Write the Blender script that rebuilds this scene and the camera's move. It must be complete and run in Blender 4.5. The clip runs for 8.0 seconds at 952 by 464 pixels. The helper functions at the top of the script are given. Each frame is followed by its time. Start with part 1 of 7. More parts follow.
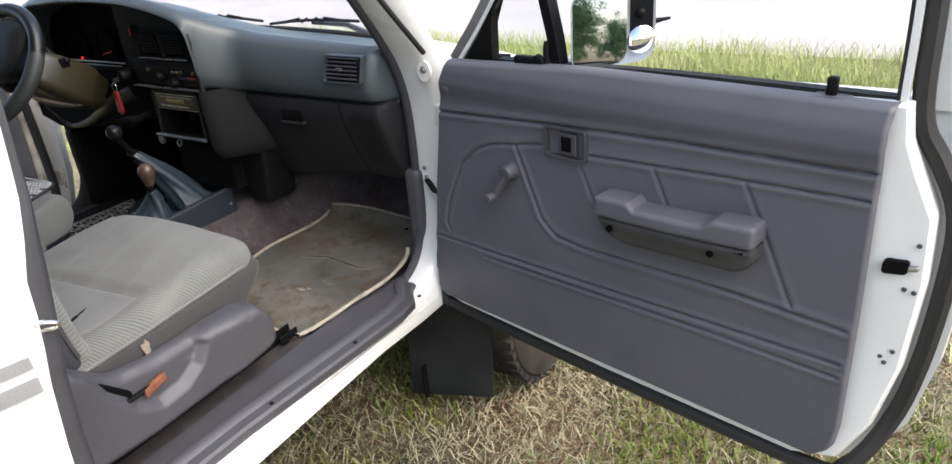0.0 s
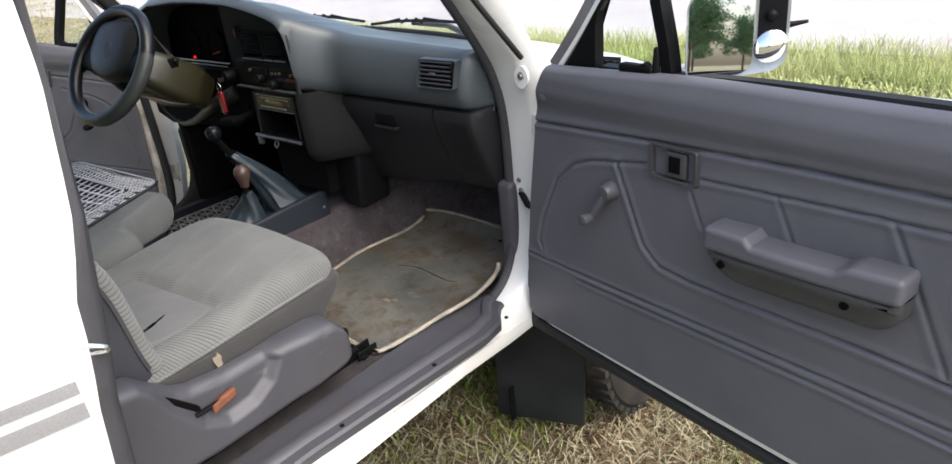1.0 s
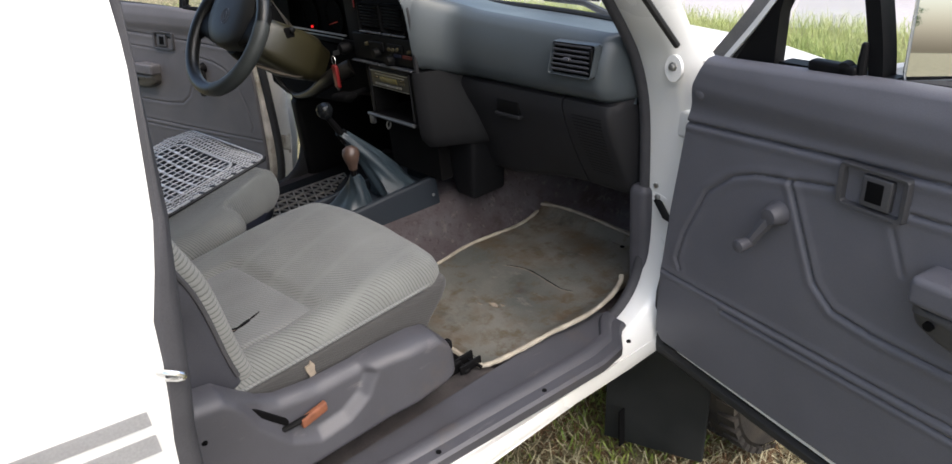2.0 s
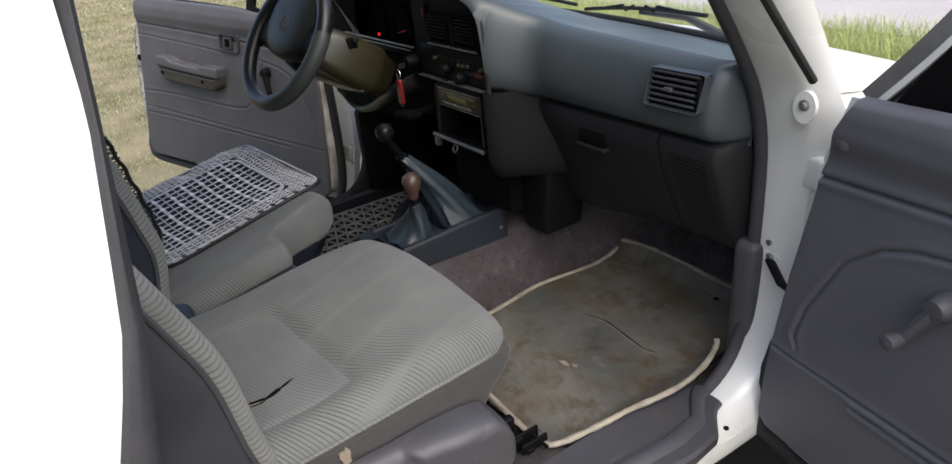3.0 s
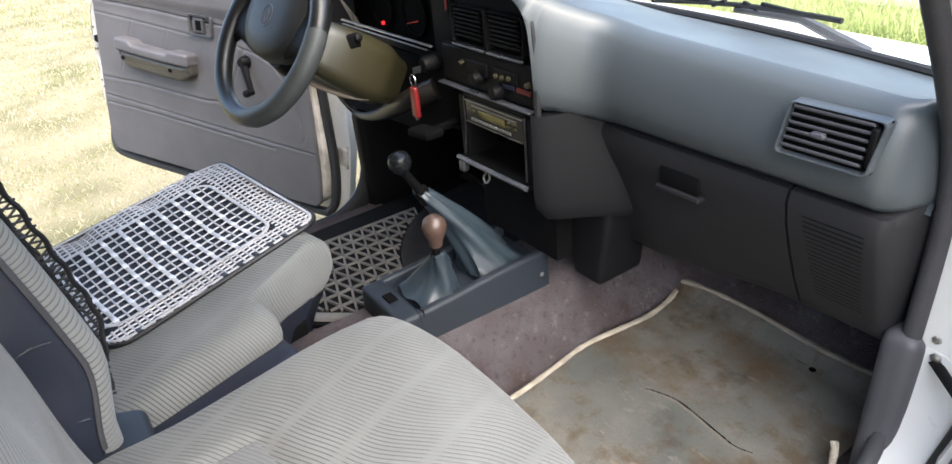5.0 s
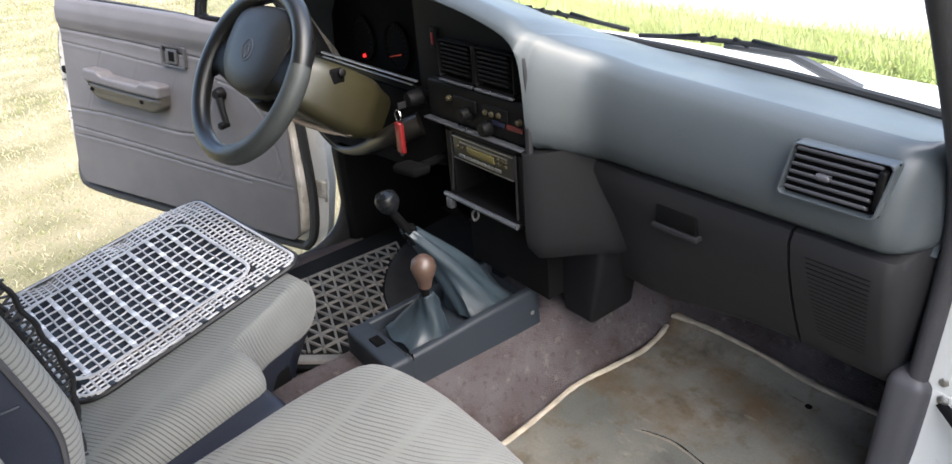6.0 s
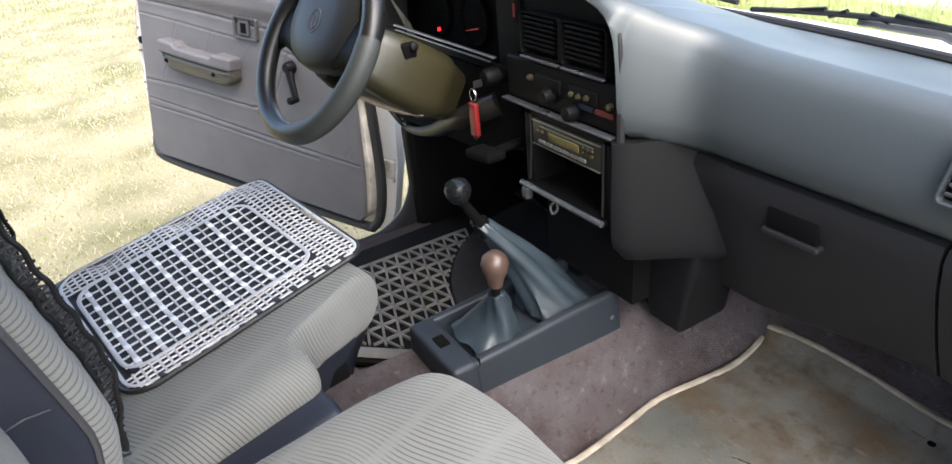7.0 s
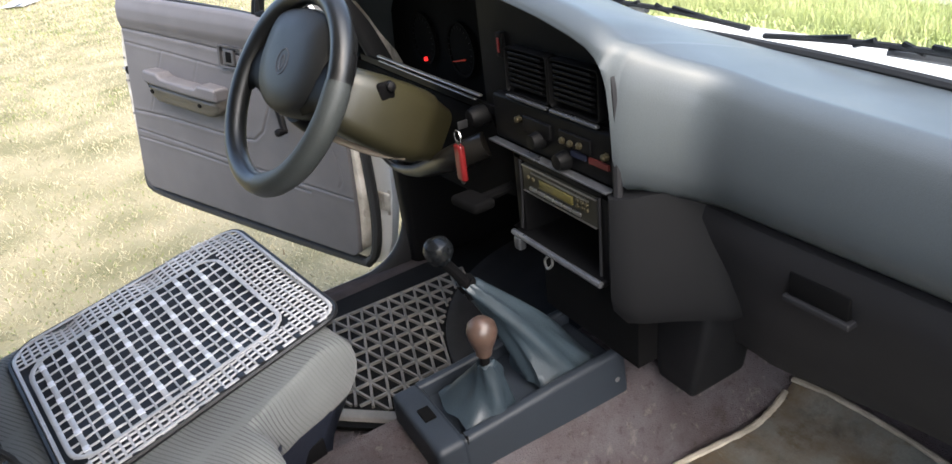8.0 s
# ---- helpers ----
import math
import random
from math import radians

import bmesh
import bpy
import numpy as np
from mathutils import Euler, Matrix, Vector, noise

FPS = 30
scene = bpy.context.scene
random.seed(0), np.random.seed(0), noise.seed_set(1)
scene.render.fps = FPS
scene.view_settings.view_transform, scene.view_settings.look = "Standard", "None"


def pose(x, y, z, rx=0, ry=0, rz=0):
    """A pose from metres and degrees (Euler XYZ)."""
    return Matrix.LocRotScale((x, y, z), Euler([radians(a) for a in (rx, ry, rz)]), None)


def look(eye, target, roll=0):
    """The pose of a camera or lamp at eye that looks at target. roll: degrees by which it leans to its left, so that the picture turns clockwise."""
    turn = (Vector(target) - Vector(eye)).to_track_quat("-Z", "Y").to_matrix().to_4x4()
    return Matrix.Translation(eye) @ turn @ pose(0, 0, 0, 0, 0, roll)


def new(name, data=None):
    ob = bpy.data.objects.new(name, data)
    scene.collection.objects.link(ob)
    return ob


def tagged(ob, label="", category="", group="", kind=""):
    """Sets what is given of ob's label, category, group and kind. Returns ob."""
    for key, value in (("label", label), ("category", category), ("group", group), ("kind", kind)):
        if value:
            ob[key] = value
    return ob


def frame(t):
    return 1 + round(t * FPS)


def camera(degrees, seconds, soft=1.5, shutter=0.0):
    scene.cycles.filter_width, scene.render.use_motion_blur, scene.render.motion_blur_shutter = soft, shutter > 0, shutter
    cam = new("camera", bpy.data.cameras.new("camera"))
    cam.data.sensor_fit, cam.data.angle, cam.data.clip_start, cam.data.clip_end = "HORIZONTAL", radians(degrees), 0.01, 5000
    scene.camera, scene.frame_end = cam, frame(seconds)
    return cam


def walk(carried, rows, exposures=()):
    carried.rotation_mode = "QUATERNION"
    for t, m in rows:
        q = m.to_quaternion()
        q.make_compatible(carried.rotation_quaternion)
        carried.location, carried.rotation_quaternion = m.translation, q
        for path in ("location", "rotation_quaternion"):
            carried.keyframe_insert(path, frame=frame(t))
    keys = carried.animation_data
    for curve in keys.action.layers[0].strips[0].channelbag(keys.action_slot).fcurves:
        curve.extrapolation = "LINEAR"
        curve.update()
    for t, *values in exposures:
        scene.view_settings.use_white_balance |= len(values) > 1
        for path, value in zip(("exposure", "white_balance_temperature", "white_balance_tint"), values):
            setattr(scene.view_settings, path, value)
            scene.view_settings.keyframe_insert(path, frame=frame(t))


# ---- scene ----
cam = camera(69.6, 8.0)
PATH = [
    (0, (1.842, -1.261, 1.555), (0.870, 0.251, 0.680), -4.7),
    (0.5, (1.830, -1.204, 1.555), (0.735, 0.224, 0.682), -6.1),
    (1, (1.798, -1.122, 1.544), (0.570, 0.202, 0.686), -6.3),
    (1.5, (1.736, -1.073, 1.531), (0.402, 0.132, 0.654), -6.2),
    (1.7, (1.696, -1.051, 1.527), (0.323, 0.098, 0.636), -6.2),
    (2.8, (1.459, -0.910, 1.539), (-0.032, 0.087, 0.655), -5.5),
    (3, (1.436, -0.875, 1.531), (-0.090, 0.064, 0.643), -6.0),
    (3.5, (1.353, -0.774, 1.526), (-0.252, 0.033, 0.648), -6.6),
    (4, (1.258, -0.734, 1.523), (-0.366, -0.018, 0.601), -7.6),
    (4.5, (1.137, -0.741, 1.523), (-0.422, 0.041, 0.545), -7.0),
    (5, (1.049, -0.740, 1.535), (-0.416, 0.205, 0.555), -5.3),
    (5.2, (1.032, -0.739, 1.539), (-0.423, 0.251, 0.588), -5.0),
    (6.3, (0.978, -0.738, 1.547), (-0.461, 0.296, 0.620), -4.6),
    (6.5, (0.963, -0.732, 1.539), (-0.494, 0.257, 0.590), -5.1),
    (7, (0.887, -0.684, 1.515), (-0.642, 0.169, 0.548), -5.4),
    (7.5, (0.829, -0.598, 1.517), (-0.754, 0.205, 0.596), -5.8),
    (8, (0.791, -0.565, 1.529), (-0.767, 0.251, 0.578), -7.5),
]
EXPOSURE = [(0.0, 1.45), (1.5, 1.42), (3.0, 1.02), (3.5, 1.8), (4.0, 2.42), (4.5, 2.48), (5.0, 2.44), (6.5, 2.4), (7.0, 2.46), (8.0, 2.26)]
walk(cam, [(t, look(eye, target, roll)) for t, eye, target, roll in PATH], EXPOSURE)

# ---------------------------------------------------------------- light
world = bpy.data.worlds.new("sky")
scene.world = world
world.use_nodes = True
wn = world.node_tree.nodes
sky = wn.new("ShaderNodeTexSky")
sky.sky_type = "NISHITA"
sky.sun_disc = False
sky.sun_elevation = radians(52)
sky.sun_rotation = radians(95)
sky.air_density, sky.dust_density, sky.ozone_density = 1.0, 4.0, 1.0
world.node_tree.links.new(sky.outputs[0], wn["Background"].inputs[0])
wn["Background"].inputs[1].default_value = 0.15

sun_data = bpy.data.lights.new("sun", "SUN")
sun_data.energy, sun_data.angle, sun_data.color = 1.5, radians(85), (1.0, 0.98, 0.96)
sun = new("sun", sun_data)
sun.matrix_world = look((4.35, -0.35, 5.6), (0, 0, 0))


# ---------------------------------------------------------------- mesh helpers
def V(*a):
    return Vector(a)


def smooth(a, b, x):
    t = min(1.0, max(0.0, (x - a) / (b - a)))
    return t * t * (3 - 2 * t)


def lerp_table(table, x):
    """Straight interpolation in rows of (x, value...)."""
    if x <= table[0][0]:
        return table[0][1:]
    for a, b in zip(table, table[1:]):
        if x <= b[0]:
            k = (x - a[0]) / (b[0] - a[0])
            return tuple(p + k * (q - p) for p, q in zip(a[1:], b[1:]))
    return table[-1][1:]


def curve_points(pts, n=6, closed=False):
    """Catmull-Rom through the points."""
    pts = [Vector(p) for p in pts]
    m, out = len(pts), []
    for i in range(m if closed else m - 1):
        p0 = pts[(i - 1) % m] if closed or i > 0 else pts[0]
        p1, p2 = pts[i], pts[(i + 1) % m]
        p3 = pts[(i + 2) % m] if closed or i + 2 < m else pts[-1]
        for k in range(n):
            t = k / n
            out.append(0.5 * ((2 * p1) + (p2 - p0) * t + (2 * p0 - 5 * p1 + 4 * p2 - p3) * t * t + (3 * p1 - p0 - 3 * p2 + p3) * t ** 3))
    if not closed:
        out.append(pts[-1])
    return out


def loft(bm, rings, closed=True, cap=True, loop=False):
    """Skin between rings of equal length. closed: each ring is a loop; loop: the last ring joins the first."""
    vs = [[bm.verts.new(p) for p in r] for r in rings]
    n = len(rings[0])
    pairs = list(zip(vs, vs[1:])) + ([(vs[-1], vs[0])] if loop else [])
    for a, b in pairs:
        for i in range(n if closed else n - 1):
            j = (i + 1) % n
            bm.faces.new((a[i], a[j], b[j], b[i]))
    if cap and closed and not loop:
        bm.faces.new(list(reversed(vs[0])))
        bm.faces.new(vs[-1])
    return vs


def tube(bm, pts, r, n=8, closed=False, flat=1.0):
    """A round rod along points; r: a number, or one for each point."""
    pts = [Vector(p) for p in pts]
    m = len(pts)
    up, rings = None, []
    for i, p in enumerate(pts):
        a = pts[(i - 1) % m] if closed or i > 0 else p
        b = pts[(i + 1) % m] if closed or i < m - 1 else p
        d = (b - a).normalized()
        if up is None:
            up = d.orthogonal().normalized()
            if flat != 1.0:
                up = (V(0, 0, 1) - d * d.z).normalized()
        up = (up - d * up.dot(d)).normalized()
        side = d.cross(up)
        rad = r if not hasattr(r, "__len__") else r[i]
        rings.append([p + rad * (math.cos(2 * math.pi * k / n) * side + flat * math.sin(2 * math.pi * k / n) * up) for k in range(n)])
    loft(bm, rings, True, not closed, closed)
    return bm


def box(bm, x0, x1, y0, y1, z0, z1, bev=0.0, seg=2):
    v = bmesh.ops.create_cube(bm, size=1.0, matrix=Matrix.Translation(((x0 + x1) / 2, (y0 + y1) / 2, (z0 + z1) / 2)) @ Matrix.Diagonal((abs(x1 - x0), abs(y1 - y0), abs(z1 - z0), 1)))["verts"]
    if bev > 0:
        edges = {e for p in v for e in p.link_edges}
        bmesh.ops.bevel(bm, geom=list(edges), offset=bev, segments=seg, profile=0.5, affect="EDGES")
    return bm


def lathe(bm, base, axis, rows, n=20):
    """Turned body: rows of (distance along axis, radius) from base."""
    base, axis = Vector(base), Vector(axis).normalized()
    s = axis.orthogonal().normalized()
    t = axis.cross(s)
    loft(bm, [[base + axis * h + r * (math.cos(2 * math.pi * k / n) * s + math.sin(2 * math.pi * k / n) * t) for k in range(n)] for h, r in rows])
    return bm


def prism(bm, outline, place, d0, d1, bev=0.0, seg=2):
    """A plate with a 2D outline; place(a, b, depth) gives the world point."""
    loft(bm, [[place(a, b, d) for a, b in outline] for d in (d0, d1)])
    if bev > 0:
        bm.edges.ensure_lookup_table()
        rim = [e for e in bm.edges if len(e.link_faces) == 2 and any(len(f.verts) == len(outline) and len(outline) != 4 for f in e.link_faces)] or list(bm.edges)
        bmesh.ops.bevel(bm, geom=rim, offset=bev, segments=seg, profile=0.5, affect="EDGES")
    return bm


def round_rect(x0, x1, y0, y1, r, n=5):
    out = []
    for cx, cy, a in ((x1 - r, y1 - r, 0), (x0 + r, y1 - r, 90), (x0 + r, y0 + r, 180), (x1 - r, y0 + r, 270)):
        for k in range(n + 1):
            t = radians(a + 90 * k / n)
            out.append((cx + r * math.cos(t), cy + r * math.sin(t)))
    return out


def softbox(bm, lo, hi, r, warp=None, div=8):
    """A box with round edges of radius r and a fine skin, bent by warp(point)."""
    lo, hi = Vector(lo), Vector(hi)
    r = min(r, *[(hi[i] - lo[i]) * 0.499 for i in range(3)])

    def steps(i):
        a, b = lo[i], hi[i]
        end = [r * (1 - math.cos(radians(90 * k / 4))) * 1.0 for k in range(5)]
        mid = [a + r + (b - a - 2 * r) * k / div for k in range(1, div)]
        return [a + e for e in end] + mid + [b - e for e in reversed(end)]

    g = [steps(i) for i in range(3)]
    made = {}

    def vert(p):
        key = tuple(round(c, 6) for c in p)
        if key not in made:
            q = Vector([min(max(p[i], lo[i] + r), hi[i] - r) for i in range(3)])
            d = p - q
            s = q + d.normalized() * r if d.length > 1e-9 else p
            made[key] = bm.verts.new(warp(s) if warp else s)
        return made[key]

    for ax in range(3):
        b, c = (ax + 1) % 3, (ax + 2) % 3
        for side, val in ((0, lo[ax]), (1, hi[ax])):
            for i in range(len(g[b]) - 1):
                for j in range(len(g[c]) - 1):
                    quad = []
                    for ii, jj in ((i, j), (i + 1, j), (i + 1, j + 1), (i, j + 1)):
                        p = Vector((0, 0, 0))
                        p[ax], p[b], p[c] = val, g[b][ii], g[c][jj]
                        quad.append(vert(p))
                    if side == 0:
                        quad.reverse()
                    if len(set(quad)) == 4:
                        bm.faces.new(quad)
    return bm


def part(name, bm, material, parent=None, label="", angle=35):
    """Links a bmesh as one mesh object, under a thing or a part."""
    bmesh.ops.recalc_face_normals(bm, faces=bm.faces[:])
    me = bpy.data.meshes.new(name)
    bm.to_mesh(me)
    bm.free()
    me.materials.append(material)
    me.polygons.foreach_set("use_smooth", [True] * len(me.polygons))
    me.set_sharp_from_angle(angle=radians(angle))
    ob = new(name, me)
    if parent is not None:
        attach(ob, parent)
    if label:
        ob["label"] = label
    return ob


def attach(ob, parent):
    m = Matrix.Identity(4)
    p = parent
    while p is not None:
        m = p.matrix_basis.inverted() @ m if p.parent is None else m
        p = p.parent
    ob.parent = parent
    if parent.parent is None:
        ob.matrix_parent_inverse = parent.matrix_basis.inverted()


def thing(name, at, label, category, group="", kind=""):
    ob = new(name)
    ob.empty_display_size = 0.05
    ob.location = at
    return tagged(ob, label, category, group, kind)


def bm_new():
    return bmesh.new()


# ---------------------------------------------------------------- materials
def material(name, color, rough=0.6, metal=0.0, spread=0.25, coarse=6.0, fine=300.0, bump=0.15, depth=0.001, spec=0.5, second=None, coat=0.0, rough_spread=0.1, grain_mix=0.5):
    """Colour with blotches (coarse) and grain (fine); the grain also gives relief."""
    m = bpy.data.materials.new(name)
    m.use_nodes = True
    nt = m.node_tree
    b = nt.nodes["Principled BSDF"]
    tc = nt.nodes.new("ShaderNodeTexCoord")
    n1 = nt.nodes.new("ShaderNodeTexNoise")
    n1.inputs["Scale"].default_value, n1.inputs["Detail"].default_value = coarse, 5
    n2 = nt.nodes.new("ShaderNodeTexNoise")
    n2.inputs["Scale"].default_value, n2.inputs["Detail"].default_value = fine, 3
    for n in (n1, n2):
        nt.links.new(tc.outputs["Object"], n.inputs["Vector"])
    mix = nt.nodes.new("ShaderNodeMix")
    mix.data_type = "RGBA"
    ramp = nt.nodes.new("ShaderNodeMapRange")
    ramp.inputs[1].default_value, ramp.inputs[2].default_value = 0.35, 0.68
    nt.links.new(n1.outputs["Fac"], ramp.inputs[0])
    nt.links.new(ramp.outputs[0], mix.inputs[0])
    c2 = second or [c * (1 - spread) for c in color]
    mix.inputs[6].default_value = (*color, 1)
    mix.inputs[7].default_value = (*c2, 1)
    grain = nt.nodes.new("ShaderNodeMix")
    grain.data_type, grain.blend_type = "RGBA", "MULTIPLY"
    grain.inputs[0].default_value = grain_mix
    gr = nt.nodes.new("ShaderNodeMapRange")
    gr.inputs[3].default_value, gr.inputs[4].default_value = 0.6, 1.35
    nt.links.new(n2.outputs["Fac"], gr.inputs[0])
    nt.links.new(mix.outputs[2], grain.inputs[6])
    nt.links.new(gr.outputs[0], grain.inputs[7])
    nt.links.new(grain.outputs[2], b.inputs["Base Color"])
    rr = nt.nodes.new("ShaderNodeMapRange")
    rr.inputs[3].default_value, rr.inputs[4].default_value = max(0.02, rough - rough_spread), min(1, rough + rough_spread)
    nt.links.new(n1.outputs["Fac"], rr.inputs[0])
    nt.links.new(rr.outputs[0], b.inputs["Roughness"])
    b.inputs["Metallic"].default_value = metal
    b.inputs["Specular IOR Level"].default_value = spec
    b.inputs["Coat Weight"].default_value = coat
    if bump > 0:
        bp = nt.nodes.new("ShaderNodeBump")
        bp.inputs["Strength"].default_value, bp.inputs["Distance"].default_value = bump, depth
        nt.links.new(n2.outputs["Fac"], bp.inputs["Height"])
        nt.links.new(bp.outputs[0], b.inputs["Normal"])
    return m


def fabric(name, color, dark, axis, period, thin=0.45, bands=None):
    """Ribbed woven cloth: fine dark ribs across the axis, uneven, with worn patches."""
    m = material(name, color, 0.95, 0, 0.16, 9.0, 900.0, 0.35, 0.0008, 0.15)
    nt = m.node_tree
    b = nt.nodes["Principled BSDF"]
    tc = [n for n in nt.nodes if n.type == "TEX_COORD"][0]
    wob = nt.nodes.new("ShaderNodeTexNoise")
    wob.inputs["Scale"].default_value, wob.inputs["Detail"].default_value = 5.0, 1.0
    nt.links.new(tc.outputs["Object"], wob.inputs["Vector"])
    dot = nt.nodes.new("ShaderNodeVectorMath")
    dot.operation = "DOT_PRODUCT"
    dot.inputs[1].default_value = axis
    nt.links.new(tc.outputs["Object"], dot.inputs[0])
    k = nt.nodes.new("ShaderNodeMath")
    k.operation = "MULTIPLY_ADD"
    nt.links.new(wob.outputs["Fac"], k.inputs[0])
    k.inputs[1].default_value = 0.05
    nt.links.new(dot.outputs["Value"], k.inputs[2])
    f = nt.nodes.new("ShaderNodeMath")
    f.operation = "MULTIPLY"
    f.inputs[1].default_value = 2 * math.pi / period
    nt.links.new(k.outputs[0], f.inputs[0])
    s = nt.nodes.new("ShaderNodeMath")
    s.operation = "SINE"
    nt.links.new(f.outputs[0], s.inputs[0])
    r = nt.nodes.new("ShaderNodeMapRange")
    r.inputs[1].default_value, r.inputs[2].default_value = thin, min(1.0, thin + 0.55)
    nt.links.new(s.outputs[0], r.inputs[0])
    # the ribs fade where the cloth is worn
    worn = nt.nodes.new("ShaderNodeTexNoise")
    worn.inputs["Scale"].default_value = 7.0
    nt.links.new(tc.outputs["Object"], worn.inputs["Vector"])
    wr = nt.nodes.new("ShaderNodeMapRange")
    wr.inputs[1].default_value, wr.inputs[2].default_value, wr.inputs[3].default_value, wr.inputs[4].default_value = 0.34, 0.56, 0.45, 1.0
    nt.links.new(worn.outputs["Fac"], wr.inputs[0])
    fade = nt.nodes.new("ShaderNodeMath")
    fade.operation = "MULTIPLY"
    nt.links.new(r.outputs[0], fade.inputs[0])
    nt.links.new(wr.outputs[0], fade.inputs[1])
    if bands:
        # narrow plain stripes woven across the ribs
        across = nt.nodes.new("ShaderNodeVectorMath")
        across.operation = "DOT_PRODUCT"
        across.inputs[1].default_value = [c * 2 * math.pi / bands[1] for c in bands[0]]
        nt.links.new(tc.outputs["Object"], across.inputs[0])
        sb = nt.nodes.new("ShaderNodeMath")
        sb.operation = "SINE"
        nt.links.new(across.outputs["Value"], sb.inputs[0])
        sr = nt.nodes.new("ShaderNodeMapRange")
        sr.inputs[1].default_value, sr.inputs[2].default_value, sr.inputs[3].default_value, sr.inputs[4].default_value = 0.80, 0.97, 1.0, 0.25
        nt.links.new(sb.outputs[0], sr.inputs[0])
        plain = nt.nodes.new("ShaderNodeMath")
        plain.operation = "MULTIPLY"
        nt.links.new(fade.outputs[0], plain.inputs[0])
        nt.links.new(sr.outputs[0], plain.inputs[1])
        fade = plain
    mix = nt.nodes.new("ShaderNodeMix")
    mix.data_type = "RGBA"
    nt.links.new(fade.outputs[0], mix.inputs[0])
    nt.links.new(b.inputs["Base Color"].links[0].from_socket, mix.inputs[6])
    mix.inputs[7].default_value = (*dark, 1)
    nt.links.new(mix.outputs[2], b.inputs["Base Color"])
    bp = nt.nodes.new("ShaderNodeBump")
    bp.inputs["Strength"].default_value, bp.inputs["Distance"].default_value, bp.invert = 0.5, 0.0015, True
    nt.links.new(fade.outputs[0], bp.inputs["Height"])
    nt.links.new(b.inputs["Normal"].links[0].from_socket, bp.inputs["Normal"])
    nt.links.new(bp.outputs[0], b.inputs["Normal"])
    b.inputs["Sheen Weight"].default_value = 0.15
    return m


def glass(name, tint=(0.95, 0.97, 0.96)):
    m = bpy.data.materials.new(name)
    m.use_nodes = True
    nt = m.node_tree
    nt.nodes.remove(nt.nodes["Principled BSDF"])
    out = nt.nodes["Material Output"]
    tr = nt.nodes.new("ShaderNodeBsdfTransparent")
    tr.inputs[0].default_value = (*tint, 1)
    gl = nt.nodes.new("ShaderNodeBsdfGlossy")
    gl.inputs["Roughness"].default_value = 0.02
    lw = nt.nodes.new("ShaderNodeLayerWeight")
    lw.inputs[0].default_value = 0.5
    pw = nt.nodes.new("ShaderNodeMath")
    pw.operation = "POWER"
    pw.inputs[1].default_value = 5.0
    nt.links.new(lw.outputs["Facing"], pw.inputs[0])
    fr = nt.nodes.new("ShaderNodeMath")
    fr.operation = "MULTIPLY_ADD"
    fr.inputs[1].default_value, fr.inputs[2].default_value = 0.35, 0.015
    nt.links.new(pw.outputs[0], fr.inputs[0])
    mx = nt.nodes.new("ShaderNodeMixShader")
    nt.links.new(fr.outputs[0], mx.inputs[0])
    nt.links.new(tr.outputs[0], mx.inputs[1])
    nt.links.new(gl.outputs[0], mx.inputs[2])
    nt.links.new(mx.outputs[0], out.inputs[0])
    return m


def lamp_material(name, color, power):
    m = bpy.data.materials.new(name)
    m.use_nodes = True
    b = m.node_tree.nodes["Principled BSDF"]
    b.inputs["Base Color"].default_value = (*color, 1)
    b.inputs["Emission Color"].default_value = (*color, 1)
    b.inputs["Emission Strength"].default_value = power
    return m


PAINT = material("white_paint", (0.68, 0.68, 0.66), 0.3, 0, 0.07, 5.0, 500.0, 0.02, 0.0005, 0.5, coat=0.4, grain_mix=0.08)
STRIPE = material("grey_stripe", (0.40, 0.40, 0.405), 0.4, 0, 0.1, 8.0)
DASH = material("dash_vinyl", (0.054, 0.064, 0.071), 0.36, 0, 0.12, 5.0, 700.0, 0.25, 0.0006, 0.45)
# darker copy of the hard dash plastic, standing in for shade on the centre stack
DASH_SHADED = material("dash_hard_plastic_shaded", (0.0062, 0.0066, 0.0078), 0.6, 0, 0.15, 6.0, 800.0, 0.2, 0.0005, 0.16)
SATIN = material("satin_trim_edge", (0.10, 0.105, 0.115), 0.3, 0.35, 0.4, 40.0, 500.0, 0.2, 0.0005, 0.5)
CONSOLE = material("console_plastic", (0.0165, 0.0215, 0.029), 0.5, 0, 0.15, 6.0, 800.0, 0.2, 0.0005, 0.35)
BEZEL = material("handle_plastic", (0.045, 0.045, 0.048), 0.45, 0, 0.2, 12.0, 500.0, 0.2, 0.0005, 0.4)
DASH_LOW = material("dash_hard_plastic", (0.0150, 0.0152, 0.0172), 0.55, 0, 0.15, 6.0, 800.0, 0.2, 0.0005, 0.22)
TRIM = material("door_vinyl", (0.088, 0.088, 0.101), 0.55, 0, 0.12, 7.0, 650.0, 0.3, 0.0007, 0.4)
TRIM_WARM = material("driver_door_vinyl", (0.088, 0.084, 0.088), 0.55, 0, 0.15, 7.0, 650.0, 0.3, 0.0007, 0.4)
PLASTIC = material("grey_plastic", (0.057, 0.057, 0.066), 0.5, 0, 0.15, 8.0, 700.0, 0.2, 0.0005, 0.45)
PILLAR_TRIM = material("pillar_trim", (0.046, 0.0455, 0.050), 0.7, 0, 0.2, 14.0, 400.0, 0.4, 0.001, 0.3)
BLACK = material("black_plastic", (0.0045, 0.0045, 0.005), 0.5, 0, 0.3, 9.0, 500.0, 0.2, 0.0005, 0.12)
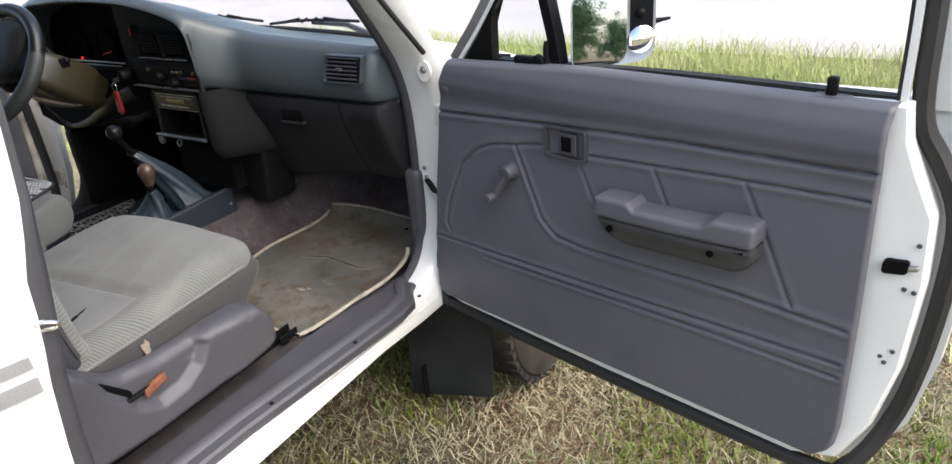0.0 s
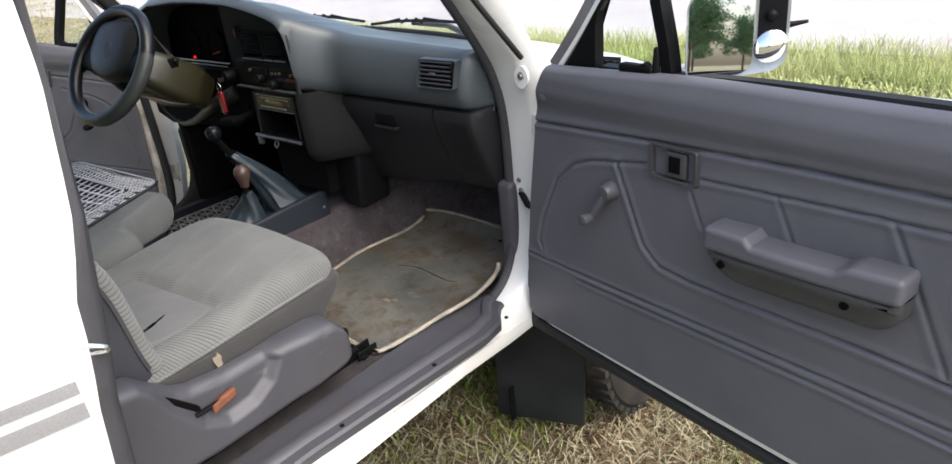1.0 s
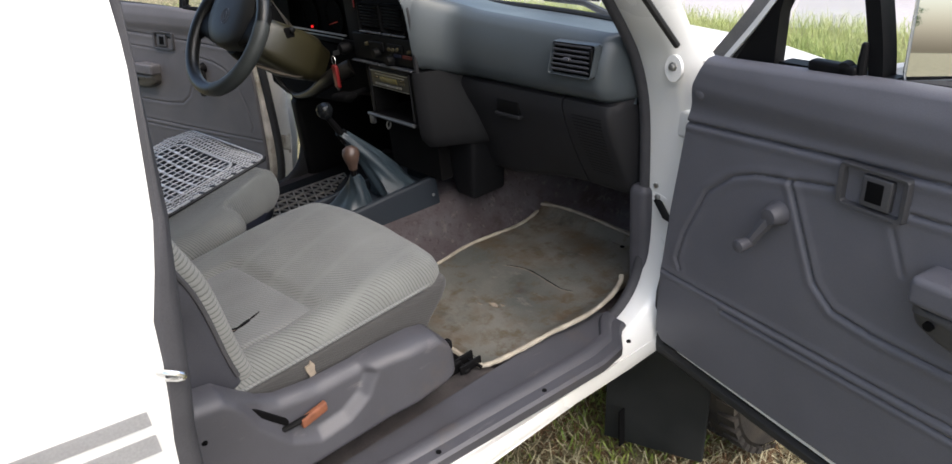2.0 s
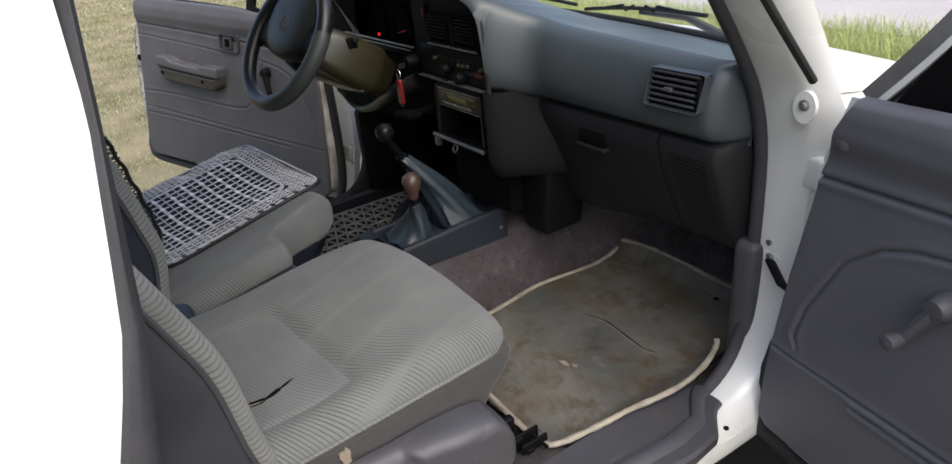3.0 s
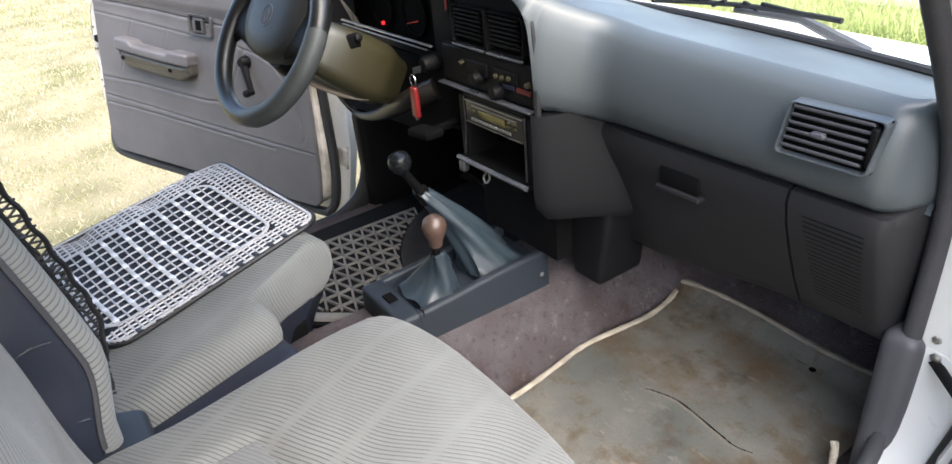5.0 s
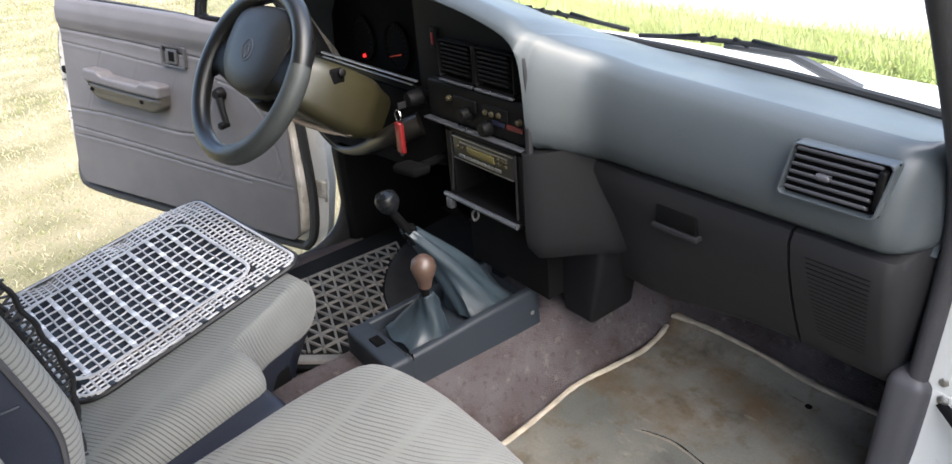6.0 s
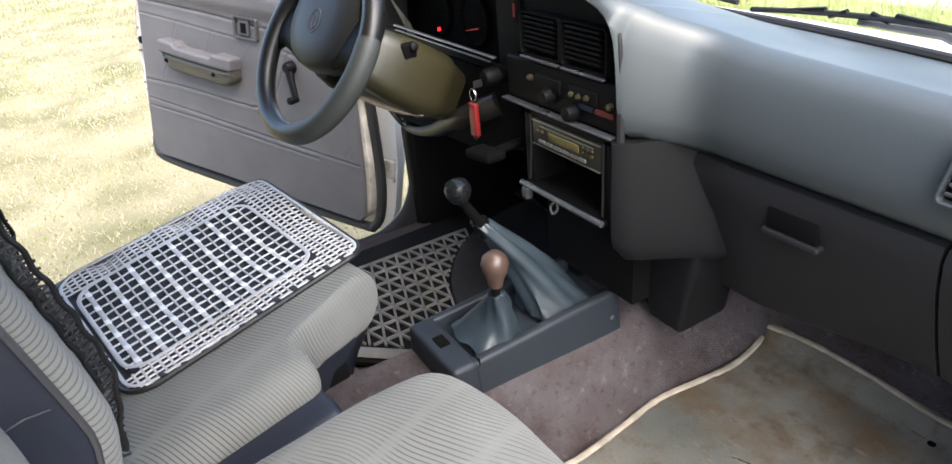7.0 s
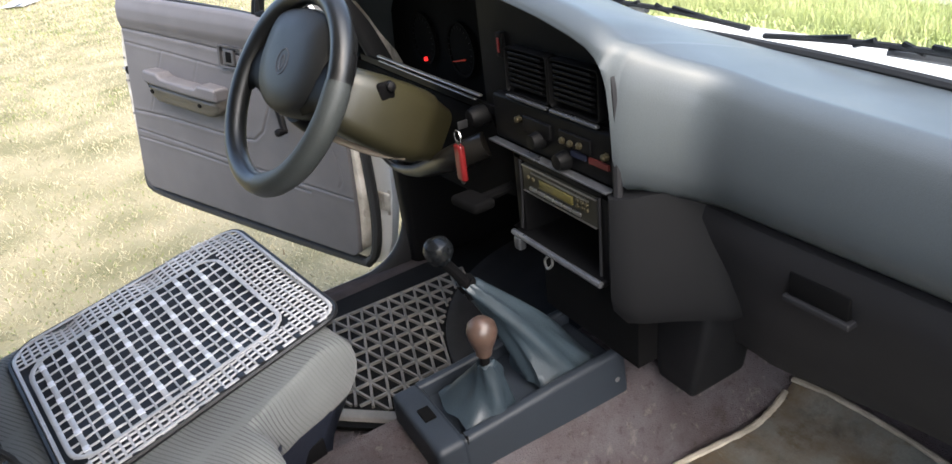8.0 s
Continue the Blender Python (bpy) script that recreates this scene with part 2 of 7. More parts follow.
# near black that also paints the shade inside holes, gaps and hollows
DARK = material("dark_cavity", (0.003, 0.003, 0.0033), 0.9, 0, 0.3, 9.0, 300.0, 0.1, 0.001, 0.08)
RAIL_GREY = material("weathered_rail", (0.16, 0.155, 0.15), 0.6, 0, 0.3, 9.0, 300.0, 0.3)
TYRE = material("muddy_tyre", (0.022, 0.02, 0.018), 0.85, 0, 0.4, 5.0, 200.0, 0.5, 0.002, 0.2, second=(0.055, 0.045, 0.034))
RUBBER = material("black_rubber", (0.013, 0.0135, 0.015), 0.75, 0, 0.4, 10.0, 350.0, 0.4, 0.001, 0.3)
FLAP = material("flap_rubber", (0.0065, 0.0080, 0.0085), 0.55, 0, 0.4, 7.0, 350.0, 0.3, 0.001, 0.3, second=(0.014, 0.015, 0.015))
SEAL = material("door_seal", (0.012, 0.012, 0.012), 0.6, 0, 0.3, 12.0, 300.0, 0.3)
OLIVE = material("column_plastic", (0.030, 0.027, 0.013), 0.36, 0, 0.25, 7.0, 500.0, 0.2, 0.0005, 0.5)
ARM_LOW = material("armrest_base", (0.060, 0.055, 0.047), 0.45, 0, 0.25, 10.0, 500.0, 0.2, 0.0005, 0.5)
CHROME = material("bright_metal", (0.75, 0.75, 0.74), 0.22, 1.0, 0.1, 12.0, 300.0, 0.05)
STEEL = material("dull_metal", (0.45, 0.44, 0.42), 0.45, 1.0, 0.3, 20.0, 300.0, 0.2)
CLOTH = fabric("seat_cloth", (0.148, 0.154, 0.148), (0.050, 0.052, 0.052), (-0.52, 0.85, 0.30), 0.0064, 0.5, ((0.95, 0.30, 0.0), 0.105))
KICK = material("kick_panel_plastic", (0.060, 0.059, 0.068), 0.5, 0, 0.2, 8.0, 700.0, 0.2, 0.0005, 0.4)
WIPER = material("wiper_metal", (0.035, 0.038, 0.045), 0.45, 0, 0.3, 20.0, 300.0, 0.2)
CLOTH_SIDE = fabric("seat_side_cloth", (0.050, 0.0495, 0.049), (0.043, 0.0425, 0.042), (0.0, 0.3, 1.0), 0.006)
CLOTH_BACK = fabric("backrest_cloth", (0.182, 0.187, 0.179), (0.085, 0.088, 0.085), (0.55, -0.15, 0.85), 0.0070, 0.5, ((1.0, 0.0, 0.1), 0.15))
CLOTH_FLAT = fabric("seat_insert_cloth", (0.152, 0.157, 0.155), (0.082, 0.084, 0.083), (-0.52, 0.85, 0.2), 0.0062, 0.5)
VINYL = material("seat_vinyl", (0.018, 0.022, 0.034), 0.36, 0, 0.2, 9.0, 420.0, 0.3, 0.0008, 0.4)
VINYL_GREY = material("seat_side_vinyl", (0.040, 0.041, 0.050), 0.5, 0, 0.15, 7.0, 420.0, 0.25, 0.0006, 0.35)
PIPING = material("seat_piping", (0.05, 0.05, 0.055), 0.6)
CARPET = material("carpet", (0.165, 0.150, 0.163), 1.0, 0, 0.4, 11.0, 420.0, 1.0, 0.004, 0.1, second=(0.12, 0.10, 0.105))
def stain(m, color, scale, lo, hi, amount, seed, stretch=(1, 1, 1)):
    """Blots of another colour with ragged edges."""
    nt = m.node_tree
    b = nt.nodes["Principled BSDF"]
    tc = [n for n in nt.nodes if n.type == "TEX_COORD"][0]
    mp = nt.nodes.new("ShaderNodeMapping")
    mp.inputs["Location"].default_value = (seed, seed * 0.7, 0)
    mp.inputs["Scale"].default_value = stretch
    n = nt.nodes.new("ShaderNodeTexNoise")
    n.inputs["Scale"].default_value, n.inputs["Detail"].default_value, n.inputs["Roughness"].default_value = scale, 7, 0.65
    nt.links.new(tc.outputs["Object"], mp.inputs["Vector"])
    nt.links.new(mp.outputs[0], n.inputs["Vector"])
    r = nt.nodes.new("ShaderNodeMapRange")
    r.inputs[1].default_value, r.inputs[2].default_value, r.inputs[4].default_value = lo, hi, amount
    nt.links.new(n.outputs["Fac"], r.inputs[0])
    mix = nt.nodes.new("ShaderNodeMix")
    mix.data_type = "RGBA"
    nt.links.new(r.outputs[0], mix.inputs[0])
    nt.links.new(b.inputs["Base Color"].links[0].from_socket, mix.inputs[6])
    mix.inputs[7].default_value = (*color, 1)
    nt.links.new(mix.outputs[2], b.inputs["Base Color"])


MAT = material("rubber_mat_worn", (0.262, 0.256, 0.228), 0.62, 0, 0.4, 4.5, 260.0, 0.35, 0.0012, 0.4, second=(0.135, 0.143, 0.132), rough_spread=0.15)
stain(MAT, (0.16, 0.10, 0.045), 6.0, 0.48, 0.68, 0.8, 3.0)
stain(MAT, (0.13, 0.085, 0.04), 19.0, 0.52, 0.66, 0.7, 11.0)
stain(MAT, (0.36, 0.34, 0.30), 16.0, 0.60, 0.72, 0.5, 8.0, (1, 2.5, 1))
stain(MAT, (0.07, 0.065, 0.06), 11.0, 0.58, 0.70, 0.55, 5.0)
stain(CARPET, (0.075, 0.055, 0.05), 9.0, 0.5, 0.68, 0.7, 2.0)
stain(CARPET, (0.30, 0.27, 0.25), 40.0, 0.58, 0.72, 0.6, 6.0)
stain(CARPET, (0.06, 0.045, 0.042), 60.0, 0.55, 0.7, 0.6, 9.0)
stain(PAINT, (0.50, 0.46, 0.40), 6.0, 0.60, 0.80, 0.35, 4.0)
stain(PLASTIC, (0.16, 0.15, 0.15), 30.0, 0.62, 0.72, 0.5, 1.0, (1, 0.25, 1))
stain(PLASTIC, (0.10, 0.075, 0.05), 8.0, 0.58, 0.75, 0.35, 7.0)
BINDING = material("cotton_binding", (0.37, 0.335, 0.275), 0.95, 0, 0.35, 25.0, 500.0, 0.8, 0.002, 0.1)
MAT_BLACK = material("driver_rubber_mat", (0.004, 0.0039, 0.0038), 0.75, 0, 0.3, 10.0, 250.0, 0.3, 0.001, 0.10)
MAT_RIB = material("driver_mat_rib", (0.135, 0.130, 0.122), 0.5, 0, 0.3, 16.0, 250.0, 0.3, 0.001, 0.4)
LEATHER = material("boot_leatherette", (0.026, 0.039, 0.050), 0.40, 0, 0.3, 15.0, 350.0, 0.5, 0.001, 0.5)
WOOD = material("knob_wood", (0.070, 0.044, 0.034), 0.35, 0, 0.4, 30.0, 300.0, 0.1, 0.0005, 0.5)
NET = material("net_plastic", (0.45, 0.44, 0.435), 0.3, 0, 0.25, 18.0, 400.0, 0.1, 0.0005, 0.6)
NET_GLINT = material("net_glint", (0.74, 0.74, 0.76), 0.25, 0, 0.15, 20.0)
NET_DARK = material("net_black", (0.012, 0.012, 0.013), 0.5, 0, 0.3, 20.0, 300.0, 0.2)
MIRROR = bpy.data.materials.new("mirror_glass")
MIRROR.use_nodes = True
MIRROR.node_tree.nodes["Principled BSDF"].inputs["Base Color"].default_value = (0.86, 0.89, 0.9, 1)
MIRROR.node_tree.nodes["Principled BSDF"].inputs["Metallic"].default_value = 1.0
MIRROR.node_tree.nodes["Principled BSDF"].inputs["Roughness"].default_value = 0.015
GLASS = glass("clear_glass")
DIM_GLASS = glass("dimming_glass", (0.25, 0.26, 0.25))
RED = material("red_plastic", (0.17, 0.012, 0.013), 0.35, 0, 0.2, 20.0)
RUST = material("rusty_lever", (0.19, 0.065, 0.03), 0.8, 0, 0.4, 60.0, 400.0, 0.5)
TAN = material("bare_foam", (0.27, 0.225, 0.175), 0.95, 0, 0.3, 40.0, 500.0, 0.6)
LCD = material("radio_display", (0.10, 0.085, 0.028), 0.25, 0, 0.2, 20.0, 300.0, 0.0)
RED_LIGHT = lamp_material("warning_light", (0.8, 0.02, 0.02), 0.45)
NEEDLE = lamp_material("needle_light", (0.4, 0.03, 0.01), 0.05)
BRASS = material("tarnished_knob", (0.085, 0.072, 0.042), 0.4, 0.6, 0.3, 30.0)
RADIO = material("radio_face", (0.022, 0.021, 0.015), 0.35, 0, 0.3, 20.0, 400.0, 0.1, 0.0005, 0.4)
DULL_RED = material("red_print", (0.085, 0.010, 0.008), 0.6)
BLUE_BAR = material("blue_print", (0.007, 0.010, 0.028), 0.6)
GRASS_GREEN = material("grass_blades", (0.10, 0.17, 0.020), 0.6, 0, 0.3, 2.2, 40.0, 0.0, second=(0.18, 0.20, 0.035))
GRASS_DRY = material("dry_grass_blades", (0.40, 0.35, 0.22), 0.7, 0, 0.3, 2.5, 40.0, 0.0, second=(0.25, 0.235, 0.14))
THATCH = material("dead_grass_thatch", (0.145, 0.078, 0.036), 0.9, 0, 0.4, 2.0, 40.0, 0.0, second=(0.055, 0.044, 0.022))
GRASS_TALL = material("tall_grass_blades", (0.32, 0.38, 0.125), 0.6, 0, 0.3, 1.0, 30.0, 0.0, second=(0.40, 0.41, 0.19))
LEAF = material("tree_leaves", (0.13, 0.22, 0.10), 0.6, 0, 0.4, 1.0, 8.0, 0.0)
BARK = material("tree_bark", (0.10, 0.075, 0.05), 0.9, 0, 0.4, 6.0, 40.0, 0.6, 0.02)
ROAD = material("pale_dirt", (0.33, 0.305, 0.30), 0.95, 0, 0.15, 0.6, 30.0, 0.2, 0.01, second=(0.38, 0.36, 0.355))
# dusty, streaked paint; the base is also lowered for shade on the driver side
JAMB_PAINT = material("dusty_shaded_jamb_paint", (0.56, 0.54, 0.49), 0.6, 0, 0.35, 14.0, 300.0, 0.2, second=(0.24, 0.22, 0.18))
stain(JAMB_PAINT, (0.10, 0.085, 0.065), 22.0, 0.52, 0.66, 0.8, 3.0, (1, 1, 0.4))


# ---------------------------------------------------------------- ground
def lawn_material():
    m = material("lawn_soil", (0.24, 0.21, 0.135), 0.95, 0, 0.3, 1.8, 60.0, 0.6, 0.02, 0.1, second=(0.115, 0.11, 0.058))
    return m


LAWN = lawn_material()


def sheet(name, x0, x1, y0, y1, z, mat, nx=8, ny=8, rough=0.0):
    bm = bm_new()
    rows = [[V(x0 + (x1 - x0) * i / nx, y0 + (y1 - y0) * j / ny, z + rough * noise.noise(V(i * 0.9, j * 0.9, z))) for i in range(nx + 1)] for j in range(ny + 1)]
    loft(bm, rows, False, False)
    return part(name, bm, mat)


ground = sheet("ground", -300, 300, -300, 300, 0.0, LAWN, 20, 20)
tagged(ground, "dry yellow-green lawn with bare soil patches", "ground", kind="structure")
road = sheet("road", -120, 120, 5.75, 30, 0.012, ROAD, 60, 12, 0.006)
tagged(road, "pale dusty dirt road beyond the grass verge", "road", kind="structure")


def blades(name, count, place, height, width, lean, mat, label):
    """Loose grass blades, each a bent three-sided leaf."""
    rng = np.random.default_rng(sum(map(ord, name)))
    verts, faces = [], []
    for i in range(count):
        p = place(rng)
        if p is None:
            continue
        x, y = p[:2]
        big = p[2] if len(p) > 2 else 1.0
        h = height * big * rng.uniform(0.45, 1.25)
        a = rng.uniform(0, 2 * math.pi)
        b = rng.uniform(0, 2 * math.pi)
        l = lean * rng.uniform(0.2, 1.0) * h
        w = width * big * rng.uniform(0.6, 1.3)
        dx, dy = math.cos(a) * w, math.sin(a) * w
        lx, ly = math.cos(b) * l, math.sin(b) * l
        k = len(verts)
        verts += [(x - dx, y - dy, 0), (x + dx, y + dy, 0), (x + 0.5 * lx + 0.6 * dx, y + 0.5 * ly + 0.6 * dy, h * 0.65), (x + 0.5 * lx - 0.6 * dx, y + 0.5 * ly - 0.6 * dy, h * 0.65), (x + lx, y + ly, h * (1 - 0.3 * lean))]
        faces += [(k, k + 1, k + 2, k + 3), (k + 3, k + 2, k + 4)]
    me = bpy.data.meshes.new(name)
    me.from_pydata(verts, [], faces)
    me.materials.append(mat)
    ob = new(name, me)
    return tagged(ob, label, "grass", kind="stuff")


def loose(rng, spread):
    """Now and then a wide stray, so that the lawn thins out at its rim."""
    return rng.normal(0, spread) if rng.uniform() < 0.35 else 0.0


def near_right(rng):
    return rng.uniform(0.1, 2.6) + loose(rng, 0.7), rng.uniform(-1.4, 2.6) + loose(rng, 0.7)


def patch(x, y, s, lim):
    return noise.noise(V(x * s, y * s, 3.3)) > lim


def right_green(rng):
    x, y = near_right(rng)
    return (x, y) if patch(x, y, 3.1, rng.uniform(-0.35, 0.3)) else None


def right_dry(rng):
    x, y = near_right(rng)
    return (x, y, 1.15) if not patch(x, y, 3.1, rng.uniform(-0.25, 0.35)) else None


def under_sill(rng):
    """Dead thatch, thickest beside the truck, where its dark colour also paints the sill's shade."""
    x, y = near_right(rng)
    return (x, y) if rng.uniform() < 1.15 - 0.5 * max(0.0, x - 0.7) else None


def left_lawn(rng):
    d = rng.uniform(0, 1) ** 1.7
    s = 29.0 * d
    return -0.85 - s, rng.uniform(-3.2 - 0.2 * s, 2.4 + 0.25 * s) + loose(rng, 0.8), 1.0 + 0.12 * s


def left_green(rng):
    x, y, s = left_lawn(rng)
    return (x, y, s) if patch(x, y, 0.9, rng.uniform(-0.35, 0.5)) else None


def verge(rng):
    x = rng.uniform(-9, 5.5)
    y = 4.6 + rng.uniform(0, 1) ** 1.3 * 1.25 + 0.25 * noise.noise(V(x, 0, 0))
    return x, y


def mid_grass(rng):
    return rng.uniform(-7, 5) + loose(rng, 1.2), rng.uniform(1.9, 5.0) + loose(rng, 0.5)


blades("green_grass", 60000, right_green, 0.056, 0.0026, 1.1, GRASS_GREEN, "short green lawn grass with dry stalks between")
blades("dry_grass", 42000, right_dry, 0.055, 0.0018, 2.1, GRASS_DRY, "straw-coloured dry cut grass lying on the lawn")
blades("dead_grass", 60000, under_sill, 0.034, 0.0034, 2.2, THATCH, "dark brown dead thatch under the lawn grass, denser to paint in the truck shade")
blades("lawn_grass", 130000, left_lawn, 0.022, 0.0019, 1.8, GRASS_DRY, "dry yellow mown grass beside the truck")
blades("lawn_green_grass", 90000, left_green, 0.020, 0.0018, 1.4, GRASS_GREEN, "faded green tufts in the mown lawn")
blades("tall_grass", 30000, verge, 0.23, 0.0024, 0.8, GRASS_TALL, "tall bright green grass along the road verge")
blades("verge_grass", 52000, mid_grass, 0.09, 0.008, 1.2, GRASS_TALL, "short green grass in front of the truck")


def tree(x, y, h, seed):
    rng = random.Random(seed)
    t = thing("tree", (x, y, 0), "broad green tree with a leafy uneven crown", "tree", "trees by the lawn")
    bm = bm_new()
    tube(bm, curve_points([V(x, y, 0), V(x + 0.1, y, h * 0.25), V(x, y + 0.15, h * 0.5), V(x + 0.1, y, h * 0.85)], 4), [0.22 - 0.17 * k / 12 for k in range(13)], 10)
    tips = []
    for k in range(9):
        a = rng.uniform(0, 6.28)
        z0 = h * rng.uniform(0.28, 0.7)
        r = h * rng.uniform(0.18, 0.32)
        e = V(x + r * math.cos(a), y + r * math.sin(a), z0 + h * rng.uniform(0.1, 0.25))
        tube(bm, [V(x, y, z0), (V(x, y, z0) + e) / 2 + V(0, 0, 0.15), e], [0.09, 0.06, 0.02], 6)
        tips.append(e)
    part("trunk", bm, BARK, t)
    verts, faces = [], []
    g = h / 6.0
    tips += [V(x, y, h * 0.9), V(x + 0.3, y, h * 0.75), V(x - 0.3, y + 0.3, h * 0.68)]
    for e in tips:
        for c in range(22):
            q = e + V(rng.gauss(0, 0.55), rng.gauss(0, 0.55), rng.gauss(0, 0.5)) * g
            for l in range(44):
                p = q + V(rng.gauss(0, 0.24), rng.gauss(0, 0.24), rng.gauss(0, 0.18)) * g
                d = V(rng.gauss(0, 1), rng.gauss(0, 1), rng.gauss(0, 0.6)).normalized() * 0.11 * g
                s = d.orthogonal().normalized() * 0.05 * g
                k = len(verts)
                verts += [p - d, p + s, p + d, p - s]
                faces.append((k, k + 1, k + 2, k + 3))
    me = bpy.data.meshes.new("crown")
    me.from_pydata([tuple(v) for v in verts], [], faces)
    me.materials.append(LEAF)
    ob = new("crown", me)
    attach(ob, t)


tree(38.0, -103.5, 11.5, 1)
tree(44.5, -120.0, 7.5, 2)
tree(31.5, -118.0, 6.5, 3)
tree(50.0, -112.0, 8.5, 4)

# ---------------------------------------------------------------- truck body
CX = -0.05          # the truck's middle line


def mirror_x(x):
    return 2 * CX - x


def far_side(p):
    """The driver's opening stands a little higher and further back than the near one."""
    return V(0.052 - p.x, p.y - 0.122, p.z + 0.010)


truck = thing("pickup_truck", (CX, 0, 0), "white pickup truck with open doors parked on a lawn", "truck")

APERTURE = [(-0.80, 0.598), (-0.4, 0.598), (-0.05, 0.598), (0.045, 0.608), (0.11, 0.655), (0.142, 0.74), (0.15, 0.89), (0.146, 1.07), (0.118, 1.18), (0.081, 1.249), (0.013, 1.347),
            (-0.10, 1.50), (-0.20, 1.62), (-0.27, 1.675), (-0.36, 1.695), (-0.6, 1.70), (-0.80, 1.69), (-0.86, 1.64), (-0.878, 1.5), (-0.888, 1.30), (-0.911, 1.15), (-0.938, 1.0), (-0.938, 0.80), (-0.922, 0.68), (-0.88, 0.615)]


def aperture_sweep(bm, section, flip=False):
    """A section of (x, outward) carried round the door opening."""
    pts = curve_points([V(0, y, z) for y, z in APERTURE], 4, True)
    rings, m = [], len(pts)
    for i, p in enumerate(pts):
        d = (pts[(i + 1) % m] - pts[i - 1]).normalized()
        nrm = V(0, d.z, -d.y)
        lean = max(0.0, p.z - 1.15) * (0.04 + 0.12 * smooth(0.0, -0.5, p.y))      # the cab narrows towards the roof
        slim = 0.55 - 0.33 * smooth(1.10, 1.2, p.z) * smooth(-0.5, -0.2, p.y)
        thin = lambda o: o if o < 0.03 else 0.03 + (o - 0.03) * slim
        tuck = 0.034 * (1 - smooth(0.62, 0.76, p.z))
        ring = [V(x - lean - tuck * smooth(0.785, 0.81, x), p.y + nrm.y * thin(o), p.z + nrm.z * thin(o)) for x, o in section]
        rings.append([far_side(q) for q in ring] if flip else ring)
    loft(bm, rings, True, False, True)


JAMB = [(0.752, 0.03), (0.757, 0.006), (0.764, 0.003), (0.80, 0.003), (0.832, 0.004), (0.848, 0.010), (0.860, 0.024), (0.868, 0.05), (0.872, 0.10), (0.76, 0.10)]
WELT = [(0.767, 0.002), (0.764, -0.006), (0.756, -0.009), (0.748, -0.008), (0.742, -0.003), (0.739, 0.010), (0.739, 0.05), (0.752, 0.05), (0.757, 0.012)]
FAR_JAMB = [(0.752, 0.03), (0.757, 0.006), (0.764, 0.003), (0.782, 0.004), (0.790, 0.012), (0.792, 0.10), (0.76, 0.10)]
for flip in (False, True):
    bm = bm_new()
    aperture_sweep(bm, FAR_JAMB if flip else JAMB, flip)
    part("door_frame", bm, JAMB_PAINT if flip else PAINT, truck, "white painted door frame with scuffs", 50)
    bm = bm_new()
    aperture_sweep(bm, WELT, flip)
    part("frame_trim", bm, PILLAR_TRIM if not flip else RUBBER, truck, "dark grey rubber-edged trim round the opening", 50)

# rockers under the sills
for s in (1, -1):
    bm = bm_new()
    prof = [(0.838, 0.560), (0.842, 0.540), (0.838, 0.522), (0.815, 0.506), (0.76, 0.502), (0.74, 0.54)]
    loft(bm, [[V(x, y, z + k) if s > 0 else far_side(V(x, y, z + k - 0.035)) for x, z in prof] for y, k in ((-1.9, 0.022), (-0.6, 0.022), (-0.2, 0.008), (0.0, -0.006), (0.2, -0.010))])
    part("rocker", bm, PAINT, truck)

# scuff plate with its ridge
bm = bm_new()
prof = [(0.843, 0.586), (0.845, 0.607), (0.838, 0.612), (0.815, 0.612), (0.808, 0.618), (0.795, 0.620), (0.785, 0.617), (0.778, 0.608), (0.755, 0.606), (0.70, 0.604), (0.69, 0.586)]
rows = [-0.83, -0.6, -0.3, -0.12, -0.05, -0.01, 0.015, 0.03]
taper = [-0.026 + 0.082 * max(0.0, y + 0.66) - 0.075 * smooth(-0.08, 0.03, y) for y in rows]
loft(bm, [[V(x + k * smooth(0.69, 0.76, x), y, z + 0.003 - 0.006 * smooth(-0.03, 0.03, y)) for x, z in prof] for y, k in zip(rows, taper)])
plate = part("scuff_plate", bm, PLASTIC, truck, "scuffed grey plastic sill plate")
for y in (-0.524, -0.27, -0.028):
    bm = bm_new()
    lathe(bm, (0.802 + 0.082 * max(0.0, y + 0.66), y, 0.614), (0, 0, 1), [(0, 0.0055), (0.0028, 0.005), (0.0032, 0.003)], 10)
    part("screw", bm, BLACK, plate)
bm = bm_new()
rows = []
for j in range(25):
    y = -0.86 + 0.58 * j / 24
    rows.append([V(x, y, 0.600 + 0.008 * smooth(0.70, 0.745, x) + 0.002 * noise.noise(V(x * 14, y * 6, 3))) for x in (0.62, 0.65, 0.68, 0.70, 0.72, 0.745)])
loft(bm, rows, False, False)
bmesh.ops.solidify(bm, geom=bm.faces[:], thickness=0.012)
part("sill_inner", bm, material("worn_sill_vinyl", (0.105, 0.094, 0.092), 0.6, 0, 0.4, 16.0, 260.0, 0.4, 0.001, 0.3, second=(0.055, 0.05, 0.054)), truck, "worn brownish vinyl beside the seat", 80)
# the driver's sill is covered by wrinkled carpet
bm = bm_new()
rows = []
for j in range(33):
    y = -0.80 + 0.84 * j / 32
    row = []
    for k in range(15):
        x = -0.705 + 0.115 * k / 14
        z = 0.617 - 0.008 * smooth(-0.64, -0.592, x) + 0.004 * math.sin(95 * (x + 0.7) + 2.0 * math.sin(5 * y)) * smooth(-0.70, -0.67, x) * (1 - smooth(-0.62, -0.60, x))
        row.append(V(x, y + 0.10 * (x + 0.65), z))
    rows.append(row)
loft(bm, rows, False, False)
bmesh.ops.solidify(bm, geom=bm.faces[:], thickness=0.02)
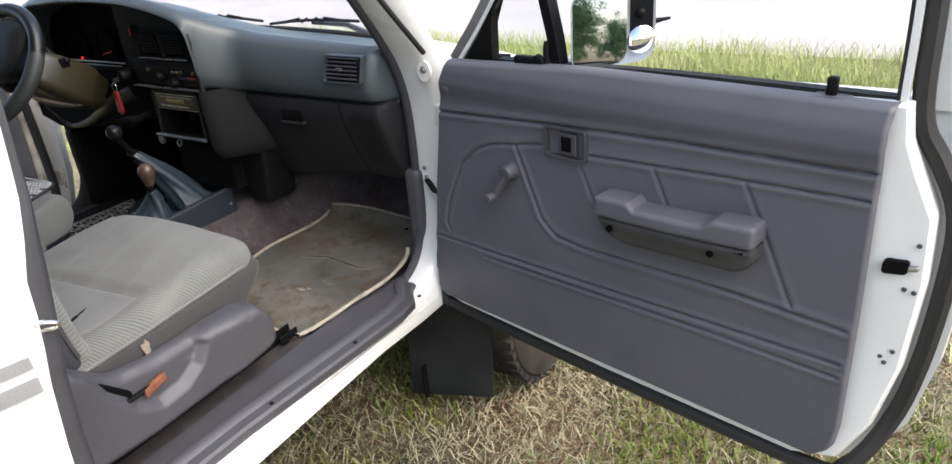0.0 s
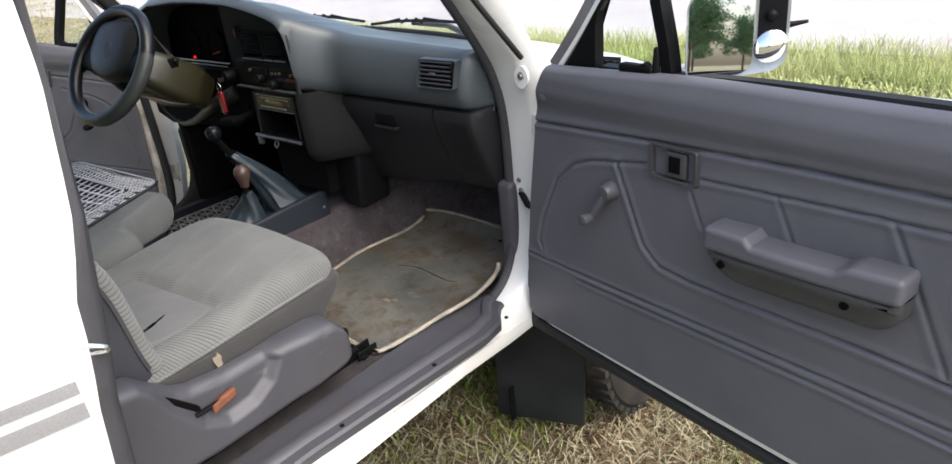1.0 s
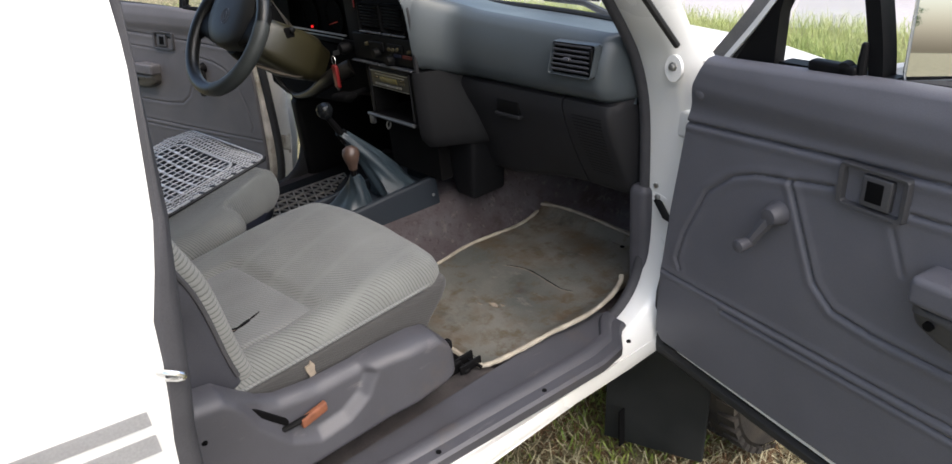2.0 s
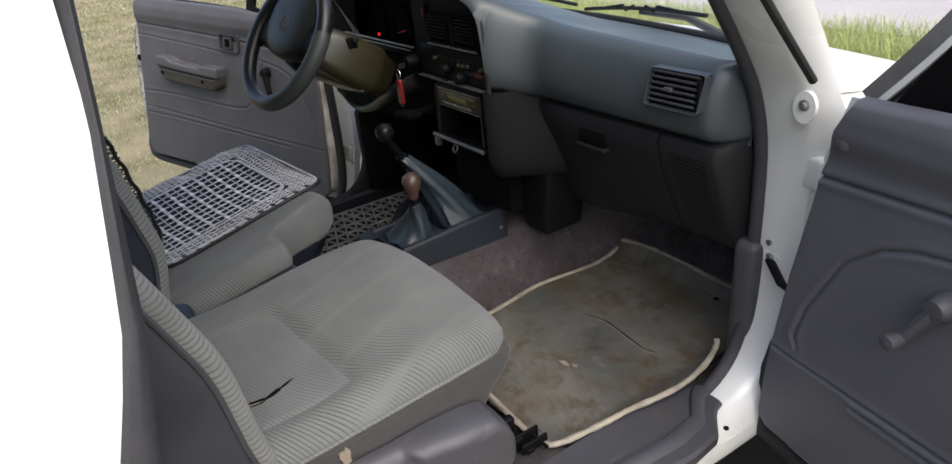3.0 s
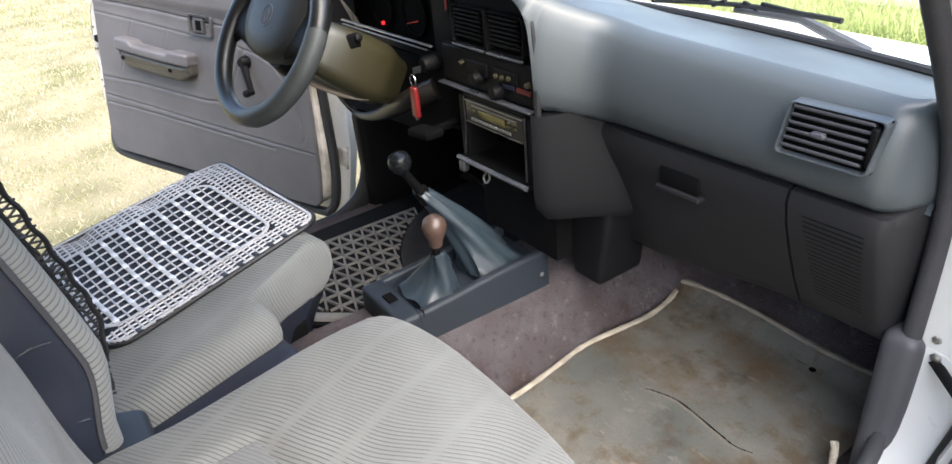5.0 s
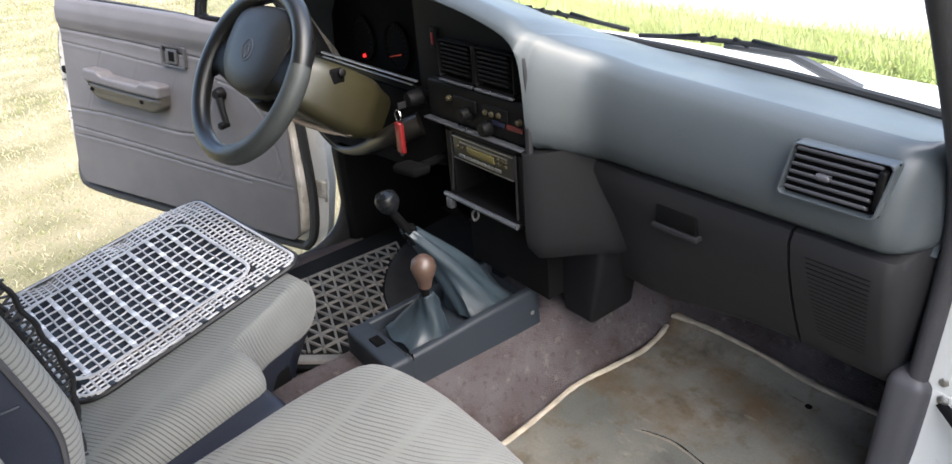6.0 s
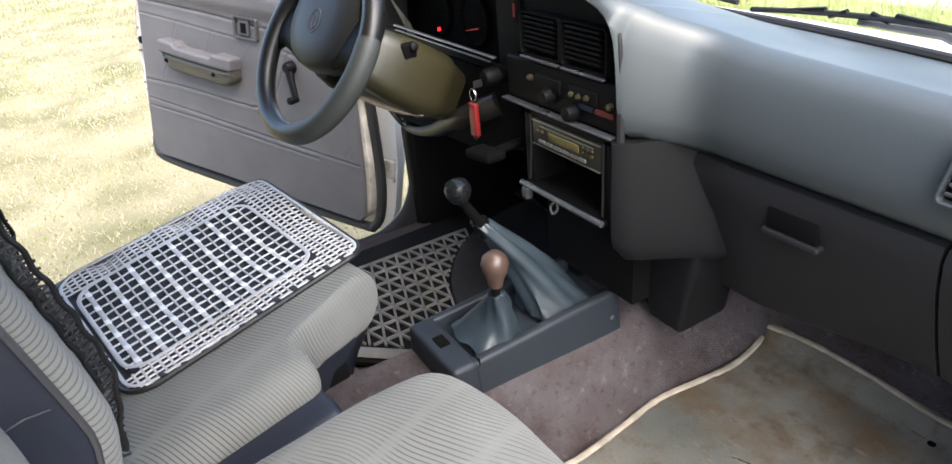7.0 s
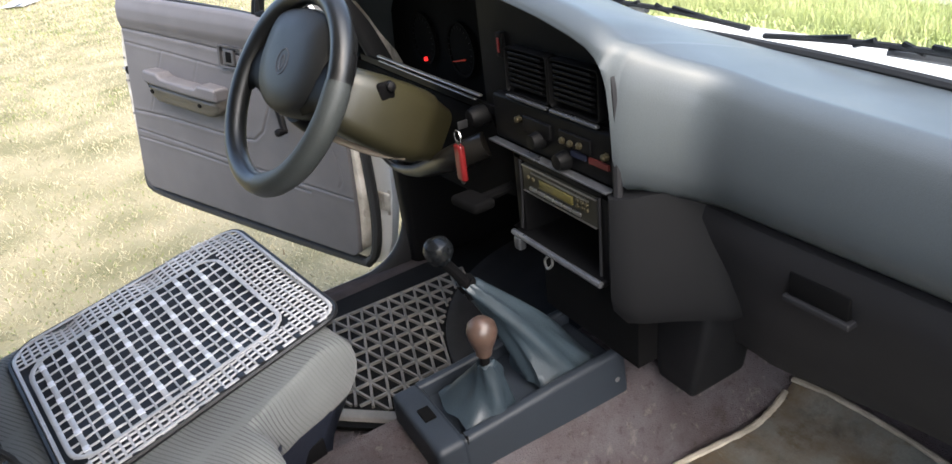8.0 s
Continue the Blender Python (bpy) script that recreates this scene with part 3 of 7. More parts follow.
part("sill_cover", bm, material("sill_carpet", (0.080, 0.068, 0.068), 0.8, 0, 0.35, 14.0, 300.0, 0.5, 0.002, 0.2), truck, "wrinkled purplish brown sill covering", 80)


def side_x(z):
    return 0.885 - 0.035 * ((z - 0.98) / 0.5) ** 2


# cab side behind the doors
for s in (1, -1):
    bm = bm_new()
    zs = [0.46, 0.6, 0.75, 0.9, 1.0, 1.1, 1.2, 1.3, 1.4, 1.5, 1.6, 1.7]
    grid = []
    for y in (-0.887, -0.904, -0.927, -0.96, -1.0, -1.12, -1.4, -2.2):
        row = []
        for z in zs:
            x = side_x(min(z, 1.15)) + 0.048 - 0.16 * max(0, z - 1.15)
            x -= 0.010 * smooth(-0.942, -0.882, y)
            back = lerp_table([(0.4, -0.055), (0.75, -0.055), (0.9, -0.050), (1.0, -0.040), (1.05, -0.030), (1.15, -0.013), (1.25, 0.018), (1.4, 0.039), (1.5, 0.045), (1.7, 0.045)], z)[0]
            p = V(x, y + back * smooth(-1.12, -0.94, y), z)
            row.append(p if s > 0 else far_side(p))
        grid.append(row)
    inner = [[p + V(-0.02 * s, 0, 0) for p in row] for row in grid[:3:-1]]
    loft(bm, grid + inner, False, False)
    panel = part("side_panel", bm, PAINT, truck, "white body side with two faded grey stripes")
    # rubber-edged grey strip down the rear edge of the opening
    bm = bm_new()
    rings = []
    for z, y in ((0.50, -0.900), (0.75, -0.900), (0.9, -0.895), (1.0, -0.885), (1.05, -0.875), (1.15, -0.858), (1.25, -0.825), (1.4, -0.797), (1.5, -0.785), (1.66, -0.780)):
        lean = 0.16 * max(0, z - 1.15)
        slim = 0.022 * smooth(1.12, 1.35, z)
        sec = [(0.926, -0.006), (0.926, 0.006 - slim * 0.5), (0.920, 0.016 - slim), (0.912, 0.021 - slim), (0.902, 0.021 - slim), (0.894, 0.012 - slim), (0.891, -0.024), (0.891, -0.03)]
        ring = [V(x - lean, y - 0.042 + o, z) for x, o in sec]
        rings.append(ring if s > 0 else [far_side(p) for p in ring])
    loft(bm, rings)
    part("pillar_strip", bm, PILLAR_TRIM, truck, "dark grey rubber-edged pillar strip", 50)
    if s > 0:
        for z0, z1, sl in ((1.043, 1.062, 0.13), (1.006, 1.030, 0.13)):
            bm = bm_new()
            rows = []
            for k in range(9):
                y = -0.950 - 0.15 * k
                rows.append([V(side_x(min(z, 1.15)) + 0.0525 - 0.010 * smooth(-0.942, -0.882, y), y, z + sl * (-0.947 - y)) for z in (z0, z1)])
            loft(bm, rows, False, False)
            bmesh.ops.solidify(bm, geom=bm.faces[:], thickness=0.001)
            part("stripe", bm, STRIPE, panel)

# wire hook on the frame edge
bm = bm_new()
tube(bm, curve_points([V(0.915, -0.930, 1.094), V(0.936, -0.918, 1.096), V(0.943, -0.905, 1.089), V(0.936, -0.908, 1.081), V(0.912, -0.926, 1.079)], 4), 0.0032, 8)
part("striker", bm, CHROME, truck, "bent bright wire door striker")

# drip rail up the front pillar
for s in (1, -1):
    bm = bm_new()
    rail = [V(0.868, 0.088, 1.232), V(0.864, -0.030, 1.357), V(0.850, -0.15, 1.50), V(0.828, -0.24, 1.60)]
    tube(bm, curve_points([V(p.x if s > 0 else mirror_x(p.x), p.y, p.z) for p in rail], 4), 0.0065, 8)
    part("drip_rail", bm, SEAL, truck, "black rubber drip rail on the front pillar")

# roof, headliner, rear wall
bm = bm_new()
softbox(bm, (mirror_x(0.74), -1.06, 1.715), (0.74, -0.28, 1.775), 0.028, lambda p: p + V(0, 0, -0.04 * ((p.x - CX) / 0.74) ** 2))
part("roof", bm, PAINT, truck)
bm = bm_new()
softbox(bm, (mirror_x(0.70), -1.03, 1.675), (0.70, -0.26, 1.70), 0.012, None, 4)
part("headliner", bm, material("headliner_cloth", (0.26, 0.25, 0.23), 0.95), truck)
bm = bm_new()
softbox(bm, (mirror_x(0.86), -1.10, 0.50), (0.86, -1.05, 1.22), 0.02, None, 4)
part("rear_wall", bm, PILLAR_TRIM, truck)
# unseen rear pane; its dark tint is added to cut light from behind
bm = bm_new()
box(bm, mirror_x(0.74), 0.74, -1.085, -1.08, 1.22, 1.72)
part("rear_window", bm, DIM_GLASS, truck)

# floor, tunnel, toe board, firewall
bm = bm_new()
rows = []
for y in (-1.06, -0.8, -0.5, -0.2, 0.1, 0.30, 0.36, 0.42, 0.50, 0.60, 0.64):
    rise = lerp_table([(-2, 0), (0.34, 0.0), (0.42, 0.05), (0.60, 0.25), (0.64, 0.34)], y)[0]
    row = []
    for k in range(81):
        x = -0.70 + 1.47 * k / 80
        hump = 0.145 * (1 - smooth(0.098, 0.212, x)) * smooth(-0.115, -0.055, x)
        row.append(V(x, y, 0.582 + rise + hump + 0.026 * smooth(-0.115, -0.16, x) + 0.006 * noise.noise(V(x * 9, y * 9, 0))))
    rows.append(row)
loft(bm, rows, False, False)
bmesh.ops.solidify(bm, geom=bm.faces[:], thickness=0.02)
part("floor_carpet", bm, CARPET, truck, "worn purplish grey floor carpet")
# black sheet added over the carpet to paint the deep shade under the dash
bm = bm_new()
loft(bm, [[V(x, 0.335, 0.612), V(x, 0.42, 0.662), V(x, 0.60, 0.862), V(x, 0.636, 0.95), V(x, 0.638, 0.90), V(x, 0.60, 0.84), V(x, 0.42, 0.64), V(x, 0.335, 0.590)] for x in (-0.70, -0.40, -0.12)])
part("toe_shade", bm, DARK, truck, "black sheet painting the shade over the driver toe board")
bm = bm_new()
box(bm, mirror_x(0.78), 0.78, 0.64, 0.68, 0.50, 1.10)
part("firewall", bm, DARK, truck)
for s in (1, -1):
    bm = bm_new()
    softbox(bm, (0.72, 0.13, 0.575), (0.775, 0.62, 0.90), 0.02, None if s > 0 else far_side, 4)
    part("kick_panel", bm, KICK if s > 0 else BLACK, truck, "plastic kick panel beside the footwell")
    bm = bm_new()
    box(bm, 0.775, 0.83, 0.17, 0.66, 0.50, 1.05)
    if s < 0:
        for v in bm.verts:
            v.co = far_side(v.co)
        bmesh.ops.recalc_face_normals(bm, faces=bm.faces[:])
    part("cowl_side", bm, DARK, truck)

# bonnet with fenders
bm = bm_new()
half = [(0.0, 1.185), (0.25, 1.184), (0.5, 1.176), (0.66, 1.162), (0.75, 1.142), (0.815, 1.105), (0.850, 1.04), (0.872, 0.92), (0.875, 0.75), (0.87, 0.62)]
rows = []
for y in (0.185, 0.20, 0.215, 0.30, 0.42, 0.55, 0.65, 0.75, 0.95, 1.1, 1.22, 1.4, 1.52, 1.60):
    drop = lerp_table([(0.1, 0.0), (0.30, 0.0), (0.42, 0.003), (0.55, 0.014), (0.65, 0.033), (0.75, 0.058), (0.95, 0.118), (1.1, 0.172), (1.22, 0.222), (1.4, 0.31), (1.52, 0.40), (1.6, 0.50)], y)[0]
    low = 0.52 if y < 0.2 or y > 1.0 else 0.82 + 0.06 * (1 - ((y - 0.61) / 0.4) ** 2)
    sec = []
    for sgn in (-1, 1):
        seq = [(o, z - drop) for o, z in half]
        seq = [(o, max(z, low) if i > 5 else z) for i, (o, z) in enumerate(seq)]
        seq[-1] = (seq[-1][0], low)
        line = [V(CX + sgn * o, y, z) for o, z in seq]
        sec = (list(reversed(line)) if sgn < 0 else sec + line[1:])
    if y < 0.30:
        # only the sides reach back to the doors
        sec = [p if abs(p.x - CX) > 0.80 else V(p.x, 0.30, p.z) for p in sec]
    rows.append(sec)
loft(bm, rows, False, False)
bmesh.ops.remove_doubles(bm, verts=bm.verts[:], dist=0.0004)
bmesh.ops.solidify(bm, geom=bm.faces[:], thickness=0.015)
part("bonnet", bm, PAINT, truck, "white painted bonnet and fenders", 40)

# windscreen and its seal
def screen_base(k):
    """k from -1 to 1 across the cab."""
    return V(CX + 0.80 * k, 0.345 - 0.118 * k * k, 1.226 - 0.002 * k * k)


def screen_top(k):
    return V(CX + 0.68 * k, -0.13 - 0.10 * k * k, 1.70 - 0.02 * k * k)


bm = bm_new()
loft(bm, [[screen_base(k / 10).lerp(screen_top(k / 10), s / 6) for s in range(7)] for k in range(-10, 11)], False, False)
bmesh.ops.solidify(bm, geom=bm.faces[:], thickness=0.004)
ws = part("windscreen", bm, GLASS, truck)
ws.visible_shadow = False
bm = bm_new()
tube(bm, [screen_base(k / 12) + V(0, -0.004, 0.002) for k in range(-12, 13)], 0.008, 8)
part("windscreen_seal", bm, SEAL, truck, "black rubber windscreen seal")
bm = bm_new()
rows = []
for k in range(-10, 11):
    b = screen_base(k / 10)
    rows.append([b + V(0, 0.012, -0.012), b + V(0, 0.05, -0.040), V(b.x, 0.47, 1.150 - 0.01 * (k / 10) ** 2), V(b.x, 0.47, 1.11), b + V(0, 0.012, -0.07)])
loft(bm, rows)
part("cowl_panel", bm, PAINT, truck)


def wiper(pivot, tip0, tip1, bend):
    bm = bm_new()
    mid = (Vector(tip0) + Vector(tip1)) / 2
    tube(bm, [Vector(pivot), Vector(pivot).lerp(mid, 0.5) + V(0, 0, bend), mid], [0.011, 0.008, 0.005], 6)
    arm = part("wiper", bm, WIPER, truck, "black windscreen wiper at rest")
    bm = bm_new()
    tube(bm, [Vector(tip0).lerp(Vector(tip1), i / 8) + V(0, 0, 0.008 * math.sin(math.pi * i / 8)) for i in range(9)], 0.0045, 6)
    part("blade", bm, RUBBER, arm)
    bm = bm_new()
    for f in (0.15, 0.38, 0.62, 0.85):
        p = Vector(tip0).lerp(Vector(tip1), f)
        tube(bm, [p + V(0, 0, 0.003), p.lerp(mid, 0.3) + V(0, 0, 0.008), p.lerp(mid, 0.6) + V(0, 0, 0.013)], 0.0042, 5)
    tagged(part("yoke", bm, BLACK, arm), kind="stuff")


wiper((-0.36, 0.45, 1.19), (-0.38, 0.335, 1.258), (0.062, 0.342, 1.248), 0.02)
wiper((0.50, 0.40, 1.19), (0.085, 0.350, 1.238), (0.50, 0.300, 1.262), 0.02)


# front wheels and mud flaps
def wheel(x, y):
    s = 1 if x > CX else -1
    bm = bm_new()
    prof = [(-0.105, 0.21), (-0.112, 0.25), (-0.115, 0.30), (-0.108, 0.335), (-0.09, 0.352), (-0.045, 0.358), (0.045, 0.358), (0.09, 0.352), (0.108, 0.335), (0.115, 0.30), (0.112, 0.25), (0.105, 0.21)]
    lathe(bm, (x, y, 0.352), (s, 0, 0), prof, 48)
    tyre = part("tyre", bm, TYRE, truck, "muddy worn black off-road tyre")
    bm = bm_new()
    for k in range(44):
        a = 2 * math.pi * k / 44
        for o in (-0.085, 0.0, 0.085):
            a2 = a + (0.07 if o == 0 else 0)
            d = V(0, math.cos(a2), math.sin(a2))
            m = Matrix.Translation(V(x + o, y, 0.352) + d * 0.355) @ d.to_track_quat("Z", "X").to_matrix().to_4x4()
            bmesh.ops.create_cube(bm, size=1.0, matrix=m @ Matrix.Diagonal((0.03, 0.05, 0.018, 1)))
    tagged(part("tread", bm, TYRE, tyre), kind="stuff")
    bm = bm_new()
    lathe(bm, (x, y, 0.352), (s, 0, 0), [(-0.09, 0.205), (0.0, 0.19), (0.06, 0.17), (0.07, 0.10), (0.09, 0.06), (0.095, 0.01)], 32)
    part("rim", bm, STEEL, tyre, "dusty steel wheel")


wheel(0.855, 0.61)
wheel(mirror_x(0.855), 0.61)
for s in (1, -1):
    bm = bm_new()
    x0, x1 = (0.64, 0.895) if s > 0 else (mirror_x(0.895), mirror_x(0.64))
    softbox(bm, (x0, 0.181, 0.09), (x1, 0.189, 0.50), 0.0035, lambda p: p + V(0, 0.02 * math.sin((p.z - 0.05) * 5) + 0.39 * (abs(p.x - CX) - 0.8175), 0), 6)
    flap = part("mud_flap", bm, FLAP, truck, "black rubber mud flap hanging behind the wheel")
    if s > 0:
        bm = bm_new()
        box(bm, 0.700, 0.704, 0.128, 0.150, 0.095, 0.22)
        part("crease", bm, DARK, flap)
bm = bm_new()
box(bm, mirror_x(0.60), 0.60, 0.30, 1.5, 0.42, 0.55)
part("chassis", bm, DARK, truck)
bm = bm_new()
box(bm, -0.69, 0.78, -1.9, 0.24, 0.47, 0.555)
part("underbody", bm, DARK, truck)


# ---------------------------------------------------------------- doors
def near_line(u, z, line):
    best = 9.0
    for (a, b), (c, d) in zip(line, line[1:]):
        dx, dy = c - a, d - b
        t = max(0, min(1, ((u - a) * dx + (z - b) * dy) / (dx * dx + dy * dy)))
        best = min(best, math.hypot(u - a - t * dx, z - b - t * dy))
    return best


CREASES = [
    ([(0.02, 1.090), (0.36, 1.110), (0.64, 1.122), (0.983, 1.129)], 0.0045, 0.006),
    ([(0.468, 1.060), (0.76, 1.075), (0.983, 1.083)], 0.003, 0.005),
    ([(0.030, 0.772), (0.019, 0.793), (0.037, 0.858), (0.091, 0.967), (0.148, 1.016), (0.199, 1.036), (0.345, 1.062)], 0.003, 0.006),
    ([(0.270, 1.045), (0.303, 0.965), (0.337, 0.885), (0.376, 0.852), (0.451, 0.844), (0.543, 0.845), (0.79, 0.851), (0.983, 0.845)], 0.004, 0.006),
    ([(-0.02, 0.745), (0.15, 0.749), (0.40, 0.756), (0.726, 0.768), (0.983, 0.776)], 0.0035, 0.005),
    ([(0.15, 0.730), (0.40, 0.737), (0.727, 0.747), (0.983, 0.748)], 0.0035, 0.005),
    ([(0.611, 1.066), (0.648, 0.985)], 0.0015, 0.006),
    ([(0.790, 1.072), (0.84, 0.969), (0.891, 0.860)], 0.002, 0.006),
    ([(0.446, 1.030), (0.474, 0.965)], 0.0015, 0.006),
]


def trim_depth(u, z, press=1.0):
    """How far the padded vinyl stands out from the door."""
    d = 0.014
    for line, deep, wide in CREASES:
        deep *= press
        k = near_line(u, z, line)
        if k < 0.05:
            d -= 1.5 * deep * math.exp(-(k / (0.5 * wide)) ** 2)
            d += 0.5 * deep * math.exp(-((k - 1.5 * wide) / (1.3 * wide)) ** 2)
    d += 0.012 * smooth(1.12, 1.17, z) * (1 - smooth(1.19, 1.24, z))        # padded top roll
    d += 0.004 * noise.noise(V(u * 7, z * 7, 0)) * smooth(1.10, 1.2, z) * (1 - smooth(0.2, 0.5, u))
    return d


def outline_front(z):
    return lerp_table([(0.553, 0.003), (0.562, -0.025), (0.579, -0.042), (0.65, -0.040), (0.715, -0.035), (0.897, -0.009), (1.091, 0.027), (1.17, 0.047), (1.215, 0.071)], z)[0]


def outline_rear(z):
    return lerp_table([(0.555, 0.955), (0.562, 0.972), (0.58, 0.990), (0.60, 0.999), (0.645, 1.004), (0.86, 1.0), (1.085, 0.992), (1.19, 0.991), (1.225, 0.994), (1.245, 0.985)], z)[0]


def door(name, origin, yaw, flip, vinyl, label, tilt=0.0, sag=0.0, slide=0.0, arm_u=(0.510, 0.834), bezel_at=(0.411, 1.078), crank_at=((0.256, 0.985), (0.225, 0.926))):
    """A front door. u runs from the hinge to the lock, w towards the cab, z up."""
    a = radians(yaw)
    uu = V(math.cos(a), math.sin(a), 0)
    ww = V(math.sin(a), -math.cos(a), 0) if not flip else V(-math.sin(a), math.cos(a), 0)
    o = Vector(origin)
    M = Matrix(((uu.x, ww.x, 0, o.x), (uu.y, ww.y, 0, o.y), (0, 0, 1, o.z), (0, 0, 0, 1)))
    M = M @ Matrix.Translation((0.5 + slide, 0, 0.9)) @ Matrix.Rotation(radians(-tilt), 4, "X") @ Matrix.Rotation(radians(-sag), 4, "Y") @ Matrix.Translation((-0.5, 0, -0.9))

    # outer skin
    bm = bm_new()
    skin = [(-0.085, 0.60), (-0.07, 0.535), (-0.02, 0.510), (0.5, 0.500), (0.95, 0.503), (1.035, 0.530), (1.09, 0.64), (1.112, 0.78), (1.118, 0.95), (1.112, 1.06), (1.10, 1.16), (1.095, 1.225), (0.5, 1.208), (0.0, 1.192), (-0.06, 1.0), (-0.09, 0.75)]
    if flip:
        skin = [(u - 0.018 if u < 0.05 else u, z) for u, z in skin]
    rings = []
    for w, bulge in ((-0.062, 0), (-0.072, 0), (-0.095, 0), (-0.110, 0.025)):
        rings.append([V(p[0] + (0.0 if bulge == 0 else (0.5 - p[0]) * 0.03), w - 0.02 * smooth(1.0, 1.1, p[0]) - bulge * (1 - ((p[1] - 0.9) / 0.42) ** 2) * 0.8, p[1]) for p in skin])
    loft(bm, rings)
    bm.transform(M)
    t = part("door", bm, PAINT, truck, label, 40)

    def put(nm, bm, mat, parent=None, lab="", angle=35):
        bm.transform(M)
        return part(nm, bm, mat, t, lab, angle)

    # vinyl panel
    bm = bm_new()
    nu, nz = 330, 220
    rows = []
    for j in range(nz + 1):
        f = j / nz
        row = []
        for i in range(nu + 1):
            zz = 0.555 + (1.209 - 0.555) * f
            u0, u1 = outline_front(zz), outline_rear(zz)
            u = u0 + (u1 - u0) * i / nu
            z = zz + 0.018 * smooth(0.0, 0.5, u) * f ** 4
            e = min(i, nu - i, j) / 1.0
            row.append(V(u, trim_depth(u, z, 0.5 if flip else 1.0) - (0.010 if e == 0 else 0.003 if e == 1 else 0.0), z))
        rows.append(row)
    last = rows[-1]
    rows.append([p + V(0, -0.008, 0.006) for p in last])
    rows.append([p + V(0, -0.028, 0.008) for p in last])
    loft(bm, rows, False, False)
    put("trim_panel", bm, vinyl, t, "padded grey vinyl door lining with pressed creases", 60)

    # white inner shell
    bm = bm_new()
    inner = [(-0.055, 0.60), (-0.03, 0.545), (0.02, 0.535), (0.5, 0.528), (0.93, 0.530), (1.005, 0.560), (1.045, 0.65), (1.068, 0.78), (1.074, 0.95), (1.066, 1.06), (1.035, 1.13), (1.016, 1.18), (1.008, 1.235), (0.5, 1.214), (0.06, 1.202), (0.0, 1.0), (-0.05, 0.75)]
    if flip:
        inner = [(u, z + 0.026) if z < 0.60 else (u, z) for u, z in inner]
    cu = sum(p[0] for p in inner) / len(inner)
    rings = []
    for grow, w in ((0.93, -0.001), (0.985, -0.003), (1.0, -0.014), (1.0, -0.055), (0.99, -0.058)):
        rings.append([V(cu + (p[0] - cu) * (1 - (1 - grow) * 0.8), w - 0.02 * smooth(1.0, 1.07, p[0]), 0.88 + (p[1] - 0.88) * grow) for p in inner])
    loft(bm, rings)
    put("inner_shell", bm, JAMB_PAINT if flip else PAINT, t, "dusty off-white inner door frame" if flip else "white painted inner door frame", 40)

    # rubber seal between them
    bm = bm_new()
    seal = [(-0.066, 0.60), (-0.045, 0.528), (0.02, 0.517), (0.5, 0.511), (0.94, 0.514), (1.02, 0.545), (1.066, 0.645), (1.088, 0.78), (1.095, 0.95), (1.088, 1.06), (1.052, 1.14), (1.024, 1.19), (1.013, 1.25), (1.006, 1.38), (0.994, 1.52), (0.970, 1.63)]
    if flip:
        seal = [(u, z + 0.020) if z < 0.60 else (u, z) for u, z in seal]
    seal = [(0.045, 1.19), (0.012, 1.05), (-0.028, 0.87), (-0.058, 0.71)] + seal
    tube(bm, curve_points([V(u - (0.016 if flip and u < 0.1 else 0), -0.010 - (0.030 if not flip or u > 0.3 else 0.012) * smooth(0.54, 0.68, z) - 0.02 * smooth(1.0, 1.07, u), z) for u, z in seal], 4), 0.0155, 8)
    put("door_seal", bm, SEAL, t, "black rubber door seal")

    # window frame: front post with quarter light, top rail, rear post
    def bar(nm, line, wide, thick, mat, w=-0.03, lab=""):
        b = bm_new()
        pts = curve_points([V(u, w, z) for u, z in line], 5)
        rings = []
        for i, p in enumerate(pts):
            d = (pts[min(i + 1, len(pts) - 1)] - pts[max(i - 1, 0)]).normalized()
            n = V(-d.z, 0, d.x)
            rings.append([p + n * wide / 2 + V(0, thick / 2, 0), p - n * wide / 2 + V(0, thick / 2, 0), p - n * wide / 2 - V(0, thick / 2, 0), p + n * wide / 2 - V(0, thick / 2, 0)])
        loft(b, rings)
        return put(nm, b, mat, t, lab)

    bar("window_rail", [(0.077, 1.205), (0.152, 1.29), (0.262, 1.43), (0.382, 1.57), (0.46, 1.635), (0.58, 1.665), (0.9, 1.68), (0.95, 1.64), (0.978, 1.52), (0.990, 1.38), (0.995, 1.22)], 0.009, 0.014, PAINT, -0.024, "white upper window frame")
    bar("rail_edge", [(0.057, 1.208), (0.132, 1.293), (0.242, 1.433), (0.362, 1.573), (0.45, 1.655), (0.58, 1.687), (0.9, 1.702)], 0.028, 0.03, RAIL_GREY, -0.040, "weathered grey rail edge")
    bar("rear_post", [(1.062, 1.215), (1.052, 1.36), (1.035, 1.52), (1.01, 1.66)], 0.09, 0.02, PAINT, -0.082, "white rear window post")
    bar("rail_seal", [(0.0855, 1.205), (0.1605, 1.29), (0.2705, 1.43), (0.3905, 1.565), (0.465, 1.627), (0.58, 1.656), (0.895, 1.671), (0.942, 1.635), (0.970, 1.52), (0.982, 1.38), (0.987, 1.22)], 0.0072, 0.012, SEAL, -0.030)
    bar("quarter_post", [(0.366, 1.212), (0.357, 1.27), (0.337, 1.35), (0.309, 1.46), (0.290, 1.49)], 0.022, 0.03, BLACK, -0.030, "black upright of the quarter light")
    b = bm_new()
    corner = [(0.092, 1.195), (0.187, 1.208), (0.189, 1.30), (0.200, 1.345), (0.214, 1.36), (0.166, 1.298)]
    loft(b, [[V(u, w, z) for u, z in corner] for w in (-0.018, -0.042)])
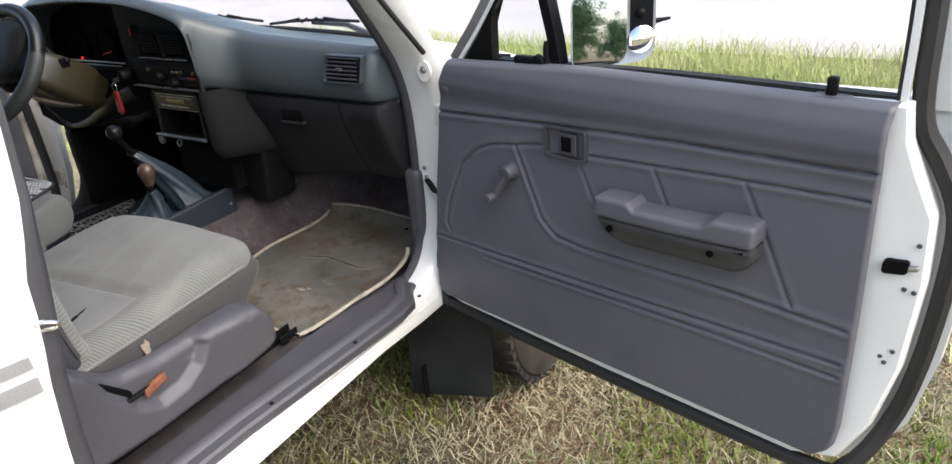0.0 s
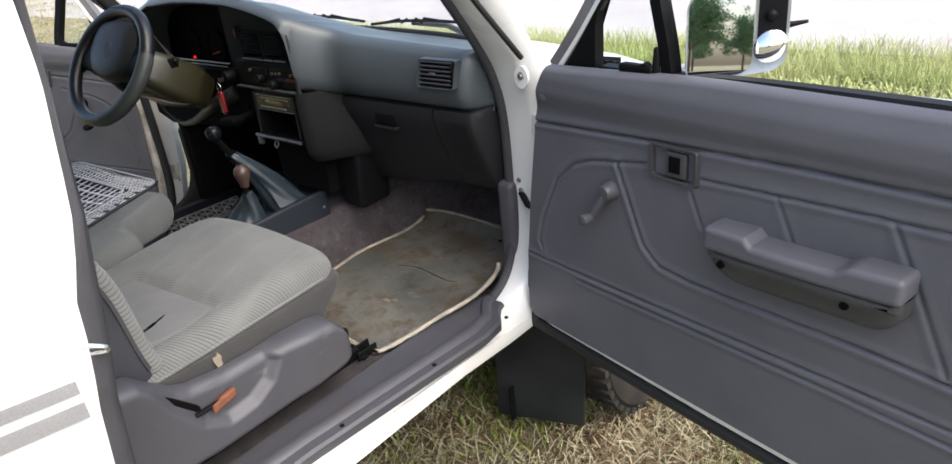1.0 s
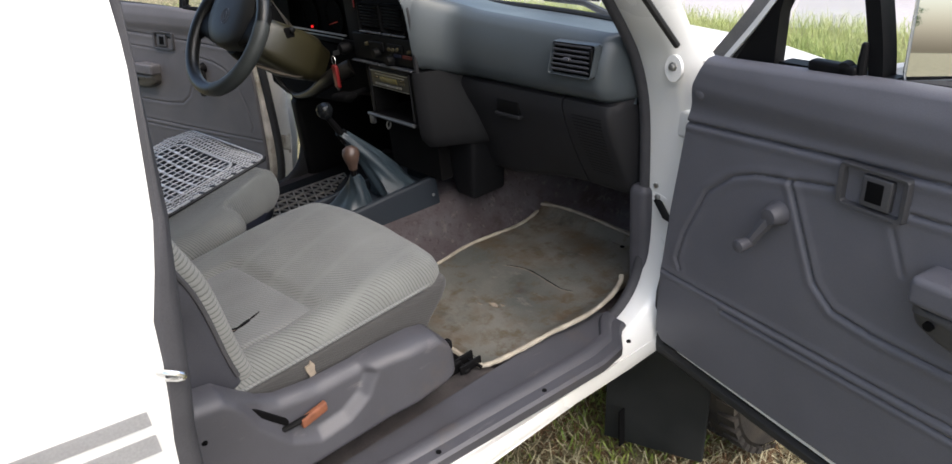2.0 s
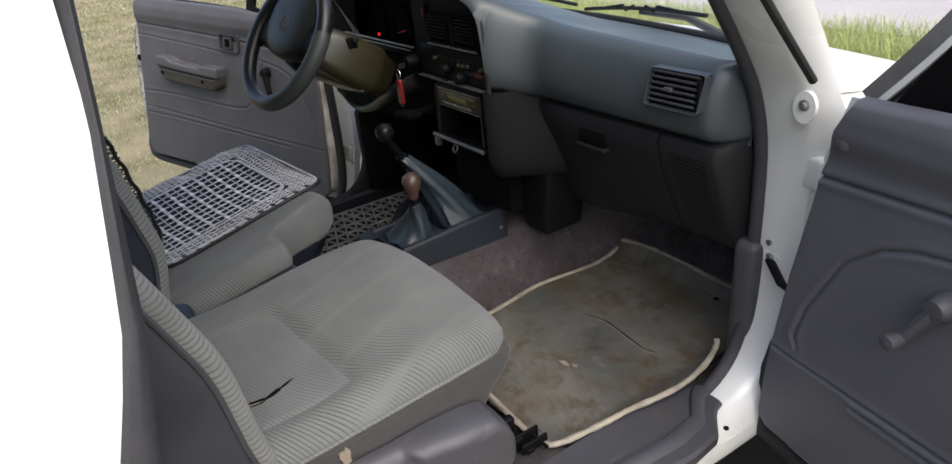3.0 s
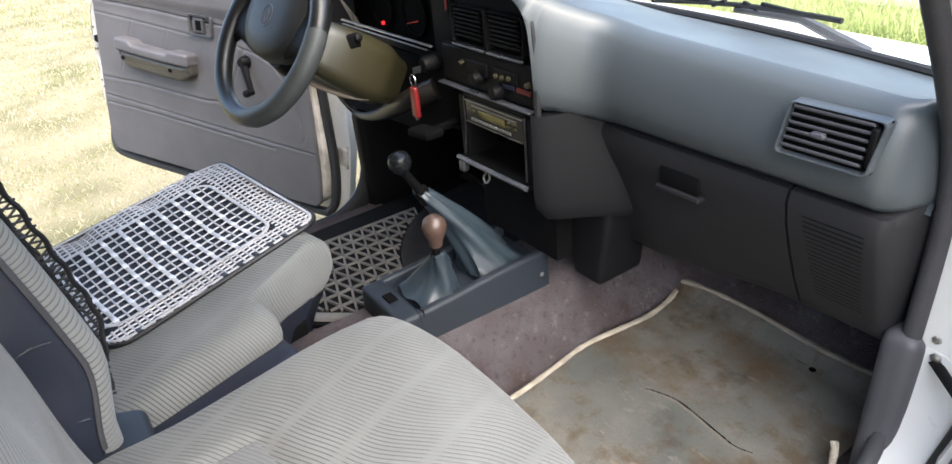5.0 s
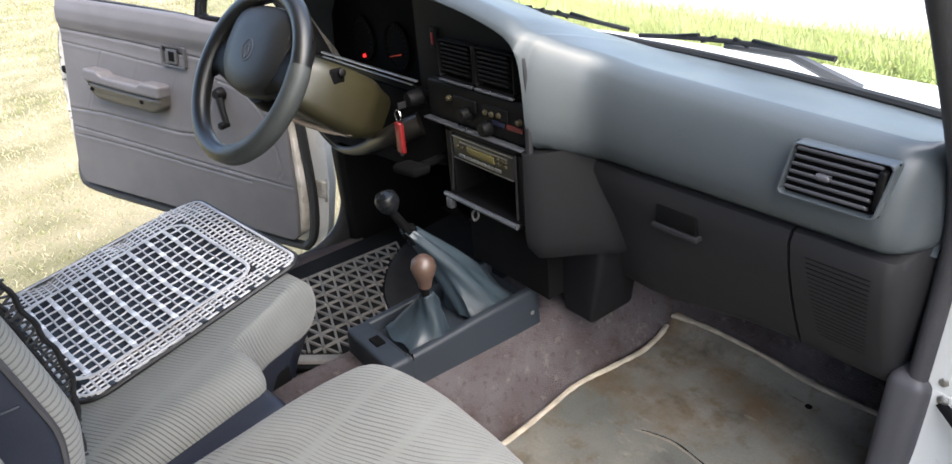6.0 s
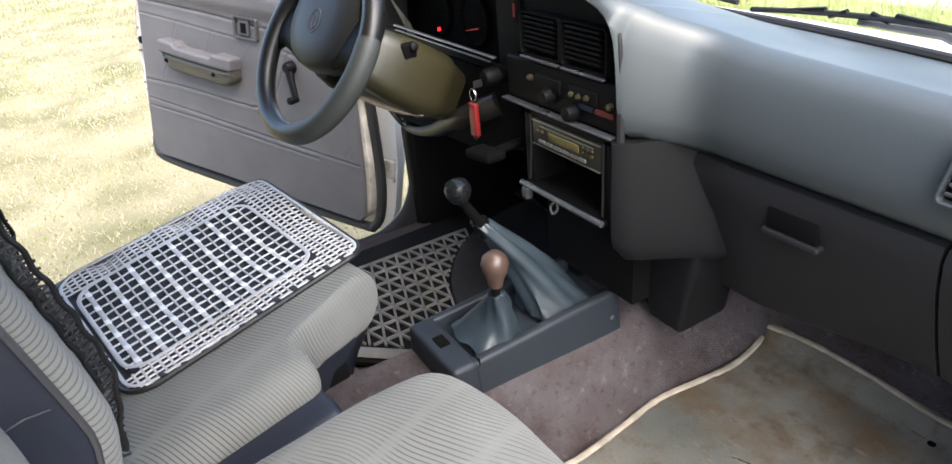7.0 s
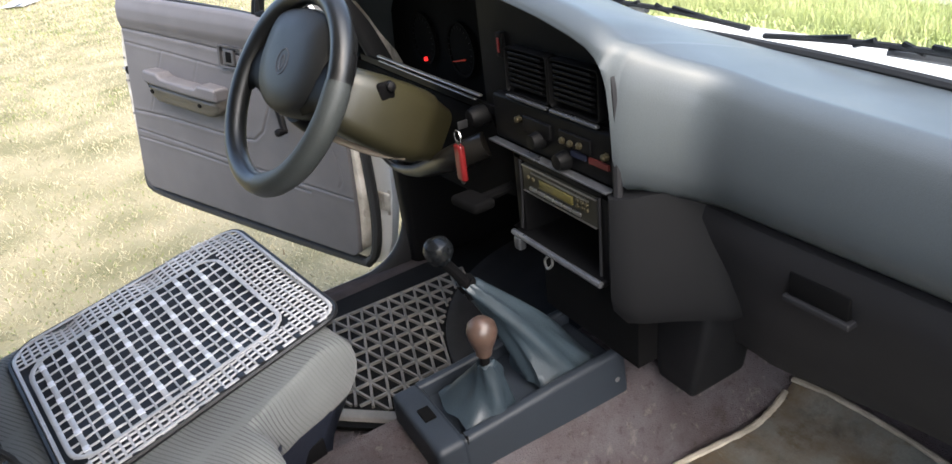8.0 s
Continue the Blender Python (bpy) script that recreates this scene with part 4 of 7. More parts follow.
    put("corner_plate", b, BLACK, t, "matt black triangular corner plate")
    b = bm_new()
    loft(b, [[V(u, w, z) for u, z in ((0.19, 1.205), (0.39, 1.213), (0.39, 1.230), (0.20, 1.226))] for w in (-0.015, -0.045)])
    put("quarter_sill", b, BLACK, t)
    b = bm_new()
    softbox(b, (0.262, -0.022, 1.224), (0.342, 0.0, 1.242), 0.006, None, 3)
    lathe(b, (0.344, -0.012, 1.224), (0, 0, 1), [(0, 0.008), (0.03, 0.007), (0.05, 0.005), (0.052, 0.003)], 10)
    lathe(b, (0.322, -0.014, 1.234), (0, 1, 0), [(0, 0.014), (0.012, 0.012), (0.014, 0.006)], 12)
    put("vent_latch", b, BLACK, t, "black quarter light catch")
    b = bm_new()
    pane = [(0.205, 1.235), (0.375, 1.24), (0.355, 1.35), (0.325, 1.46), (0.29, 1.47), (0.235, 1.40), (0.212, 1.33)]
    loft(b, [[V(u, w, z) for u, z in pane] for w in (-0.029, -0.032)])
    q = put("quarter_glass", b, GLASS, t)
    q.visible_shadow = False
    bar("window_strip", [(0.38, 1.223), (0.55, 1.2295), (0.75, 1.2320), (0.985, 1.2330)], 0.010, 0.024, RUBBER, -0.040, "black rubber strip along the window sill")

    # lock button
    b = bm_new()
    prism(b, round_rect(0.872, 0.926, -0.030, 0.004, 0.012), lambda u, w, d: V(u, w, 1.228 + d), 0.0, 0.006)
    lock = put("lock_base", b, PLASTIC, t)
    b = bm_new()
    softbox(b, (0.889, -0.020, 1.233), (0.905, -0.006, 1.263), 0.004, None, 3)
    put("lock_button", b, BLACK, lock, "black door lock button")

    # inside handle
    bu, bz = bezel_at
    b = bm_new()
    out = round_rect(bu - 0.054, bu + 0.054, bz - 0.034, bz + 0.034, 0.006)
    rings = []
    for grow, w in ((1.0, 0.008), (1.0, 0.021), (0.96, 0.025), (0.84, 0.024), (0.80, 0.012)):
        rings.append([V(bu + (u - bu) * grow, w, bz + (z - bz) * grow) for u, z in out])
    loft(b, rings)
    bezel = put("handle_bezel", b, BEZEL, t, "grey plastic handle surround")
    b = bm_new()
    box(b, bu - 0.043, bu + 0.043, 0.0118, 0.0135, bz - 0.026, bz + 0.026)
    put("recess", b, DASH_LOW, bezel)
    b = bm_new()
    softbox(b, (bu - 0.016, 0.012, bz - 0.024), (bu + 0.030, 0.024, bz + 0.024), 0.003, None, 3)
    put("pull_lever", b, BEZEL, bezel, "grey pull lever with a dark finger hole")
    b = bm_new()
    softbox(b, (bu - 0.008, 0.018, bz - 0.016), (bu + 0.019, 0.0246, bz + 0.017), 0.002, None, 2)
    put("finger_hole", b, DARK, bezel)

    # armrest, rising a little towards the lock
    a0, a1 = arm_u
    rise = lambda u: 0.010 + 0.042 * (u - a0)
    b = bm_new()

    def arm_top(p):
        grip = smooth(a0 + 0.082, a0 + 0.090, p.x) * (1 - smooth(a1 - 0.098, a1 - 0.070, p.x))
        z = p.z
        if z > 0.965:
            z -= 0.013 * grip * smooth(0.965, 0.985, z)
        return V(p.x, p.y + 0.006 * math.sin((p.x - a0) / (a1 - a0) * math.pi), z + rise(p.x))

    softbox(b, (a0, 0.0, 0.948), (a1, 0.066, 0.992), 0.010, arm_top, 48)
    arm = put("armrest", b, vinyl, t, "padded grey armrest pull", 40)
    b = bm_new()

    def arm_low(p):
        k = smooth(a0, a0 + 0.06, p.x) * (1 - smooth(a1 - 0.035, a1, p.x))
        return V(p.x, p.y * (0.82 + 0.18 * smooth(0.90, 0.95, p.z)), (p.z if p.z > 0.93 else p.z + 0.022 * (1 - k)) + rise(p.x))

    softbox(b, (a0 + 0.002, 0.0, 0.888), (a1, 0.062, 0.9475), 0.018, arm_low, 14)
    put("armrest_base", b, ARM_LOW if flip else BEZEL, arm, "hard dark lower shell", 40)
    for u in (a0 + 0.034, a1 - 0.078) if not flip else (a0 + 0.09, a1 - 0.03):
        b = bm_new()
        lathe(b, (u, 0.050, 0.924 + rise(u)), (0, 1, -0.15), [(0, 0.007), (0.0095, 0.007), (0.0098, 0.004)], 12)
        put("screw_hole", b, DARK, arm)

    # window crank
    (cu, cz), (ku, kz) = crank_at
    b = bm_new()
    lathe(b, (cu, 0.008, cz), (0, 1, 0), [(0, 0.022), (0.012, 0.021), (0.028, 0.017), (0.034, 0.014), (0.035, 0.004)], 20)
    tube(b, [V(cu, 0.028, cz), V((cu + ku) / 2, 0.037, (cz + kz) / 2), V(ku, 0.043, kz)], [0.014, 0.011, 0.010], 8)
    crank = put("window_crank", b, PLASTIC if not flip else BLACK, t, "grey window winder")
    b = bm_new()
    lathe(b, (ku, 0.036, kz), (0, 1, 0), [(0, 0.009), (0.012, 0.010), (0.03, 0.0125), (0.036, 0.011), (0.038, 0.004)], 14)
    put("knob", b, PLASTIC if not flip else BLACK, crank)

    # lining clips, latch slot, bolts, drain slots
    b = bm_new()
    lathe(b, (0.068, 0.010, 1.155), (0, 1, 0), [(0, 0.013), (0.012, 0.012), (0.014, 0.008)], 14)
    put("clip", b, vinyl, t)
    b = bm_new()
    prism(b, round_rect(1.014, 1.048, 0.964, 0.987, 0.006), lambda u, z, d: V(u, d - 0.019 * smooth(1.0, 1.07, u), z), -0.010, 0.0025)
    latch = put("lock_slot", b, DARK, t, "dark lock opening")
    b = bm_new()
    softbox(b, (1.026, -0.022, 0.968), (1.062, -0.012, 0.977), 0.003, lambda p: p + V(0, 0, 0.25 * (p.x - 1.04)), 3)
    put("latch_tongue", b, STEEL, latch)
    for u, z in ((1.055, 1.015), (1.048, 0.935), (1.062, 0.933), (1.035, 0.80), (1.052, 0.815), (1.043, 0.79)):
        b = bm_new()
        lathe(b, (u, -0.020, z), (0, 1, 0), [(0, 0.0042), (0.0022, 0.0038), (0.0026, 0.002)], 8)
        put("bolt", b, PLASTIC)
    for k in range(6):
        b = bm_new()
        u, z = 1.085 - 0.0038 * k, 0.735 - 0.022 * k
        prism(b, round_rect(u - 0.011, u + 0.011, z - 0.004, z + 0.004, 0.0038), lambda uu_, zz_, d: V(uu_, d, zz_), -0.079, -0.0745)
        put("drain_slot", b, DARK, t)
    b = bm_new()
    lathe(b, (1.082, -0.085, 1.19), (0, 1, 0), [(0, 0.011), (0.016, 0.011), (0.018, 0.006)], 12)
    put("plug", b, DARK, t)
    # hinges
    for z in (0.70, 1.02):
        b = bm_new()
        softbox(b, (-0.10, -0.085, z), (-0.03, -0.055, z + 0.06), 0.008, None, 3)
        lathe(b, (-0.095, -0.07, z - 0.01), (0, 0, 1), [(0, 0.010), (0.08, 0.010)], 10)
        put("hinge", b, PAINT if not flip else JAMB_PAINT, t)

    # outside mirror
    if not flip:
        b = bm_new()
        tube(b, [V(0.33, -0.10, 1.21), V(0.38, -0.13, 1.225), V(0.45, -0.125, 1.245)], [0.016, 0.013, 0.012], 8)
        stem = put("mirror_arm", b, PAINT, t)
        c, ax = V(0.479, -0.095, 1.285), V(0.56, 0.82, 0.112).normalized()
        side = V(0, 0, 1).cross(ax).normalized() * -1
        up = ax.cross(side) * -1
        if up.z < 0:
            up = -up
        if side.x < 0:
            side = -side
        shape = [(x * 0.94, y * 0.94) for x, y in round_rect(-0.115, 0.060, -0.075, 0.088, 0.03)]

        def head(x, y, d):
            return c + side * x + up * (y + 0.012 + 0.15 * x * (1 if x < 0 else 1)) + ax * d

        b = bm_new()
        rings = []
        for g, d in ((0.55, -0.05), (0.85, -0.04), (0.98, -0.015), (1.0, 0.0), (0.99, 0.004), (0.95, 0.003)):
            rings.append([head(x * g, y * g, d) for x, y in shape])
        loft(b, rings)
        shell = put("mirror_head", b, material("mirror_housing", (0.42, 0.43, 0.43), 0.3, 0.6, 0.15, 12.0), t, "chrome-edged door mirror with a round blind spot mirror")
        b = bm_new()
        loft(b, [[head(x, y, d) for x, y in round_rect(-0.104, 0.001, -0.066, 0.078, 0.022)] for d in (0.002, 0.006)])
        put("mirror_glass", b, MIRROR, shell, "mirror glass reflecting trees")
        b = bm_new()
        loft(b, [[head(x, y, d) for x, y in round_rect(0.007, 0.051, -0.050, 0.077, 0.016)] for d in (0.002, 0.0055)])
        plate = put("spot_plate", b, BLACK, shell, "black plate beside the mirror glass")
        b = bm_new()
        bmesh.ops.create_uvsphere(b, u_segments=14, v_segments=8, radius=0.010, matrix=Matrix.Translation(head(0.027, 0.022, 0.008)))
        put("ball_joint", b, BLACK, plate)
        b = bm_new()
        rows = []
        for g, d in ((1.0, 0.005), (1.0, 0.012), (0.9, 0.014), (0.6, 0.0165), (0.25, 0.018), (0.02, 0.0182)):
            rows.append([head(0.028 + 0.026 * g * math.cos(k * math.pi / 12), -0.028 + 0.026 * g * math.sin(k * math.pi / 12), d) for k in range(24)])
        loft(b, rows)
        put("spot_mirror", b, MIRROR, shell, "round convex blind spot mirror")
        b = bm_new()
        tube(b, [head(0.056, 0.0, -0.01), head(0.085, 0.0, -0.012)], [0.006, 0.003], 6)
        put("mirror_screw", b, BLACK, shell)
    return t


door("car_door", (0.875, 0.087, 0.008), -12.5, False, TRIM, "open white passenger door lined with dark grey vinyl, with armrest", slide=0.010)
door("car_door", (-1.027, 0.019, -0.008), 207.65, True, TRIM_WARM, "open white driver door lined with grey vinyl, with armrest", -7.87, 5.56, 0.0, (0.480, 0.836), (0.443, 1.100), ((0.254, 1.008), (0.212, 0.918)))

# door check strap and bolts on the pillar
bm = bm_new()
prism(bm, [(0.764, 0.874), (0.776, 0.888), (0.800, 0.886), (0.812, 0.879), (0.806, 0.868), (0.780, 0.866)], lambda x, z, d: V(x, 0.160 - d, z), 0.0, 0.008)
strap = part("check_strap", bm, PAINT, truck, "white door check bracket on the pillar")
bm = bm_new()
lathe(bm, (0.789, 0.153, 0.878), (0, -1, 0), [(0, 0.008), (0.004, 0.0075), (0.006, 0.004)], 6)
part("bolt", bm, STEEL, strap)
bm = bm_new()
tube(bm, [V(0.79, 0.150, 0.872), V(0.85, 0.100, 0.866), V(0.93, 0.078, 0.862)], 0.009, 6, flat=0.35)
part("strap_arm", bm, BLACK, strap)
for x, y, z in ((0.772, 0.148, 0.722), (0.784, 0.150, 0.905)):
    bm = bm_new()
    lathe(bm, (x, y + 0.012, z), (0, -1, 0), [(0, 0.011), (0.004, 0.010), (0.006, 0.007), (0.012, 0.006), (0.013, 0.002)], 6)
    part("pillar_bolt", bm, STEEL, truck)
bm = bm_new()
oval = [(0.843 + 0.019 * math.cos(2 * math.pi * k / 24), 1.180 + 0.026 * math.sin(2 * math.pi * k / 24)) for k in range(24)]
prism(bm, oval, lambda x, z, d: V(x, 0.122 - d, z), 0.0, 0.008)
plate = part("fender_bracket", bm, PAINT, truck, "white oval fender bracket")
bm = bm_new()
lathe(bm, (0.843, 0.1138, 1.184), (0, -1, 0), [(0, 0.0095), (0.002, 0.009), (0.003, 0.006), (0.007, 0.0055), (0.008, 0.002)], 8)
part("bolt", bm, STEEL, plate)


# ---------------------------------------------------------------- dashboard
dash = thing("dashboard", (0.0, 0.1, 0.9), "blue-grey padded dashboard with vents, glovebox and black centre panel", "dashboard")

HOOD = [(-0.80, 1.10), (-0.74, 1.24), (-0.68, 1.315), (-0.58, 1.348), (-0.40, 1.362), (-0.25, 1.363), (-0.10, 1.356), (-0.03, 1.347), (0.030, 1.336), (0.075, 1.326), (0.105, 1.318), (0.127, 1.310), (0.143, 1.300), (0.154, 1.286), (0.160, 1.262), (0.163, 1.22), (0.165, 1.17), (0.166, 1.125)]
ROLL = [(-0.80, 1.150), (-0.74, 1.272), (-0.68, 1.340), (-0.58, 1.370), (-0.40, 1.384), (-0.25, 1.385), (-0.10, 1.378), (0.0, 1.364), (0.07, 1.350), (0.12, 1.336), (0.152, 1.318), (0.18, 1.298), (0.205, 1.283), (0.235, 1.271), (0.27, 1.265), (0.31, 1.261), (0.40, 1.256), (0.55, 1.248), (0.75, 1.238)]
FRONT = [(0.052, 0.0), (0.022, 0.02), (0.007, 0.10), (0.0, 0.26), (0.0, 0.42), (0.003, 0.58), (0.009, 0.75), (0.016, 0.86), (0.026, 0.945), (0.042, 1.0)]


def dash_ring(x):
    """A section of the dash: fascia, top roll, top sloping to the windscreen."""
    end = lerp_table([(0.0, 0), (0.700, 0.0), (0.713, 0.005), (0.726, 0.022), (0.737, 0.055), (0.744, 0.10)], x)[0]
    front = -0.034 + 0.087 * (0.5 * smooth(0.150, 0.232, x) + 0.5 * smooth(0.150, 0.262, x))
    foot = 1.119 - 0.022 * smooth(0.172, 0.235, x)
    low = max(foot, lerp_table(HOOD, x)[0] if x < 0.166 else 0.0)
    top = lerp_table(ROLL, x)[0]
    base = screen_base(max(-1, min(1, (x - CX) / 0.80)))
    lim, bz = base.y - 0.006, base.z - 0.002
    cut = (low - foot) / (top - foot)
    back = lerp_table([(f, o) for o, f in FRONT[3:]], cut)[0] if cut > 0.26 else 0.0
    pts = []
    for i, (o, f) in enumerate(FRONT):
        if f < cut:
            pts.append(V(x, front + end + (0.03 if i == 0 else 0.004 if i == 1 else 0.0), low + 0.0003 * i))
        else:
            pts.append(V(x, front + end + o - back, foot + (top - foot) * f))
    y0 = pts[-1].y
    for k in (0.06, 0.14, 0.26, 0.42, 0.6, 0.8, 1.0):
        pts.append(V(x, y0 + (lim - y0) * k, top + (bz - top) * k ** 1.25 - 0.0025 * math.sin(math.pi * min(1, k / 0.5)) * smooth(0.2, 0.3, x)))
    for p in pts:
        if p.y > lim:
            p.y = lim
            p.z = min(p.z, bz)
    under = foot - 0.009 if x > 0.166 else max(foot - 0.009, low - 0.02)
    pts += [V(x, max(lim, 0.14), min(1.19, pts[-1].z - 0.02)), V(x, 0.13, min(under, 1.19) if x > 0.1 else under)]
    return pts


bm = bm_new()
xs = [-0.80, -0.77, -0.74, -0.71, -0.68, -0.63, -0.58, -0.5, -0.4, -0.3, -0.2, -0.1, -0.05, 0.0, 0.03, 0.06, 0.08, 0.1, 0.115, 0.127, 0.135, 0.141, 0.147, 0.152, 0.156, 0.159, 0.162, 0.165, 0.1665, 0.172, 0.18, 0.19, 0.20, 0.215, 0.23, 0.245, 0.26, 0.275, 0.29, 0.31, 0.34, 0.4, 0.48, 0.56, 0.62, 0.66, 0.69, 0.70, 0.71, 0.72, 0.728, 0.735, 0.74, 0.744]
loft(bm, [dash_ring(x) for x in xs])
part("dash_top", bm, DASH, dash, "blue-grey padded dash top and fascia", 50)

# rolled edge of the opening
bm = bm_new()
edge = [(x, z) for x, z in HOOD[1:]] + [(0.166, 1.05), (0.164, 0.99), (0.156, 0.975)]
tube(bm, curve_points([V(x - 0.001, -0.020, z - 0.001) for x, z in edge], 4), 0.0065, 8)
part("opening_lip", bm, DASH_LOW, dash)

# side wall of the centre stack, its shade put into a darker plastic
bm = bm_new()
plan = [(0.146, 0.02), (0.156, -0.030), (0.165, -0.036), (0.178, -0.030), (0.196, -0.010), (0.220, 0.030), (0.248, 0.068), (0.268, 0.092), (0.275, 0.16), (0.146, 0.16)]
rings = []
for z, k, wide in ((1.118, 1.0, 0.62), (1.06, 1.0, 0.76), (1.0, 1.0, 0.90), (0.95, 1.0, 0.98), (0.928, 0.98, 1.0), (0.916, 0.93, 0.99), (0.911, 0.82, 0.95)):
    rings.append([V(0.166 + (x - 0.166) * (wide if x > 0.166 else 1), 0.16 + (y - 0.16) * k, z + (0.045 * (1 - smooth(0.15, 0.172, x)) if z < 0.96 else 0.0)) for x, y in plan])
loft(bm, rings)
part("centre_side", bm, DASH_SHADED, dash, "dark grey hard plastic side of the centre stack, painted darker for shade", 40)

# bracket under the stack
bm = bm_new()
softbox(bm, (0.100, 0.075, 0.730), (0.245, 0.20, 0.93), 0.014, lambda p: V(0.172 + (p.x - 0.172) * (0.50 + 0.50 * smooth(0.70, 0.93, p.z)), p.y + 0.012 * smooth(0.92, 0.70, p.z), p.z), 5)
bracket = part("centre_bracket", bm, DASH_SHADED, dash)
bm = bm_new()
lathe(bm, (0.168, 0.098, 0.832), (0.5, -1, 0), [(0, 0.006), (0.004, 0.005), (0.005, 0.002)], 8)
part("screw", bm, STEEL, bracket)

# glovebox and speaker panel under the fascia
LOWER = [(0.090, 1.098), (0.070, 1.092), (0.065, 1.076), (0.074, 1.036), (0.094, 0.984), (0.118, 0.930), (0.142, 0.884), (0.150, 0.868), (0.162, 0.858), (0.24, 0.866), (0.16, 1.098)]


def lower_ring(x, out=0.0):
    end = lerp_table([(0.0, 0), (0.712, 0.0), (0.720, 0.004), (0.727, 0.016), (0.733, 0.04), (0.740, 0.085), (0.744, 0.12)], x)[0]
    drop = 0.040 * (1 - smooth(0.26, 0.58, x))
    left = 0.006 * (1 - smooth(0.25, 0.30, x))
    return [V(x, min(y + end + left - out, 0.24), z - drop * (1 - smooth(0.86, 1.06, z))) for y, z in LOWER]


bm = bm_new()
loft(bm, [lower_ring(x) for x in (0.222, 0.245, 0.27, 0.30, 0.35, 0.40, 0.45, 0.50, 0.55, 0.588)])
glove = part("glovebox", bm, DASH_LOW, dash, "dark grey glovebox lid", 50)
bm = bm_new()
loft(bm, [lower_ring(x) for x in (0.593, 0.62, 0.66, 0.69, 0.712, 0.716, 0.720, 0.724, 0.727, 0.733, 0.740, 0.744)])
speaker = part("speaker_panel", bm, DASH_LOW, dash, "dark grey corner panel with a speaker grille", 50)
for k in range(19):
    bm = bm_new()
    z = 1.060 - 0.0082 * k
    y = lerp_table([(b, a) for a, b in reversed(LOWER[:7])], z)[0]
    a, b = 0.614 + 0.0006 * k, 0.700 - 0.0004 * k
    softbox(bm, (a, y - 0.0006, z), (b, y + 0.004, z + 0.0026), 0.0005, None, 1)
    part("grille_slot", bm, BLACK, speaker)
# glovebox pull
bm = bm_new()
box(bm, 0.366, 0.444, 0.0665, 0.086, 1.027, 1.060, 0.003)
pull = part("glovebox_pull", bm, BLACK, glove, "recessed black glovebox pull")
bm = bm_new()
softbox(bm, (0.362, 0.062, 1.018), (0.449, 0.088, 1.0275), 0.003, None, 3)
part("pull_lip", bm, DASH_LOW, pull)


# passenger vent
def louvre(parent, x0, x1, z0, z1, yf, count, frame_mat, slope=0.0, skew=0.0, rim=0.007):
    b = bm_new()
    out = round_rect(x0 - rim, x1 + rim, z0 - rim * 0.85, z1 + rim * 0.85, 0.007)
    cx, cz = (x0 + x1) / 2, (z0 + z1) / 2
    rings = []
    for g, d in ((1.0, 0.012), (1.0, -0.004), (0.98, -0.008), (0.95, -0.008), (0.92, 0.001), (0.92, 0.008)):
        rings.append([V(cx + (x - cx) * g + skew * (z - cz), yf + d + slope * (z - cz), cz + (z - cz) * g) for x, z in out])
    loft(b, rings, True, False)
    f = part("air_vent", b, frame_mat, parent, "rectangular air vent with horizontal slats")
    for k in range(count):
        z = z0 + 0.006 + (z1 - z0 - 0.012) * k / (count - 1)
        b = bm_new()
        y = yf + slope * (z - cz)
        softbox(b, (x0 + 0.004 + skew * (z - cz), y - 0.007, z - 0.0024), (x1 - 0.010 + skew * (z - cz), y + 0.002, z + 0.0024), 0.0015, lambda p: p + V(0, 0, -0.5 * (p.y - y)), 2)
        part("slat", b, PLASTIC if frame_mat is not BLACK else BLACK, f)
    return f


vent = louvre(dash, 0.584, 0.700, 1.159, 1.221, 0.050, 6, DASH, 0.16, 0.12, 0.004)
bm = bm_new()
loft(bm, [[V(0.642 + sx * 0.061 + 0.12 * sz * 0.033, 0.0525 + d + 0.16 * sz * 0.033, 1.190 + sz * 0.033) for sx, sz in ((-1, -1), (1, -1), (1, 1), (-1, 1))] for d in (0.0, 0.004)])
part("vent_back", bm, DARK, vent)
bm = bm_new()
softbox(bm, (0.622, 0.038, 1.186), (0.640, 0.049, 1.194), 0.003, None, 2)
part("tab", bm, PLASTIC, vent)
bm = bm_new()
softbox(bm, (0.692, 0.041, 1.166), (0.701, 0.055, 1.216), 0.003, None, 2)
part("wheel", bm, BLACK, vent)

# black centre panel
bm = bm_new()
loft(bm, [[V(x, y, z) for x, z in ((-0.19, 1.112), (0.160, 1.112), (0.160, 1.22), (0.152, 1.275), (0.125, 1.30), (0.03, 1.332), (-0.10, 1.350), (-0.19, 1.350))] for y in (0.002, 0.06)])
centre = part("centre_panel", bm, BLACK, dash, "black plastic centre panel")
for x0, x1 in ((-0.088, 0.008), (0.024, 0.120)):
    v2 = louvre(dash, x0, x1, 1.212, 1.272, -0.008, 7, BLACK)
    bm = bm_new()
    softbox(bm, (x0 - 0.004, -0.020, 1.200), (x1 + 0.004, -0.012, 1.205), 0.002, None, 2)
    part("vent_trim", bm, SATIN, v2)
# heater controls
bm = bm_new()
softbox(bm, (-0.140, -0.016, 1.122), (0.154, 0.004, 1.198), 0.006, None, 4)
heater = part("heater_panel", bm, BLACK, dash, "black heater control panel with sliders and knobs")
bm = bm_new()
softbox(bm, (-0.050, -0.021, 1.155), (0.020, -0.014, 1.180), 0.003, None, 2)
softbox(bm, (0.040, -0.020, 1.158), (0.110, -0.015, 1.180), 0.002, None, 2)
part("control_face", bm, BLACK, heater)
